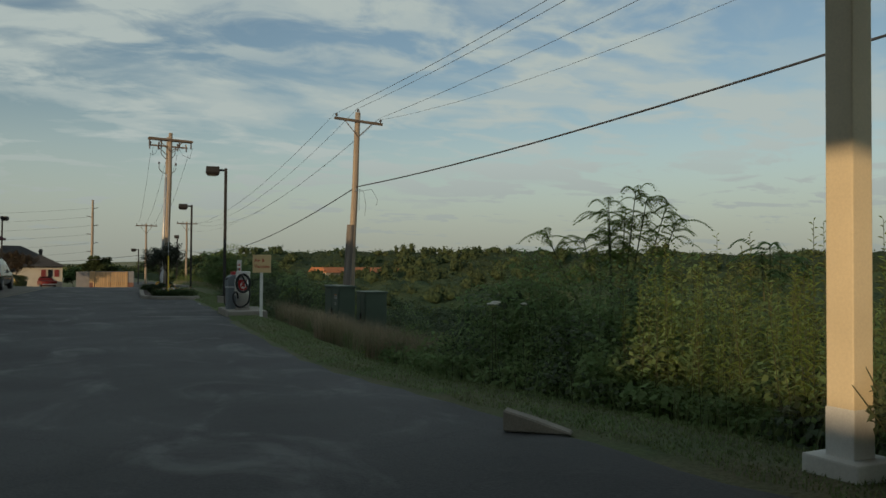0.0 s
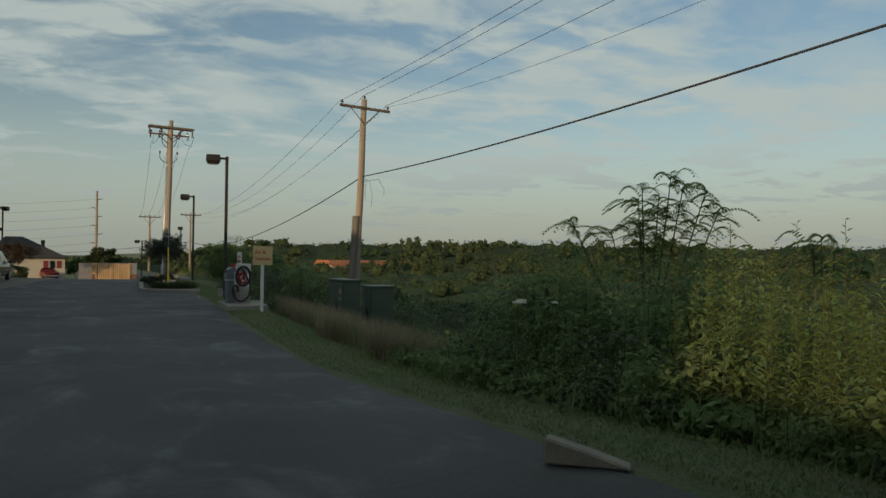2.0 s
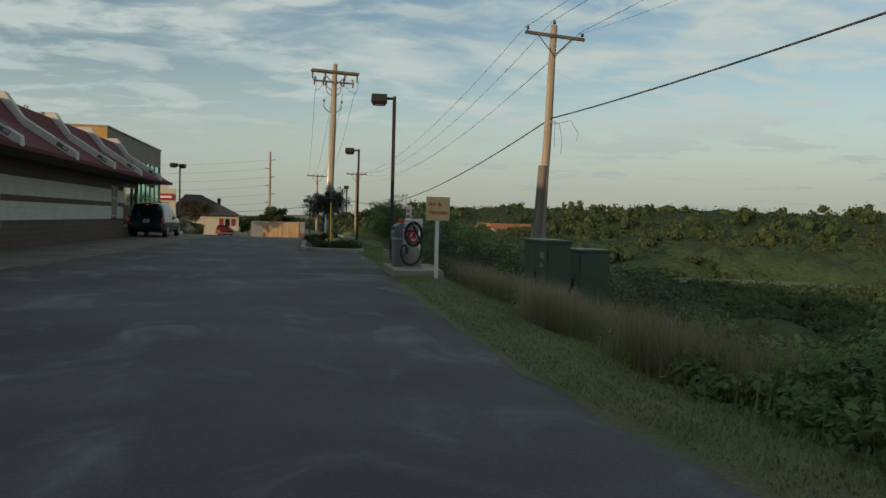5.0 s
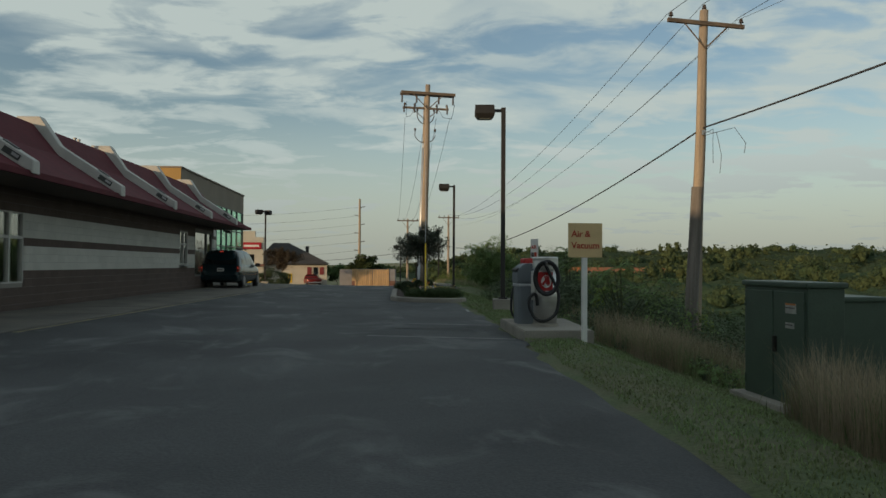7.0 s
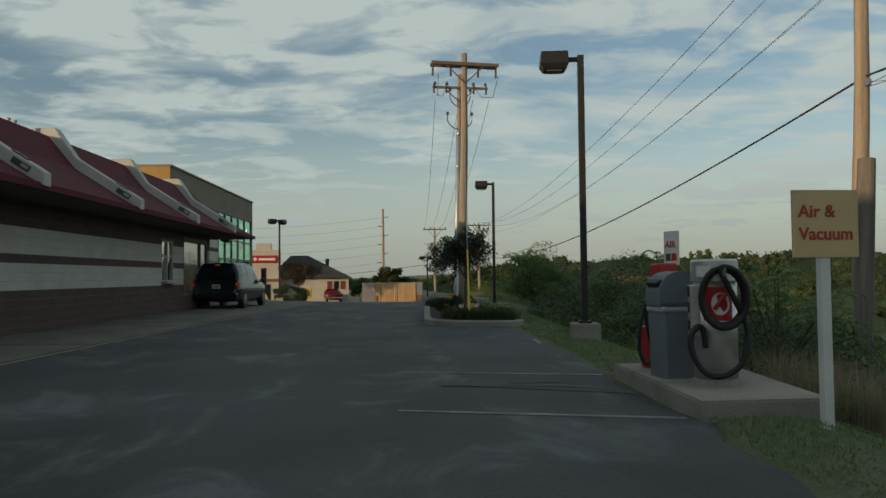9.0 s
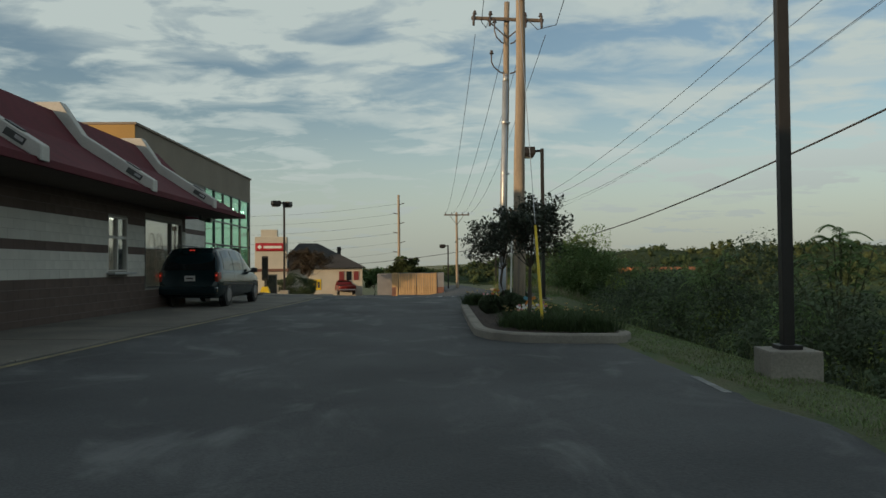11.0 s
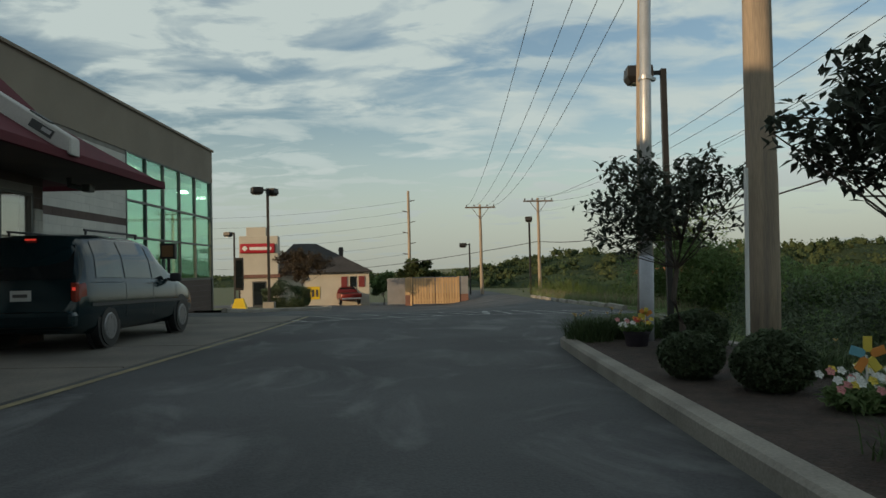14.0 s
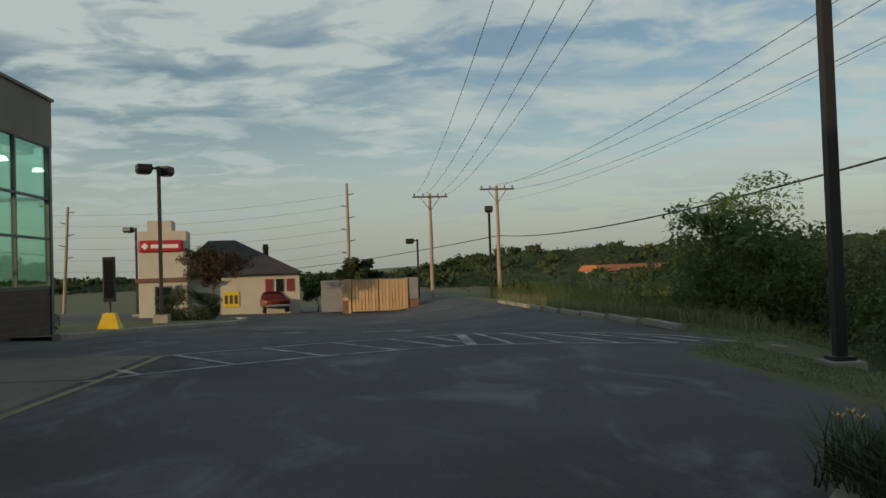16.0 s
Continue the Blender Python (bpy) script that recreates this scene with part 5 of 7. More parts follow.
for z, h_ in ((1.2, 0.09), (1.0, 0.05), (0.9, 0.05), (0.72, 0.12)):
    bm = bmesh.new(); span(bm, (0.0, -0.135, z), (0.17, -0.122, z + h_)); part("printed_bar", bm, M_TEXT_RED if z < 1.1 else M_WHITE, air)
bm = bmesh.new(); rod(bm, (-0.05, -0.175, 0.33), (-0.05, -0.172, 0.33001), 0.01, 0.01, 6); box(bm, (-0.03, -0.173, 0.33), (0.12, 0.006, 0.05), None, 0.002); part("maker_plate", bm, M_GALV, air)
bm = bmesh.new(); tube(bm, rounded([(-0.1, -0.1, 1.15), (-0.2, -0.12, 1.02), (-0.33, -0.14, 0.8), (-0.4, -0.15, 0.5), (-0.4, -0.15, 0.22), (-0.32, -0.16, 0.08), (-0.24, -0.17, 0.14), (-0.26, -0.16, 0.4), (-0.3, -0.14, 0.7), (-0.2, -0.1, 0.95)]), 0.026, 8); part("hose", bm, M_RUBBER, air, "black rubber hose")
bm = bmesh.new(); rod(bm, (0.3, 0.15, 0.2), (0.3, 0.15, 1.45), 0.022, 0.022, 8); part("sign_post", bm, M_GALV, air)
bm = bmesh.new(); span(bm, (0.16, 0.12, 1.38), (0.44, 0.14, 1.85), 0.005); asg = part("sign_board", bm, M_WHITE, air, "white board with red letters")
SPIN = Matrix.Translation((0.3, 0.15, 0)) @ Matrix.Rotation(radians(-77), 4, "Z") @ Matrix.Translation((-0.3, -0.15, 0))
asg.matrix_basis = SPIN
air.scale = (0.93, 0.93, 0.94)
lettering("AIR", 0.13, 0.002, M_TEXT_RED, air, SPIN @ Matrix.Translation((0.19, 0.117, 1.62)))
for k in range(2):
    bm = bmesh.new(); span(bm, (0.2 + 0.11 * k, 0.114, 1.44), (0.29 + 0.11 * k, 0.12, 1.54)); part("sign_bar", bm, M_TEXT_DARK if k == 0 else M_TEXT_RED, air).matrix_basis = SPIN

# electrical cabinets beside the lot
# Notice white is greyed down to read as lying in shade.
M_NOTICE = mat("grey_notice", (0.36, 0.36, 0.33), 0.8, vary=0.15, scale=8, fine=60, bump=0)
for x, y, z, w, d, h_, lab in ((7.38, 21.5, -0.42, 1.42, 0.46, 1.54, "tall dark green steel electrical cabinet in the weeds"), (8.75, 22.5, -0.65, 0.85, 0.7, 1.55, "low dark green steel transformer box in the weeds")):
    tb = thing("transformer_box", pose(x, y, z, 0, 0, -90), lab, "transformer")
    bm = bmesh.new(); span(bm, (-w / 2, -d / 2, 0.06), (w / 2, d / 2, h_ - 0.06), 0.015); part("body", bm, M_TRANS, tb)
    bm = bmesh.new(); span(bm, (-w / 2 - 0.03, -d / 2 - 0.03, h_ - 0.07), (w / 2 + 0.03, d / 2 + 0.03, h_), 0.02); part("lid", bm, M_TRANS, tb)
    bm = bmesh.new(); span(bm, (-w / 2 - 0.12, -d / 2 - 0.16, -0.3), (w / 2 + 0.12, d / 2 + 0.12, 0.065), 0.02); part("pad", bm, M_CONC, tb, "concrete pad")
    for k, (xa, xb) in enumerate(((-w / 2 + 0.05, -0.01), (0.01, w / 2 - 0.05))):
        bm = bmesh.new(); span(bm, (xa, -d / 2 - 0.014, 0.12), (xb, -d / 2 + 0.002, h_ - 0.12), 0.004); part("door", bm, M_TRANS, tb)
        for zz_ in (0.25, h_ - 0.28):
            bm = bmesh.new(); rod(bm, ((xa, xb)[k], -d / 2 - 0.014, zz_ - 0.06), ((xa, xb)[k], -d / 2 - 0.014, zz_ + 0.06), 0.014, 0.014, 8); part("hinge", bm, M_TRANS, tb)
    if w > 1:
        for za, zb, ha in ((1.16, 1.28, 0.11), (0.98, 1.05, 0.09)):
            bm = bmesh.new(); span(bm, (0.28, -d / 2 - 0.02, za), (0.28 + ha * 2, -d / 2 - 0.013, zb)); nt = part("notice", bm, M_NOTICE, tb, "small grey notice")
            bm = bmesh.new(); span(bm, (0.29, -d / 2 - 0.023, (za + zb) / 2), (0.25 + ha * 2, -d / 2 - 0.019, (za + zb) / 2 + 0.015)); part("notice_bar", bm, M_TEXT_DARK, nt)
        bm = bmesh.new(); span(bm, (0.285, -d / 2 - 0.024, 1.26), (0.495, -d / 2 - 0.019, 1.28)); part("warning_bar", bm, mat("warning_orange", (0.5, 0.18, 0.05), 0.7, vary=0.1, scale=8, fine=60, bump=0), nt)
    bm = bmesh.new(); box(bm, (0.06, -d / 2 - 0.03, h_ * 0.5), (0.05, 0.05, 0.2), None, 0.01); part("latch", bm, M_BLACKMETAL, tb)

# ---- vehicles ----
M_VAN = mat("teal_paint", (0.006, 0.018, 0.022), 0.2, 0.0, vary=0.04, scale=1, fine=200, bump=0, spec=0.3)
M_VAN.node_tree.nodes["Principled BSDF"].inputs["Coat Weight"].default_value = 0.3
M_REDCAR = mat("red_car_paint", (0.15, 0.012, 0.01), 0.3, 0.2, vary=0.04, scale=1, fine=200, bump=0)
M_CARGLASS = plain("dark_car_glass", (0.012, 0.016, 0.018), 0.06, 0.0, 0.9)
M_TRIM = plain("black_trim", (0.02, 0.02, 0.022), 0.5)
M_TAIL = plain("tail_lamp", (0.22, 0.025, 0.012), 0.2)
M_TAIL_ON = emitter("brake_lamp", (0.75, 0.05, 0.03), 0.45)
M_RIM = mat("wheel_cover", (0.27, 0.27, 0.28), 0.35, 0.6, vary=0.06, scale=6, fine=60, bump=0.03)


class Shell:
    """A car's skin, as rings along its length; rows of s, bottom, belt height, belt half-width, roof height, roof half-width."""

    def __init__(self, table):
        self.t = np.array(table, float)

    def ring(self, s):
        zb, zl, wl, zr, wr = (float(np.interp(s, self.t[:, 0], self.t[:, k])) for k in range(1, 6))
        return [(wl * 0.86, zb), (wl * 0.97, zb + 0.12), (wl * 1.0, zb + (zl - zb) * 0.5), (wl * 0.985, zl - 0.04), (wl * 0.96, zl), (wl * 0.55 + wr * 0.45, zl + (zr - zl) * 0.5), (wr, zr - 0.09 * min(1, (zr - zl) / 0.3 + 0.15)), (wr * 0.84, zr - 0.022), (wr * 0.45, zr), (0, zr + 0.008)]

    def at(self, s, v, side, out=0.0):
        r = self.ring(s)
        k = min(int(v), len(r) - 2)
        f = v - k
        w, z = (r[k][n] * (1 - f) + r[k + 1][n] * f for n in (0, 1))
        return Vector((side * (w + out), s, z + (out * 0.3 if v > 5 else 0)))

    def body(self):
        bm = bmesh.new()
        ss = sorted({float(x) for x in self.t[:, 0]} | {float(x) for x in np.linspace(self.t[0, 0], self.t[-1, 0], 26)})
        rings = []
        for s in ss:
            r = self.ring(s)
            rings.append([bm.verts.new((w, s, z)) for w, z in r] + [bm.verts.new((-w, s, z)) for w, z in r[-2::-1]])
        for a, b in zip(rings, rings[1:]):
            for k in range(len(a) - 1):
                bm.faces.new((a[k], b[k], b[k + 1], a[k + 1]))
            bm.faces.new((a[-1], b[-1], b[0], a[0]))
        bm.faces.new(rings[0]); bm.faces.new(rings[-1][::-1])
        bmesh.ops.recalc_face_normals(bm, faces=bm.faces)
        return bm

    def patch(self, s0, s1, v0, v1, side, out=0.012, n=6, lean0=0.0, lean1=0.0):
        """A thin panel on the side; lean: how far each end slopes along the car at its top."""
        bm = bmesh.new()
        grid = [[bm.verts.new(self.at(s0 + (s1 - s0) * i / n + (lean0 * (1 - i / n) + lean1 * i / n) * j / n, v0 + (v1 - v0) * j / n, side, out)) for j in range(n + 1)] for i in range(n + 1)]
        for i in range(n):
            for j in range(n):
                bm.faces.new((grid[i][j], grid[i + 1][j], grid[i + 1][j + 1], grid[i][j + 1]))
        bmesh.ops.recalc_face_normals(bm, faces=bm.faces)
        return bm

    def across(self, s0, s1, v0, v1, out=0.014, n=8, bow=0.0):
        """A panel across the car (windscreen, rear window): from ring height v0 at s0 to v1 at s1."""
        bm = bmesh.new()
        rows_ = []
        for i in range(n + 1):
            s = s0 + (s1 - s0) * i / n
            v = v0 + (v1 - v0) * i / n
            p = self.at(s, v, 1, 0)
            rows_.append([bm.verts.new((p.x * 0.95 * u, s + bow * u * u + (-out if s0 < 1 else out), p.z + out)) for u in np.linspace(-1, 1, 9)])
        for a, b in zip(rows_, rows_[1:]):
            for k in range(8):
                bm.faces.new((a[k], a[k + 1], b[k + 1], b[k]))
        bmesh.ops.recalc_face_normals(bm, faces=bm.faces)
        return bm


def wheel_parts(parent, x, y, r=0.335, side=1):
    bm = bmesh.new()
    rod(bm, (x - side * 0.18, y, r), (x - side * 0.13, y, r), r + 0.06, r + 0.06, 28)
    rod(bm, (x - side * 0.14, y, r + 0.03), (x + side * 0.012, y, r + 0.03), r + 0.035, r + 0.045, 28)
    part("wheel_arch", bm, M_TRIM, parent)
    bm = bmesh.new()
    rod(bm, (x - side * 0.18, y, r), (x + side * 0.03, y, r), r, r, 28); bmesh.ops.bevel(bm, geom=[e for e in bm.edges if len(e.link_faces) == 2 and e.calc_face_angle(0) > 1], offset=0.03, segments=2, affect="EDGES")
    w = part("wheel", bm, M_RUBBER, parent, "black tyre")
    bm = bmesh.new()
    rod(bm, (x + side * 0.02, y, r), (x + side * 0.042, y, r), r * 0.68, r * 0.6, 24)
    for k in range(9):
        a = 2 * math.pi * k / 9
        box(bm, (x + side * 0.044, y + r * 0.42 * math.cos(a), r + r * 0.42 * math.sin(a)), (0.008, 0.05, 0.05))
    part("wheel_cover", bm, M_RIM, w, "silver wheel cover")


VAN = Shell([(0.0, 0.42, 0.55, 0.72, 0.62, 0.62), (0.06, 0.34, 0.72, 0.88, 0.86, 0.80), (0.12, 0.3, 1.02, 0.90, 1.08, 0.84), (0.34, 0.26, 1.06, 0.935, 1.64, 0.74), (0.5, 0.25, 1.06, 0.945, 1.78, 0.70), (1.2, 0.24, 1.05, 0.955, 1.83, 0.71), (2.4, 0.24, 1.03, 0.955, 1.82, 0.71), (3.0, 0.24, 1.01, 0.955, 1.76, 0.69), (3.5, 0.24, 0.99, 0.95, 1.48, 0.68), (4.05, 0.25, 0.97, 0.93, 1.10, 0.72), (4.5, 0.27, 0.88, 0.90, 0.97, 0.70), (4.9, 0.3, 0.74, 0.82, 0.82, 0.62), (5.05, 0.36, 0.6, 0.70, 0.66, 0.5), (5.1, 0.42, 0.52, 0.6, 0.56, 0.42)])
van = thing("minivan", pose(-4.62, 48.55, float(lot(-4.5, 51)) + 0.02, 0, 0, -4.2), "dark teal minivan standing in the drive-through lane", "minivan")
smooth(part("body", VAN.body(), M_VAN, van))
for side in (-1, 1):
    for s0, s1, l0, l1 in ((0.62, 1.52, 0.12, 0.0), (1.6, 2.62, 0.0, 0.0), (2.7, 3.72, 0.0, -0.62)):
        smooth(part("side_window", VAN.patch(s0, s1, 4.15, 5.95, side, 0.008, 8, l0, l1), M_CARGLASS, van))
    for y in (0.98, 4.05):
        wheel_parts(van, side * 0.92, y, 0.335, side)
    part("side_moulding", VAN.patch(0.4, 4.5, 2.05, 2.2, side, 0.014, 10), M_TRIM, van)
    part("slide_rail", VAN.patch(0.45, 1.55, 3.55, 3.7, side, 0.012, 6), M_TRIM, van)
    tl = smooth(part("tail_lamp", VAN.patch(0.1, 0.27, 2.5, 3.85, side, 0.014, 4), M_TAIL, van, "red and amber tail lamp"))
    bm = bmesh.new(); box(bm, (side * 0.84, 0.1, 0.9), (0.1, 0.1, 0.3), None, 0.03); part("tail_lamp_rear", bm, M_TAIL, van, "dull red tail lamp lens"); bm = bmesh.new(); box(bm, (side * 0.845, 0.048, 0.95), (0.05, 0.014, 0.05), None, 0.004); part("brake_bulb", bm, M_TAIL_ON, van, "lit red brake lamp")
    bm = bmesh.new(); box(bm, (side * 1.07, 3.42, 1.09), (0.22, 0.1, 0.17), None, 0.04); box(bm, (side * 0.97, 3.42, 1.05), (0.12, 0.05, 0.06)); part("wing_mirror", bm, M_TRIM, van)
    for s in (2.45, 2.85):
        part("door_handle", VAN.patch(s, s + 0.2, 3.3, 3.55, side, 0.028, 3), M_TRIM, van)
    for s in (1.56, 2.66, 3.78):
        part("door_seam", VAN.patch(s, s + 0.012, 0.9, 4.0, side, 0.004, 6), M_TRIM, van)
    bm = bmesh.new(); rod(bm, (side * 0.62, 0.8, 1.875), (side * 0.62, 2.7, 1.875), 0.018, 0.018, 8); rod(bm, (side * 0.62, 0.85, 1.8), (side * 0.62, 0.85, 1.875), 0.02, 0.02, 6); rod(bm, (side * 0.62, 2.65, 1.79), (side * 0.62, 2.65, 1.875), 0.02, 0.02, 6); part("roof_rail", bm, M_TRIM, van)
bm = bmesh.new()
rw = [[bm.verts.new((x * (0.80 - 0.10 * v), 0.098 + 0.30 * v - 0.012, 1.07 + 0.58 * v)) for x in np.linspace(-1, 1, 7)] for v in np.linspace(0.06, 0.95, 4)]
for a, b in zip(rw, rw[1:]):
    for k in range(6):
        bm.faces.new((a[k], a[k + 1], b[k + 1], b[k]))
bmesh.ops.recalc_face_normals(bm, faces=bm.faces)
part("rear_window", bm, M_CARGLASS, van)
smooth(part("windscreen", VAN.across(4.02, 3.12, 8, 8, 0.012), M_CARGLASS, van))
bm = bmesh.new(); box(bm, (0, 0.03, 0.5), (1.78, 0.22, 0.24), None, 0.07); part("rear_bumper", bm, M_VAN, van)
bm = bmesh.new(); box(bm, (0.05, 0.035, 0.86), (0.31, 0.03, 0.16), None, 0.008); part("licence_plate", bm, plain("plate_white", (0.55, 0.55, 0.53), 0.4), van, "blank pale number plate")
bm = bmesh.new(); box(bm, (0.05, 0.018, 0.86), (0.22, 0.006, 0.05)); part("plate_bar", bm, M_TEXT_DARK, van)
bm = bmesh.new(); box(bm, (0, 0.385, 1.715), (0.16, 0.05, 0.025), None, 0.008); part("high_brake_lamp", bm, M_TAIL_ON, van, "lit red brake lamp")
bm = bmesh.new(); box(bm, (0, 5.06, 0.55), (1.2, 0.12, 0.22), None, 0.05); part("front_bumper", bm, M_VAN, van)

PICK = Shell([(0.0, 0.45, 0.9, 0.84, 0.93, 0.8), (0.1, 0.4, 0.98, 0.88, 1.0, 0.84), (1.9, 0.36, 1.0, 0.89, 1.02, 0.85), (2.0, 0.36, 1.0, 0.89, 1.35, 0.72), (2.2, 0.36, 1.0, 0.89, 1.58, 0.64), (3.0, 0.36, 0.98, 0.89, 1.6, 0.64), (3.7, 0.36, 0.97, 0.88, 1.06, 0.74), (4.6, 0.4, 0.9, 0.85, 0.98, 0.72), (4.85, 0.45, 0.7, 0.75, 0.75, 0.6)])


def small_car(name, shell, m, material, label, wins, wheels):
    c = thing(name, m, label, "car" if name != "pickup" else "pickup truck")
    smooth(part("body", shell.body(), material, c))
    for side in (-1, 1):
        for s0, s1, l0, l1 in wins:
            part("side_window", shell.patch(s0, s1, 4.2, 5.9, side, 0.01, 5, l0, l1), M_CARGLASS, c)
        for y in wheels:
            wheel_parts(c, side * 0.86, y, 0.34, side)
        part("tail_lamp", shell.patch(0.03, 0.16, 2.2, 3.6, side, 0.014, 3), M_TAIL, c)
    bm = bmesh.new(); box(bm, (0, 0.0, 0.55), (1.65, 0.16, 0.16), None, 0.04); part("rear_bumper", bm, M_GALV, c)
    return c


pk = small_car("pickup", PICK, pose(-2.85, 91.5, float(lot(0, 91.5)) + 0.12, 0, 0, 14), M_REDCAR, "red pickup truck parked at the far kerb", [(2.15, 2.85, 0.05, -0.05), (2.9, 3.5, 0, -0.4)], (0.95, 3.95))
pk.scale = (0.88, 0.88, 0.82)
bm = bmesh.new(); span(bm, (-0.72, 0.15, 0.98), (0.72, 1.85, 1.03)); part("bed_cover", bm, M_TRIM, pk)
bm = bmesh.new(); box(bm, (0, 2.02, 1.3), (1.25, 0.03, 0.36)); part("rear_window", bm, M_CARGLASS, pk)

# ---- far side: bin enclosure, oil-change shop, signs ----
M_GATE = mat("gate_timber", (0.50, 0.33, 0.17), 0.8, vary=0.12, scale=2, fine=30, bump=0.3, ob_rand=0.1, streak=(4, 4, 0.4))
M_GREYBLOCK = mat("grey_block", (0.22, 0.22, 0.23), 0.9, vary=0.1, scale=1.5, fine=30, bump=0.3)
M_REDBRICK = mat("red_brick", (0.20, 0.10, 0.075), 0.9, vary=0.15, scale=5, fine=30, bump=0.3)
ez = float(lot(0, 89)) - 0.03
en = thing("bin_enclosure", pose(3.15, 89, ez, 0, 0, -4), "block bin enclosure with tan timber gates", "bin enclosure")
for x0_, x1_ in ((-1.55, -0.02), (0.02, 1.55)):
    gate = new("gate"); gate.parent = en; gate["label"] = "tan timber gate of upright boards"
    n = 8
    for k in range(n):
        a = x0_ + (x1_ - x0_) * k / n
        bm = bmesh.new(); span(bm, (a + 0.015, -0.03 - 0.02 * (k % 2), 0.1), (a + (x1_ - x0_) / n - 0.015, 0.0, 1.92), 0.004); part("board", bm, M_GATE, gate)
    for rz in (0.3, 1.55):
        bm = bmesh.new(); span(bm, (x0_, 0.0, rz), (x1_, 0.05, rz + 0.12)); part("rail", bm, M_GATE, gate)
for x in (-1.68, 1.62):
    bm = bmesh.new(); span(bm, (x - 0.07, -0.08, 0), (x + 0.07, 0.08, 1.98), 0.01); part("gate_post", bm, M_GATE, en)
bm = bmesh.new(); span(bm, (-2.1, 0.0, 0.0), (-1.76, 3.4, 0.75)); span(bm, (1.7, 0, 0), (2.3, 3.4, 0.75)); span(bm, (-2.1, 3.2, 0), (2.3, 3.4, 0.75)); part("brick_base", bm, M_REDBRICK, en)
bm = bmesh.new(); span(bm, (-2.1, 0.0, 0.75), (-1.76, 3.4, 1.95)); part("tan_pier", bm, M_GATE, en)
bm = bmesh.new(); span(bm, (1.7, 0, 0.75), (2.3, 3.4, 1.95)); span(bm, (-3.6, 2.6, 0), (-2.1, 3.4, 1.9)); span(bm, (-2.1, 3.2, 0.75), (2.3, 3.4, 1.95)); part("block_wall", bm, M_GREYBLOCK, en)

M_SHOPW = mat("shop_cream", (0.52, 0.48, 0.40), 0.85, vary=0.06, scale=1, fine=30, bump=0.1)
M_SHINGLE = mat("dark_shingle", (0.055, 0.05, 0.048), 0.9, vary=0.2, scale=1.5, fine=14, bump=0.4)
M_SIGNRED = plain("shop_red", (0.42, 0.02, 0.03), 0.4)
jz = float(lot(0, 91)) - 0.05
shop = thing("oil_change_shop", pose(-10.9, 91.6, jz, 0, 0, 6), "cream workshop with a dark hipped roof and sign tower", "building")
bm = bmesh.new(); span(bm, (0, 0, 0), (2.75, 2.4, 5.3), 0.03); part("tower", bm, M_SHOPW, shop)
bm = bmesh.new(); span(bm, (0.5, 0.2, 5.3), (1.9, 2.2, 5.95), 0.02); part("tower_top", bm, M_SHOPW, shop)
bm = bmesh.new(); span(bm, (-0.15, -0.15, 2.25), (2.9, 0.3, 2.5), 0.02); part("band", bm, M_REDBRICK, shop)
bm = bmesh.new(); span(bm, (0.05, -0.14, 4.05), (2.55, 0.02, 4.75), 0.12); sgn = part("sign", bm, M_SIGNRED, shop, "red oblong sign with a white mark")
bm = bmesh.new(); span(bm, (0.75, -0.16, 4.28), (2.3, -0.13, 4.5)); part("sign_bar", bm, M_WHITE, sgn)
bm = bmesh.new(); box(bm, (0.42, -0.15, 4.4), (0.3, 0.03, 0.3), Matrix.Rotation(0.78, 4, "Y")); part("sign_mark", bm, M_WHITE, sgn)
bm = bmesh.new(); span(bm, (0.9, -0.02, 0.0), (1.9, 0.05, 2.0)); part("door", bm, M_FRAME, shop); bm = bmesh.new(); span(bm, (1.0, -0.03, 0.3), (1.8, 0.0, 1.9)); part("door_glass", bm, M_CARGLASS, shop)
bm = bmesh.new(); span(bm, (2.75, 1.0, 0), (9.4, 8, 2.75)); part("wall", bm, M_SHOPW, shop)
bm = bmesh.new()
e0 = [bm.verts.new(c) for c in ((1.6, 0.4, 2.55), (9.7, 0.4, 2.55), (9.7, 8.8, 2.55), (1.6, 8.8, 2.55))]
r0 = [bm.verts.new(c) for c in ((3.7, 4.2, 4.85), (5.4, 4.2, 4.85))]
for f in ((e0[0], e0[1], r0[1], r0[0]), (e0[1], e0[2], r0[1]), (e0[2], e0[3], r0[0], r0[1]), (e0[3], e0[0], r0[0]), (e0[3], e0[2], e0[1], e0[0])):
    bm.faces.new(f)
bmesh.ops.recalc_face_normals(bm, faces=bm.faces)
part("roof", bm, M_SHINGLE, shop)
bm = bmesh.new(); span(bm, (7.2, 3.6, 3.2), (7.55, 3.95, 4.5), 0.02); span(bm, (7.15, 3.55, 4.2), (7.6, 4.0, 4.3), 0.01); part("roof_vent", bm, M_SHINGLE, shop)
bm = bmesh.new(); span(bm, (4.75, 0.96, 0.55), (5.7, 1.0, 1.5)); part("poster", bm, M_YELLOW, shop, "yellow poster panel")
for k in range(3):
    bm = bmesh.new(); span(bm, (4.83 + 0.29 * k, 0.94, 0.75), (5.0 + 0.29 * k, 0.965, 1.28)); part("poster_bar", bm, M_TEXT_DARK, shop)
# The two dull red panels stand for a dark red awning strip.
for k in range(3):
    bm = bmesh.new(); span(bm, (7.3 + 0.65 * k, 0.95, 1.4), (7.75 + 0.65 * k, 1.0, 2.2)); part("window", bm, plain("dull_red", (0.2, 0.03, 0.03), 0.6) if k != 1 else M_CARGLASS, shop)

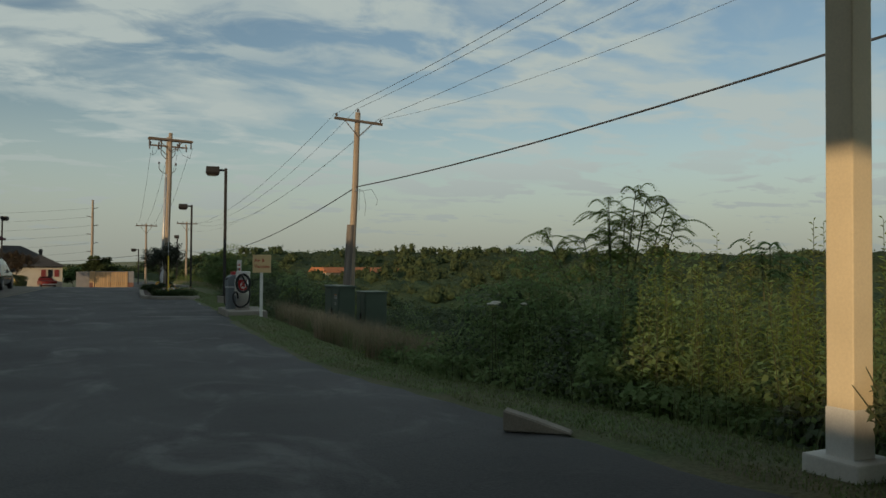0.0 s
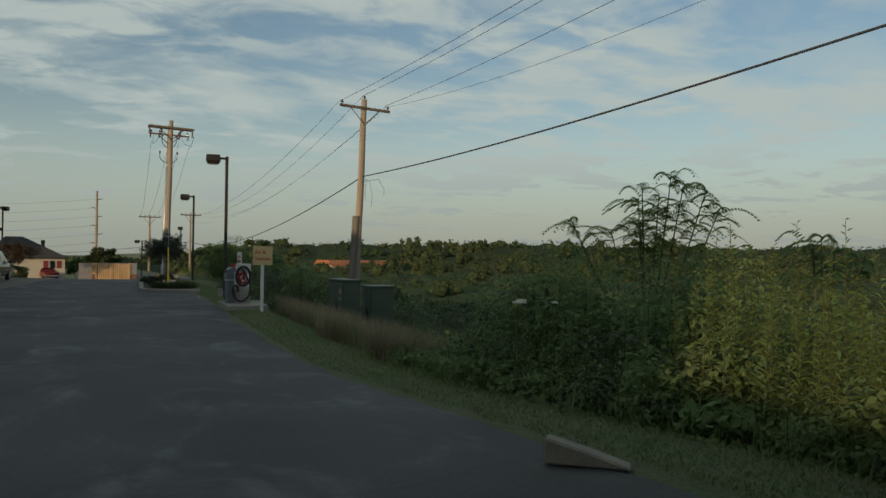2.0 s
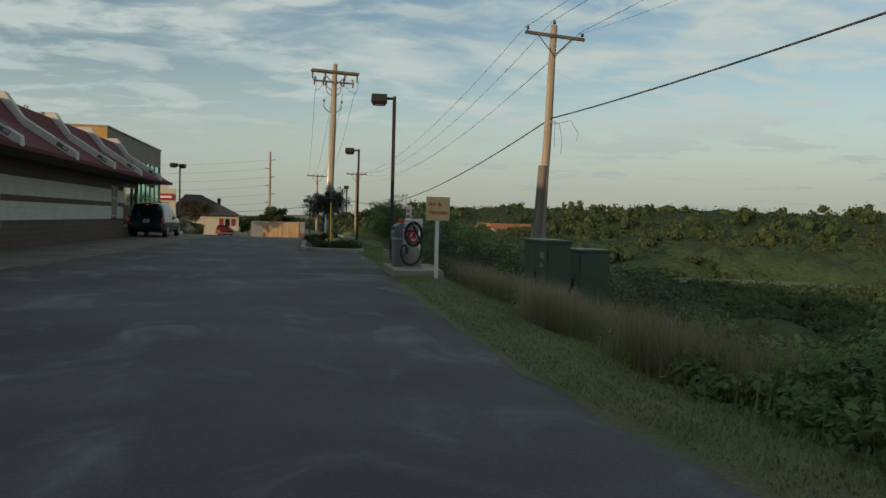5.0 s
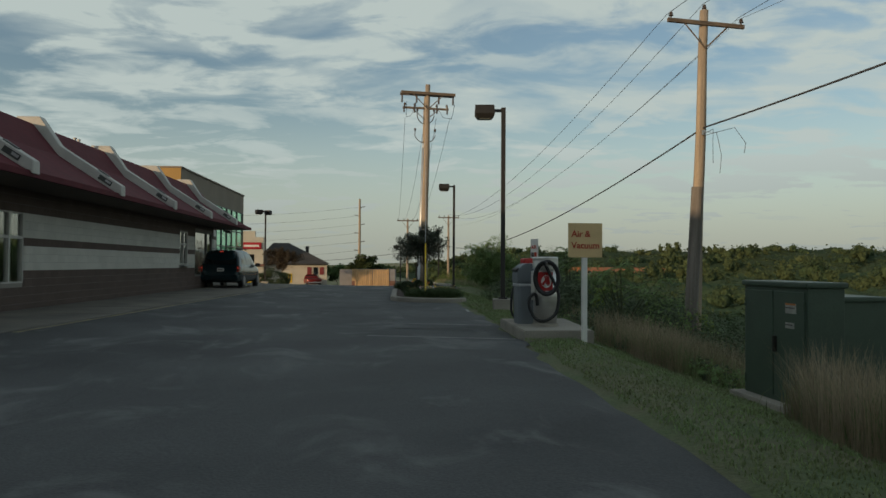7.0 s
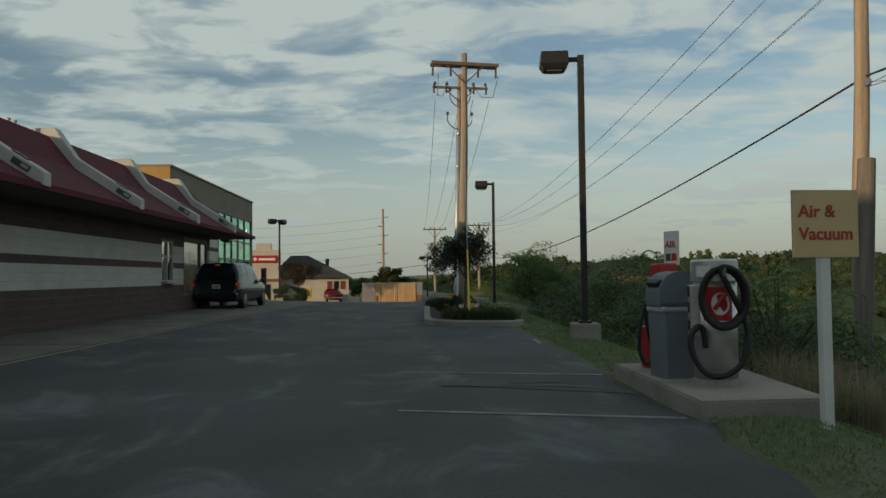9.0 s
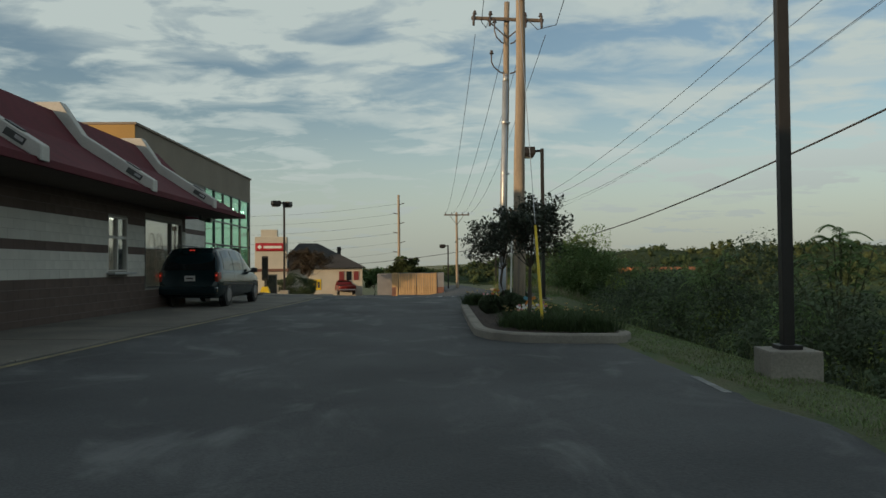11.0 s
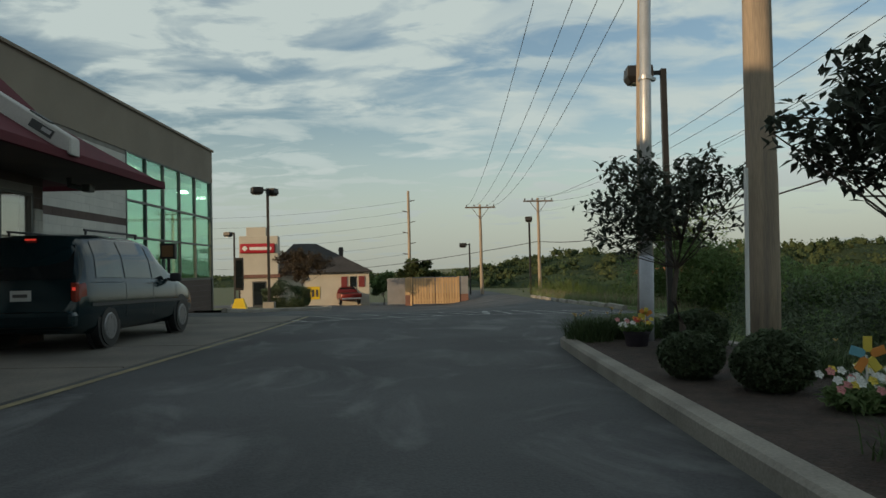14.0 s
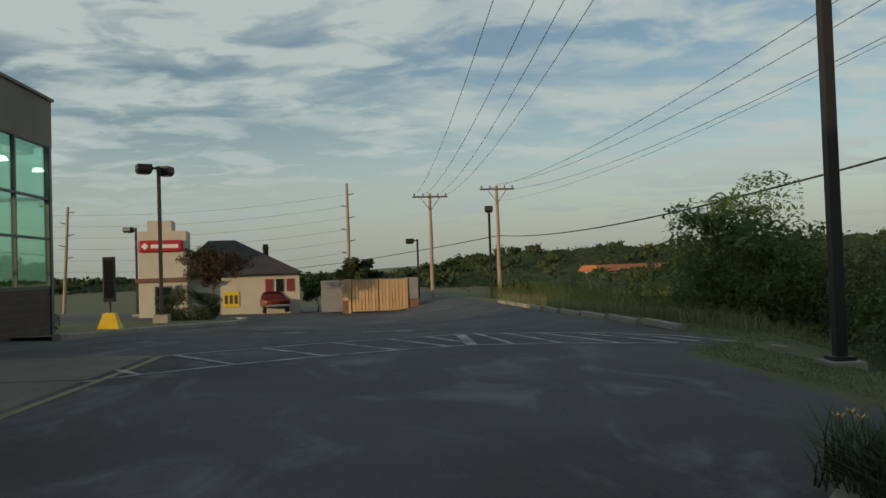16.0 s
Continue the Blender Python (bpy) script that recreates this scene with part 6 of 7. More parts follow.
bs = thing("height_sign", pose(-6.4, 71.3, float(lot(0, 71.3)) + 0.05, 0, 0, 4), "slim black sign panel on a yellow tapered base", "sign")
bm = bmesh.new()
lo_ = [bm.verts.new((sx * 0.45, sy * 0.45, 0)) for sx, sy in ((-1, -1), (1, -1), (1, 1), (-1, 1))]
hi_ = [bm.verts.new((sx * 0.2, sy * 0.2, 0.72)) for sx, sy in ((-1, -1), (1, -1), (1, 1), (-1, 1))]
bm.faces.new(lo_[::-1]); bm.faces.new(hi_)
for k in range(4):
    bm.faces.new((lo_[k], lo_[(k + 1) % 4], hi_[(k + 1) % 4], hi_[k]))
part("base", bm, M_YELLOW, bs)
bm = bmesh.new(); rod(bm, (0, 0, 0.7), (0, 0, 1.2), 0.05, 0.05, 10); part("post", bm, M_BLACKMETAL, bs)
bs.scale = (0.86, 0.86, 0.92)
bm = bmesh.new(); span(bm, (-0.22, -0.08, 1.12), (0.22, 0.08, 2.72), 0.02); part("panel", bm, M_BLACKMETAL, bs)
bm = bmesh.new(); span(bm, (-0.16, -0.086, 1.25), (0.16, -0.078, 2.6)); part("dark_face", bm, M_CARGLASS, bs)
od = thing("order_screen", pose(-5.2, 57.5, 0.0, 0, 0, -4), "small black order screen box on a post", "sign")
bm = bmesh.new(); rod(bm, (0, 0, -0.1), (0, 0, 1.75), 0.04, 0.04, 10); part("post", bm, M_BLACKMETAL, od)
bm = bmesh.new(); span(bm, (-0.2, -0.09, 1.72), (0.2, 0.09, 2.14), 0.015); part("case", bm, M_BLACKMETAL, od)
bm = bmesh.new(); span(bm, (-0.15, -0.096, 1.78), (0.15, -0.088, 2.08)); part("face", bm, plain("brown_face", (0.16, 0.08, 0.03), 0.4), od)

# low buildings in the valley
fb = thing("distant_building", pose(114, 324, -7.4, 0, 0, 20), "long low building with an orange roof among trees", "building")
bm = bmesh.new(); span(bm, (-23, -6, 0), (23, 6, 5.6)); part("wall", bm, M_SHOPW, fb)
bm = bmesh.new(); prism(bm, [(-7, 5.6), (7, 5.6), (4, 7.9), (-4, 7.9)], "x", -23.6, 23.6); part("roof", bm, mat("orange_roof", (0.42, 0.16, 0.07), 0.85, vary=0.1, scale=0.5, fine=8, bump=0.2), fb, "orange tiled roof")
for k in range(11):
    bm = bmesh.new(); span(bm, (-21.5 + 4 * k, -6.06, 2.6), (-19 + 4 * k, -5.98, 4.6)); part("window", bm, M_CARGLASS, fb)

# ---- island planting and verge plants ----


def crown_tree(name, x, y, z, h, r, crown_lo, seed, leaf_mat, label, leaf=0.07, n=5200, off=(0, 0), trunk_r=0.05, limbs=26, clump=0.27):
    rg = np.random.default_rng(seed)
    t = thing(name, pose(x, y, z), label, "tree")
    bm = bmesh.new()
    bend = rg.normal(0, 0.04, (6, 2))
    tr = [(off[0] * 0.5 * (i / 5) ** 2 + bend[i][0], off[1] * 0.5 * (i / 5) ** 2 + bend[i][1], (crown_lo + 0.45 * (h - crown_lo)) * i / 5) for i in range(6)]
    tube(bm, tr, trunk_r, 10, [trunk_r * (1.15 - 0.13 * i) for i in range(6)])
    smooth(part("trunk", bm, M_BARK, t))
    cen = np.array([off[0], off[1], (h + crown_lo) / 2])
    tips = []
    for k in range(limbs):
        d = rg.normal(size=3); d[2] = d[2] * 0.8 + 0.25
        d /= np.linalg.norm(d)
        tip = cen + d * np.array([r, r, (h - crown_lo) / 2]) * rg.uniform(0.7, 1.22)
        tips.append(tip)
        a = np.array(tr[3 + k % 3])
        mid = (a + tip) / 2 + rg.normal(0, 0.08, 3)
        bm = bmesh.new()
        tube(bm, [a, mid, tip], 0.01, 6, [trunk_r * 0.27, trunk_r * 0.15, 0.005])
        part("limb", bm, M_BARK, t)
    pts_ = []
    for tip in tips:
        m = n // len(tips)
        f = rg.uniform(0, 1, (m, 1)) ** 0.6
        axis = cen + (tip - cen) * (0.25 + 0.75 * f)
        pts_.append(axis + ball(m, rg, 0.1) * r * clump * (1.2 - 0.6 * f))
    v, f = leaves(np.concatenate(pts_), leaf, rng=rg, droop=0.4)
    ob = quick_mesh("crown", v, f, [leaf_mat])
    ob.parent = t
    return t


M_PLUM = mat("plum_leaf", (0.075, 0.088, 0.062), 0.6, vary=0.2, scale=1.5, fine=8, bump=0, island=0.3, trans=0.25)
crown_tree("ornamental_tree", 4.42, 41.65, 0.08, 2.66, 0.88, 1.35, 31, M_PLUM, "small dark-leaved ornamental tree beside the thick pole", n=4700, leaf=0.05, off=(0.1, 0), limbs=52, clump=0.26, trunk_r=0.045)
crown_tree("ornamental_tree", 4.55, 46.32, 0.1, 2.5, 1.0, 1.28, 33, M_PLUM, "small dark-leaved ornamental tree in the mulch bed", n=3300, leaf=0.054, off=(-0.1, 0), limbs=46, clump=0.25, trunk_r=0.04)
crown_tree("ornamental_tree", -5.5, 85.5, float(lot(0, 85.5)) + 0.05, 3.9, 1.75, 1.5, 35, mat("bronze_leaf", (0.085, 0.06, 0.035), 0.6, vary=0.15, scale=0.8, fine=8, bump=0, island=0.3, trans=0.2), "small bronze-leaved tree before the workshop", n=5200, leaf=0.09, limbs=40, clump=0.22)
crown_tree("broadleaf_tree", 2.6, 137, -3.4, 6.3, 2.6, 1.2, 36, M_WOODS, "round green tree beside the tall pole", n=3000, leaf=0.4, trunk_r=0.15)
crown_tree("broadleaf_tree", -0.6, 96, -1.6, 3.0, 1.1, 0.5, 37, M_LEAF, "young green tree beside the bin enclosure", n=2600, leaf=0.14)


def shrub(name, x, y, z, r, h, seed, leaf_mat, label, leaf=0.03, n=9000, box_shape=0.0, ry=None):
    rg = np.random.default_rng(seed)
    s = thing(name, pose(x, y, z), label, "shrub")
    bm = bmesh.new()
    for k in range(9):
        a = 2 * math.pi * k / 9
        tube(bm, [(0, 0, 0), (0.4 * r * math.cos(a), 0.4 * r * math.sin(a), h * 0.4), (0.75 * r * math.cos(a), 0.75 * r * math.sin(a), h * 0.7)], 0.01, 5, [0.018, 0.012, 0.005])
    part("stems", bm, M_STEM, s)
    p = ball(n, rg, 0.8 if r < 1 else 0.5)
    if box_shape:
        p = np.sign(p) * np.abs(p) ** (1 - box_shape)
    p = p * np.array([r, ry or r, h * 0.52]) + np.array([0, 0, h * 0.5])
    lump = np.array([1 + (0.10 if r < 1 else 0.42) * noise.noise(Vector(q) * (3.2 if r < 1 else 1.3) + Vector((seed, 0, 0))) for q in p])
    v, f = leaves(p * lump[:, None], leaf, rng=rg)
    ob = quick_mesh("foliage", v, f, [leaf_mat]); ob.parent = s
    return s


shrub("boxwood", 4.0, 44.6, 0.1, 0.33, 0.48, 41, M_LEAF_D, "clipped round dark green boxwood in mulch")
shrub("boxwood", 4.4, 43.72, 0.1, 0.38, 0.53, 42, M_LEAF_D, "clipped round dark green boxwood in mulch")
shrub("boxwood", 4.9, 46.75, 0.1, 0.42, 0.55, 43, M_LEAF_D, "loose dark green shrub beside the young tree", 0.035)
shrub("hedge", -5.6, 79.6, float(lot(-5, 79.6)) + 0.06, 1.35, 1.3, 44, M_LEAF_D, "low dark clipped hedge on the verge", 0.055, 16000, 0.4, 0.7)
shrub("hedge", -9.6, 72.5, float(lot(0, 72.5)), 1.0, 0.8, 45, M_LEAF_D, "low dark clipped hedge on the verge", 0.06, 3000, 0.4)


M_LILY_PETAL = plain("lily_petal", (0.6, 0.42, 0.16), 0.6)


def grass_tuft(x, y, z, r, h, n, seed, label, mat_=None):
    rg = np.random.default_rng(seed)
    p = np.clip(rg.normal(0, r * 0.4, (n, 3)), -r * 0.75, r * 0.75); p[:, 2] = 0
    v, f = blades(p, h * 0.68, 0.014, 1.5, rg)
    t = thing("daylily", pose(x, y, z), label, "plant", "daylilies on the island")
    ob = quick_mesh("foliage", v, f, [mat_ or M_LILY]); ob.parent = t
    for k in range(3):
        a = rg.uniform(0, 6.28)
        px, py, hz_ = 0.22 * math.cos(a), 0.22 * math.sin(a), h * rg.uniform(0.7, 0.98)
        bm = bmesh.new()
        rod(bm, (px * 0.6, py * 0.6, 0), (px, py, hz_), 0.004, 0.003, 5)
        part("flower_stalk", bm, M_STEM, t)
        bm = bmesh.new()
        for j in range(6):
            b = 6.28 * j / 6 + a
            e1, e2 = Vector((math.cos(b), math.sin(b), 0.9)), Vector((-math.sin(b), math.cos(b), 0))
            o = Vector((px, py, hz_))
            bm.faces.new([bm.verts.new(c) for c in (o, o + e1 * 0.022 - e2 * 0.01, o + e1 * 0.04, o + e1 * 0.022 + e2 * 0.01)])
        part("flower", bm, M_LILY_PETAL, t, "pale yellow flower")
    return t


gr = np.random.default_rng(77)
k = 0
for x, y, h in [(3.95, 40.4, .4), (4.2, 39.8, .42), (4.6, 39.4, .45), (5.0, 39.15, .45), (5.3, 39.1, .42), (4.4, 40.5, .42), (4.85, 40.1, .46), (5.25, 39.9, .46), (5.35, 40.8, .44), (4.1, 41.2, .36), (4.9, 41.0, .4), (3.95, 48.6, .5), (4.25, 48.9, .5), (4.6, 49.1, .48), (4.05, 49.2, .45), (5.1, 48.9, .42), (5.3, 47.6, .4), (5.35, 44.6, .35), (5.3, 43.2, .3)]:
    grass_tuft(x, y, 0.1, 0.42, h, 420, 100 + k, "arching green daylily clump in the mulch")
    k += 1

M_PETALS = [plain("petal_" + n_, c, 0.6) for n_, c in (("orange", (0.75, 0.28, 0.05)), ("yellow", (0.75, 0.58, 0.08)), ("pink", (0.62, 0.25, 0.25)), ("white", (0.72, 0.72, 0.68)), ("red", (0.55, 0.05, 0.05)), ("violet", (0.3, 0.2, 0.45)))]


def flowers(parent, n, r, z0, z1, seed, mats_, x0=0.0):
    rg = np.random.default_rng(seed)
    for k in range(n):
        a, q = rg.uniform(0, 6.28), r * math.sqrt(rg.uniform())
        x, y, z = x0 + q * math.cos(a), q * math.sin(a), rg.uniform(z0, z1)
        bm = bmesh.new()
        for j in range(5):
            b = 6.28 * j / 5 + a
            tl_ = Matrix.Rotation(0.9, 3, (1, 0, 0)) @ Matrix.Rotation(b, 3, "Z")
            vs = [bm.verts.new(Vector((x, y, z)) + tl_ @ Vector(c)) for c in ((0, 0, 0), (0.026, -0.017, 0.012), (0.042, 0, 0.006), (0.026, 0.017, 0.012))]
            bm.faces.new(vs)
        bmesh.ops.create_icosphere(bm, subdivisions=1, radius=0.009, matrix=Matrix.Translation((x, y, z)))
        part("flower", bm, mats_[k % len(mats_)], parent)


pot = thing("flower_tub", pose(4.42, 47.7, 0.11), "dark round tub of mixed bright flowers", "flower pot")
bm = bmesh.new(); rod(bm, (0, 0, 0), (0, 0, 0.19), 0.15, 0.18, 24); rod(bm, (0, 0, 0.17), (0, 0, 0.21), 0.19, 0.19, 24); part("tub", bm, plain("dark_tub", (0.03, 0.022, 0.03), 0.5), pot)
v, f = leaves(ball(420, gr, 0.2) * np.array([0.25, 0.22, 0.08]) + np.array([0, 0, 0.26]), 0.045, rng=gr)
lf = quick_mesh("foliage", v, f, [M_LEAF]); lf.parent = pot
flowers(pot, 16, 0.14, 0.28, 0.38, 5, M_PETALS[3:4] + M_PETALS[2:4], -0.13)
flowers(pot, 18, 0.14, 0.28, 0.40, 8, M_PETALS[0:2] + M_PETALS[4:5], 0.1)
for j in range(4):
    bm = bmesh.new()
    b = 0.5 + j * 0.9
    box(bm, (0.1 + 0.055 * math.cos(b), -0.1, 0.44 + 0.055 * math.sin(b)), (0.1, 0.012, 0.06), Matrix.Rotation(-b, 4, "Y"), 0.005)
    part("pinwheel_blade", bm, M_PETALS[j % 2], pot)
bm = bmesh.new(); rod(bm, (0.1, -0.09, 0.2), (0.1, -0.09, 0.44), 0.006, 0.006, 6); part("pinwheel_stick", bm, M_WHITE, pot)
fl = thing("flower_bed", pose(4.66, 42.75, 0.11), "bright mixed flowers with a pinwheel in mulch", "flowers")
v, f = leaves(ball(900, gr, 0.2) * np.array([0.36, 0.32, 0.12]) + np.array([0, 0, 0.10]), 0.045, rng=gr)
lf = quick_mesh("foliage", v, f, [M_LEAF]); lf.parent = fl
flowers(fl, 52, 0.36, 0.14, 0.30, 6, M_PETALS[2:4] + M_PETALS[1:2] + M_PETALS[3:4])
for q, (px, pz, pr) in enumerate(((-0.02, 0.42, 0.14), (0.3, 0.3, 0.08))):
    bm = bmesh.new(); rod(bm, (px, 0, 0), (px, 0, pz), 0.008, 0.008, 6); part("pinwheel_stick", bm, M_WHITE, fl)
    for j in range(5):
        b = 6.28 * j / 5 + 0.3
        bm = bmesh.new()
        box(bm, (px + pr * 0.6 * math.cos(b), -0.02, pz + pr * 0.6 * math.sin(b)), (pr * 0.85, 0.012, pr * 0.5), Matrix.Rotation(-b, 4, "Y"), 0.005)
        part("pinwheel_blade", bm, M_PETALS[(j + q) % 3] if j != 2 else plain("sky_blue", (0.15, 0.4, 0.5), 0.5), fl)

# ---- single plants in the brush ----


def frond_tree(name, x, y, z, h, r, seed, label, nf=26, leaflet=0.11, mat_=None):
    """A sumac-like sapling: stems and long drooping fronds of paired leaflets."""
    rg = np.random.default_rng(seed)
    t = thing(name, pose(x, y, z), label, "tree")
    heads = []
    for k in range(10):
        a = rg.uniform(0, 6.28)
        q = rg.uniform(0.1, 1)
        top = np.array([r * 0.85 * math.cos(a) * q, r * 0.85 * math.sin(a) * q, h * (1.0 - 0.3 * q * q) * rg.uniform(0.88, 1.0)])
        bm = bmesh.new()
        tube(bm, [(0, 0, 0), tuple(top * [0.3, 0.3, 0.45]), tuple(top)], 0.02, 7, [0.03, 0.02, 0.008])
        part("stem", bm, M_STEM, t)
        heads.append(top)
    vs, fs, k0 = [], [], 0
    for k in range(nf):
        o = heads[k % 10] * (1 - 0.3 * rg.uniform() ** 1.5)
        a = rg.uniform(0, 6.28)
        L = rg.uniform(0.3, 0.62)
        lift = rg.uniform(0.0, 0.75)
        prev = o
        for j in range(1, 13):
            u = j / 12
            p = o + np.array([math.cos(a) * L * u, math.sin(a) * L * u, L * (lift * math.sin(u * 2.0) - 0.4 * u * u)])
            side = np.array([-math.sin(a), math.cos(a), 0])
            d = np.array([math.cos(a), math.sin(a), -0.3])
            for s in (-1, 1):
                tip = p + s * side * leaflet + d * leaflet * 0.6 - np.array([0, 0, leaflet * 0.35])
                w = d * leaflet * 0.27
                vs += [p, p + (tip - p) * 0.5 + w, tip, p + (tip - p) * 0.5 - w]
                fs += [(k0, k0 + 1, k0 + 2), (k0, k0 + 2, k0 + 3)]; k0 += 4
            wv = side * 0.004
            vs += [prev - wv, prev + wv, p + wv, p - wv]
            fs += [(k0, k0 + 1, k0 + 2), (k0, k0 + 2, k0 + 3)]; k0 += 4
            prev = p
    ob = quick_mesh("fronds", np.array(vs), np.array(fs), [mat_ or M_LEAF]); ob.parent = t
    return t


frond_tree("sumac", 9.5, 11.5, float(land(9.5, 11.5)), 4.75, 1.9, 51, "tall sumac sapling with arching feathery fronds", 190, 0.08, M_LEAF_Y)
frond_tree("sumac", 11.6, 9.8, float(land(11.6, 9.8)), 3.8, 1.5, 52, "sumac sapling with drooping feathery fronds", 60, 0.11)
frond_tree("sumac", 12.6, 7.4, float(land(12.6, 7.4)), 4.0, 1.4, 53, "sumac sapling with drooping feathery fronds", 60, 0.11)
frond_tree("sumac", 9.3, 38.4, float(land(9.3, 38.4)), 2.8, 1.2, 54, "sumac sapling with drooping feathery fronds", 50, 0.1)
shrub("thicket", 11.0, 62.6, float(land(11.0, 62.6)) - 0.1, 1.9, 3.4, 46, M_LEAF, "tall dense green thicket beyond the lot edge", 0.075, 17000)
frond_tree("sumac", 10.4, 62.2, float(land(10.4, 62.2)), 3.6, 1.8, 55, "sumac sprigs rising from the thicket", 90, 0.11)
shrub("thicket", 13.2, 58.6, float(land(13.2, 58.6)) - 0.1, 2.1, 2.5, 47, M_LEAF, "tall dense green thicket beyond the lot edge", 0.075, 16000)
frond_tree("sumac", 9.6, 44.0, float(land(9.6, 44.0)), 2.5, 1.4, 56, "sumac sprigs rising from the brush", 60, 0.1)
frond_tree("sumac", 8.8, 31.5, float(land(8.8, 31.5)), 2.3, 1.2, 57, "sumac sprigs rising from the brush", 50, 0.1)


# tall leafy weeds with upright stalks
def stalk_weeds(n, xr, yr, h, seed, leaf_len, mat_, name, label):
    rg = np.random.default_rng(seed)
    vs, fs, k0, ix = [], [], 0, []
    for k in range(n):
        x, y = rg.uniform(*xr), rg.uniform(*yr)
        if x < edge(y) + 0.9:
            continue
        H = h * rg.uniform(0.7, 1.1) * float(np.clip((x - edge(y) - 0.4) / 1.1, 0.4, 1.0))
        z = float(land(x, y))
        lx, ly = rg.normal(0, 0.09, 2)
        m = int(H / 0.034)
        u = np.linspace(0.12, 1, m)
        ax = np.stack([x + lx * u * u, y + ly * u * u, z + H * u], -1)
        a = np.arange(m) * 2.4 + rg.uniform(0, 6)
        ll = leaf_len * (1.05 - 0.75 * u) * rg.uniform(0.8, 1.2, m)
        d = np.stack([np.cos(a), np.sin(a), 0.75 - 0.7 * rg.uniform(size=m)], -1)
        sd = np.stack([-np.sin(a), np.cos(a), 0 * a], -1)
        tip = ax + d * ll[:, None]
        mid = ax + d * (ll * 0.45)[:, None] + np.array([0, 0, 0.012])
        w = sd * (ll * 0.13)[:, None]
        q = np.stack([ax, mid + w, tip, mid - w], 1).reshape(-1, 3)
        i = np.arange(m)[:, None] * 4 + k0
        vs.append(q); fs.append(np.concatenate([i + [0, 1, 2], i + [0, 2, 3]])); k0 += len(q); ix.append(np.zeros(2 * m))
        s = 0.006
        q = np.array([[x - s, y, z], [x + s, y, z], [x + lx + s * 0.5, y + ly, z + H], [x + lx - s * 0.5, y + ly, z + H]])
        vs.append(q); fs.append(np.array([[k0, k0 + 1, k0 + 2], [k0, k0 + 2, k0 + 3]])); k0 += 4; ix.append(np.ones(2))
    ob = quick_mesh(name, np.concatenate(vs), np.concatenate(fs), [mat_, M_STEM], np.concatenate(ix))
    return tagged(ob, label, "weeds", kind="stuff")


stalk_weeds(190, (6.2, 8.8), (3.4, 7.5), 1.9, 61, 0.14, M_LEAF_Y, "goldenrod", "tall yellow-green leafy weed stalks in low sun")
# Yellow-green leaf colour here also stands in for low sun on the weeds.
stalk_weeds(520, (9.4, 13.5), (66, 90), 1.35, 63, 0.16, M_LEAF_Y, "goldenrod", "leafy weeds beyond the wheel stops, yellow-green partly for low sun")
stalk_weeds(200, (5.5, 10), (-2, 9), 1.6, 62, 0.16, M_LEAF, "weed_stalks", "green leafy weed stalks along the brush edge")

# grass on the strip and dry grass round the transformers
gs = np.random.default_rng(91)
n = 130000
y = gs.uniform(2, 60, n)
x = edge(y) + gs.uniform(-0.15, 2.8, n)
rag = np.array([0.28 * noise.noise((1.0, b * 0.9, 2.0)) + 0.3 * noise.noise((a * 2.0, b * 1.6, 6.0)) for a, b in zip(x, y)])
keep = (x - edge(y) > -0.06 + 0.4 * rag) & ~((x > 4.85) & (x < 6.6) & (y > 25.6) & (y < 28.9)) & ~((x < 5.85) & (y > 38.2) & (y < 49.9))
x, y = x[keep], y[keep]
stuff("grass", [blades(np.stack([x, y, land(x, y) - 0.01], -1), 0.032 + 0.07 * np.clip(rag[keep], 0, 1), 0.012, 1.2, gs)], [M_GRASS], "short mown grass strip along the asphalt", "grass")
n = 36000
y = 11.5 + 23 * gs.beta(1.1, 1.9, n)
x = edge(y) + np.interp(y, [11, 13, 19, 21, 30], [1.9, 1.3, 1.5, 2.2, 2.2]) + 0.4 * np.sin(y * 1.3) * np.sin(y * 0.47) + np.abs(gs.normal(0, 1.9, n))
keep = ~((x > 6.2) & (x < 9.5) & (y > 20.4) & (y < 23.0)) & (np.array([noise.noise((a * 0.5, b * 0.4, 9.0)) for a, b in zip(x, y)]) > -0.15)
x, y = x[keep], y[keep]
stuff("tall_dry_grass", [blades(np.stack([x, y, land(x, y) - 0.02], -1), 0.7, 0.008, 0.5, gs), blades(np.stack([x[::2] + 0.1, y[::2], land(x[::2], y[::2]) - 0.02], -1), 0.45, 0.012, 0.6, gs)], [M_DRYGRASS, M_GRASS], "tall straw-coloured seeding grass beside the strip", "grass")
# Straw-coloured blades paint in the low sun along this edge.
n = 9000
y = gs.uniform(58, 84, n)
x = edge(y) + 0.6 + np.abs(gs.normal(0, 2.0, n))
stuff("sunlit_grass", [blades(np.stack([x, y, land(x, y) - 0.02], -1)[::3], 0.45, 0.014, 0.5, gs), blades(np.stack([x, y, land(x, y) - 0.02], -1), 0.3, 0.016, 0.7, gs)], [M_DRYGRASS, M_GRASS], "far edge grass with straw blades painted for low sun", "grass")
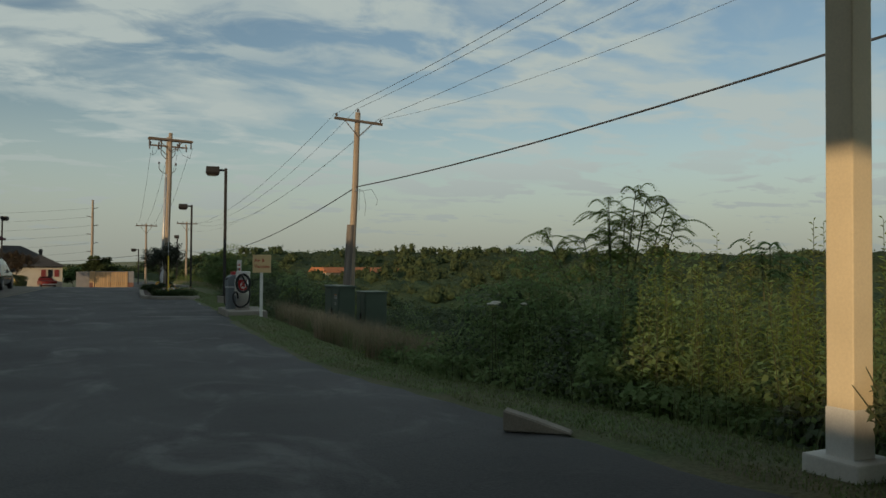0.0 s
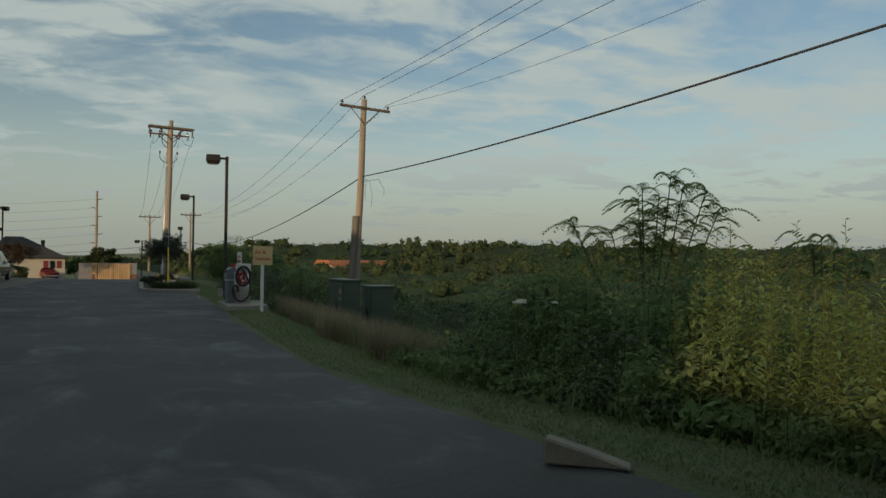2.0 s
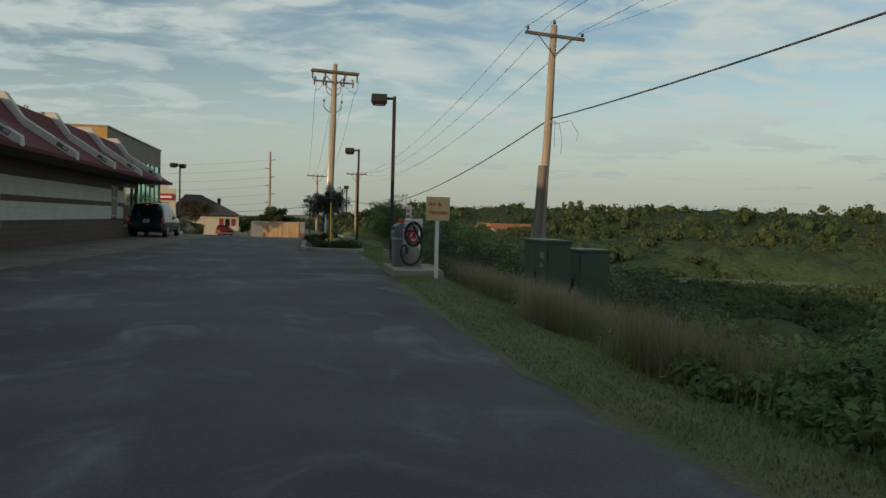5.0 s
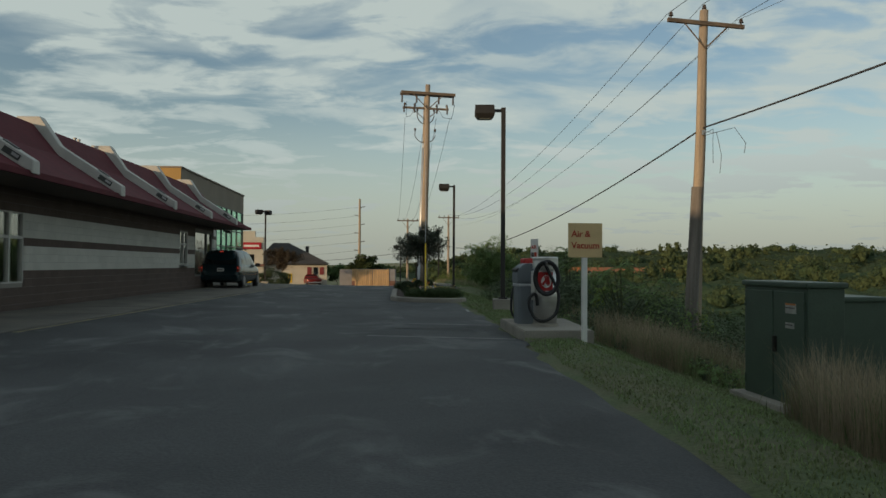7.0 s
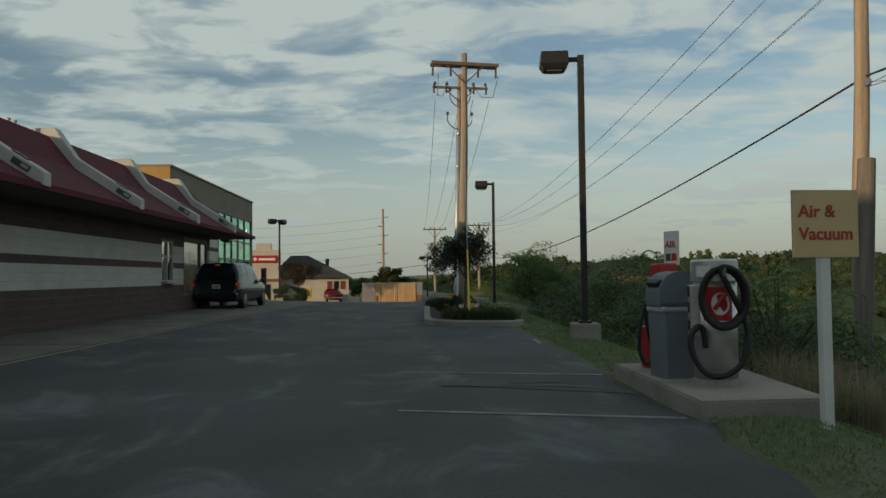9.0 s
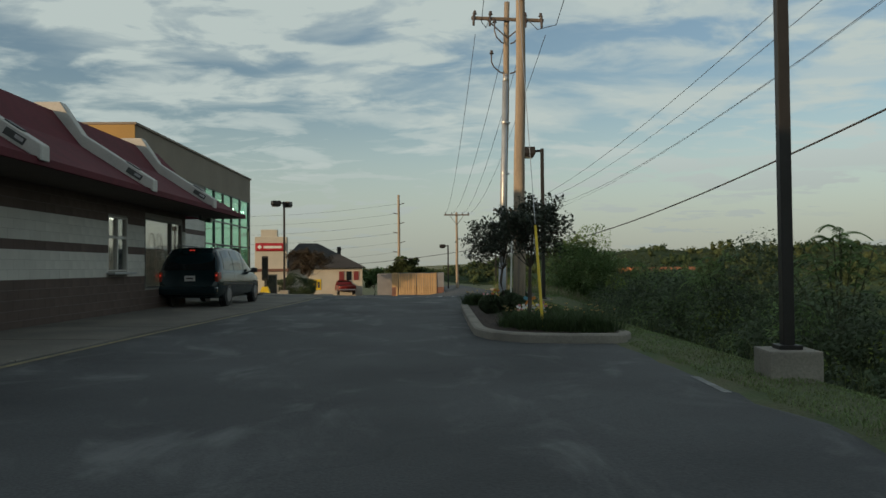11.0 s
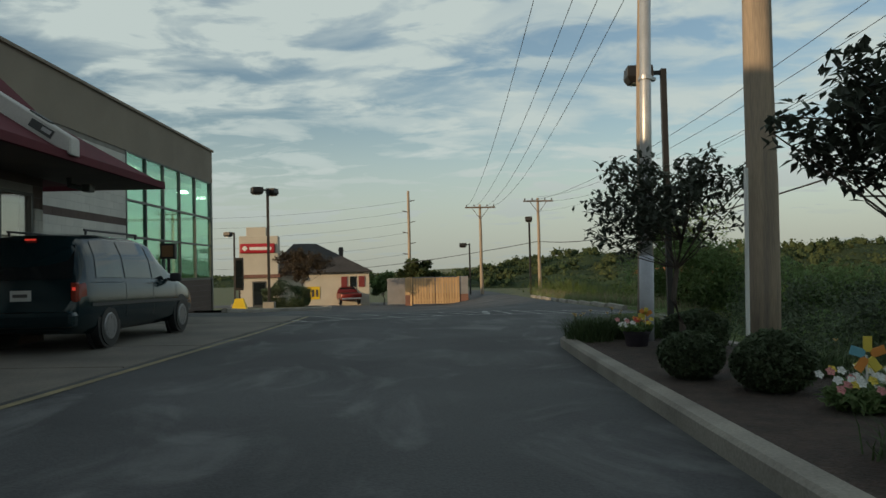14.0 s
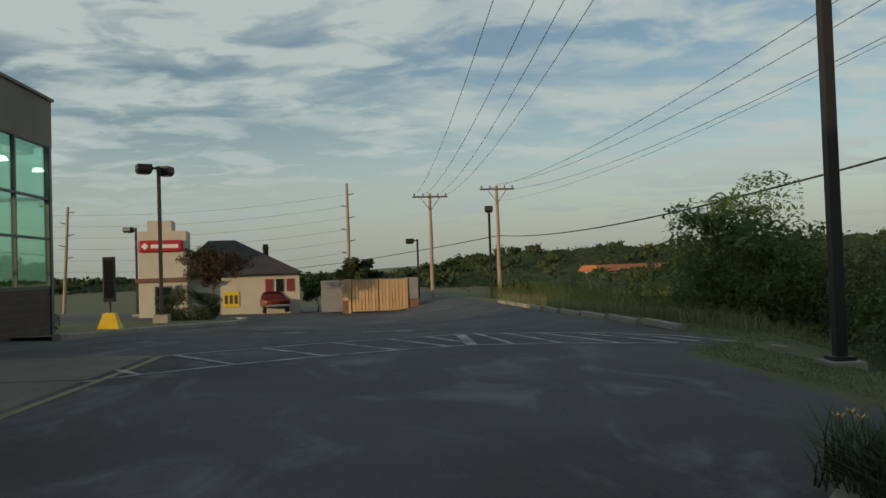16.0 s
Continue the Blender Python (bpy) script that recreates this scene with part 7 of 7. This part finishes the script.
for (x, y), s in (((5.55, 9.15), 0.075), ((5.8, 9.5), 0.06), ((5.95, 9.0), 0.035)):
    fb_ = thing("white_flower_head", pose(x, y, 0.0), "flat white umbel flower above the brush", "flower", "white flower heads")
    zt = 1.2
    bm = bmesh.new(); rod(bm, (0, 0, float(land(x, y))), (0, 0, zt - 0.02), 0.005, 0.004, 6); part("stalk", bm, M_STEM, fb_)
    bm = bmesh.new()
    for j in range(40):
        a, q = j * 2.4, s * math.sqrt(j / 40)
        c = (q * math.cos(a), q * math.sin(a), zt + 0.02 * math.cos(q / s))
        bmesh.ops.create_icosphere(bm, subdivisions=1, radius=0.013, matrix=Matrix.Translation(c))
    part("umbel", bm, mat("umbel_white", (0.62, 0.60, 0.52), 0.8, vary=0.1, scale=8, fine=60, bump=0.1), fb_)

# ---- block courses of the restaurant walls, last ----


def block_wall(face, y_from, y_to, z_from, z_to, holes, band, pick, parent):
    """Running-bond blocks on the plane x = face; those inside pick are parts, the rest one mesh."""
    bw, bh, joint = 0.4, 0.2, 0.005
    cube = {}
    rest_v = {0: [], 1: []}
    for r in range(int(round((z_to - z_from) / bh))):
        z = z_from + r * bh
        off = (r % 2) * bw / 2
        k = int(math.floor((y_from - off) / bw))
        while k * bw + off < y_to:
            a, b = max(k * bw + off, y_from), min((k + 1) * bw + off, y_to)
            k += 1
            segs = [(a, b)]
            for ha, hb, lo, hi in holes:
                if z + bh > lo + 0.01 and z < hi - 0.01:
                    nxt = []
                    for p, q in segs:
                        if q <= ha or p >= hb:
                            nxt.append((p, q))
                        else:
                            if p < ha: nxt.append((p, ha))
                            if q > hb: nxt.append((hb, q))
                    segs = nxt
            for p, q in segs:
                if q - p < 0.04:
                    continue
                m = band(z + bh / 2)
                key = (round(q - p, 2), m)
                if pick[0] < p < pick[1]:
                    if key not in cube:
                        bm = bmesh.new()
                        span(bm, (-0.03, -(q - p) / 2 + joint / 2, -bh / 2 + joint / 2), (0.0, (q - p) / 2 - joint / 2, bh / 2 - joint / 2))
                        me = bpy.data.meshes.new("block"); bm.to_mesh(me); bm.free()
                        me.materials.append((M_BROWN, M_BLOCKW)[m])
                        cube[key] = me
                    o = new("block", cube[key]); o.parent = parent
                    o.location = (face + 0.0015 * math.sin(k * 7.3 + r * 3.1), (p + q) / 2, z + bh / 2)
                else:
                    rest_v[m].append(((face - 0.02, p + joint / 2, z + joint / 2), (face, q - joint / 2, z + bh - joint / 2)))
    for m, sets in rest_v.items():
        if not sets:
            continue
        lo, hi = np.array([s[0] for s in sets]), np.array([s[1] for s in sets])
        corners = np.array([[(i >> 2) & 1, (i >> 1) & 1, i & 1] for i in range(8)])
        v = (lo[:, None] * (1 - corners) + hi[:, None] * corners).reshape(-1, 3)
        q = np.array([[4, 6, 7, 5], [0, 1, 3, 2], [0, 4, 5, 1], [2, 3, 7, 6], [1, 5, 7, 3], [0, 2, 6, 4]])
        f = (np.arange(len(sets))[:, None, None] * 8 + q).reshape(-1, 4)
        ob = quick_mesh("block_course", v, f, [(M_BROWN, M_BLOCKW)[m]])
        ob.parent = parent
        ob["kind"] = "stuff"


def low_band(z):
    return 0 if z < 1.06 or 1.68 < z < 2.0 or z > 2.55 else 1


def wing_band(z):
    return 0 if z < 1.1 or 2.6 < z < 2.9 else 1


block_wall(0.0, -34, 5.95, -0.1, 3.1, WIN, low_band, (-3.2, 2.4), rest)
block_wall(-1.6, 5.97, 13.4, -0.7, 4.7, [], wing_band, (99, 99), rest)
block_wall(-1.6, 13.4, 21.3, -0.7, 1.1, [], wing_band, (99, 99), rest)

# dry meadow in the valley
bm = bmesh.new()
bmesh.ops.create_circle(bm, cap_ends=True, segments=40, radius=1)
bmesh.ops.subdivide_edges(bm, edges=list(bm.edges), cuts=2)
for v in bm.verts:
    rr = v.co.xy.length
    v.co.x, v.co.y = 75 + v.co.x * 24, 110 + v.co.y * 15
    v.co.z = float(land(v.co.x, v.co.y)) - 0.1 + 3.1 * (1 - rr * rr)
tagged(part("meadow", bm, M_DRYGRASS), "pale dry meadow between the trees below", "meadow", kind="structure")

# weeds round the foot of the canopy column
cw = np.random.default_rng(303)
wd = thing("weed_clump", pose(5.42, 3.28, float(land(5.42, 3.28))), "dark leafy weed clump at the column foot", "weeds")
bm = bmesh.new()
for k in range(14):
    a = cw.uniform(0, 6.28); q = cw.uniform(0.1, 0.42); hh = cw.uniform(0.5, 1.0)
    tube(bm, [(q * 0.4 * math.cos(a), q * 0.4 * math.sin(a), 0), (q * math.cos(a), q * math.sin(a), hh * 0.6), (q * 1.5 * math.cos(a), q * 1.5 * math.sin(a), hh)], 0.005, 5, [0.006, 0.005, 0.003])
part("stems", bm, M_STEM, wd)
v, f = leaves(ball(900, cw, 0.3) * np.array([0.45, 0.35, 0.34]) + np.array([0, 0, 0.42]), 0.045, rng=cw)
ob = quick_mesh("foliage", v, f, [M_LEAF_D]); ob.parent = wd
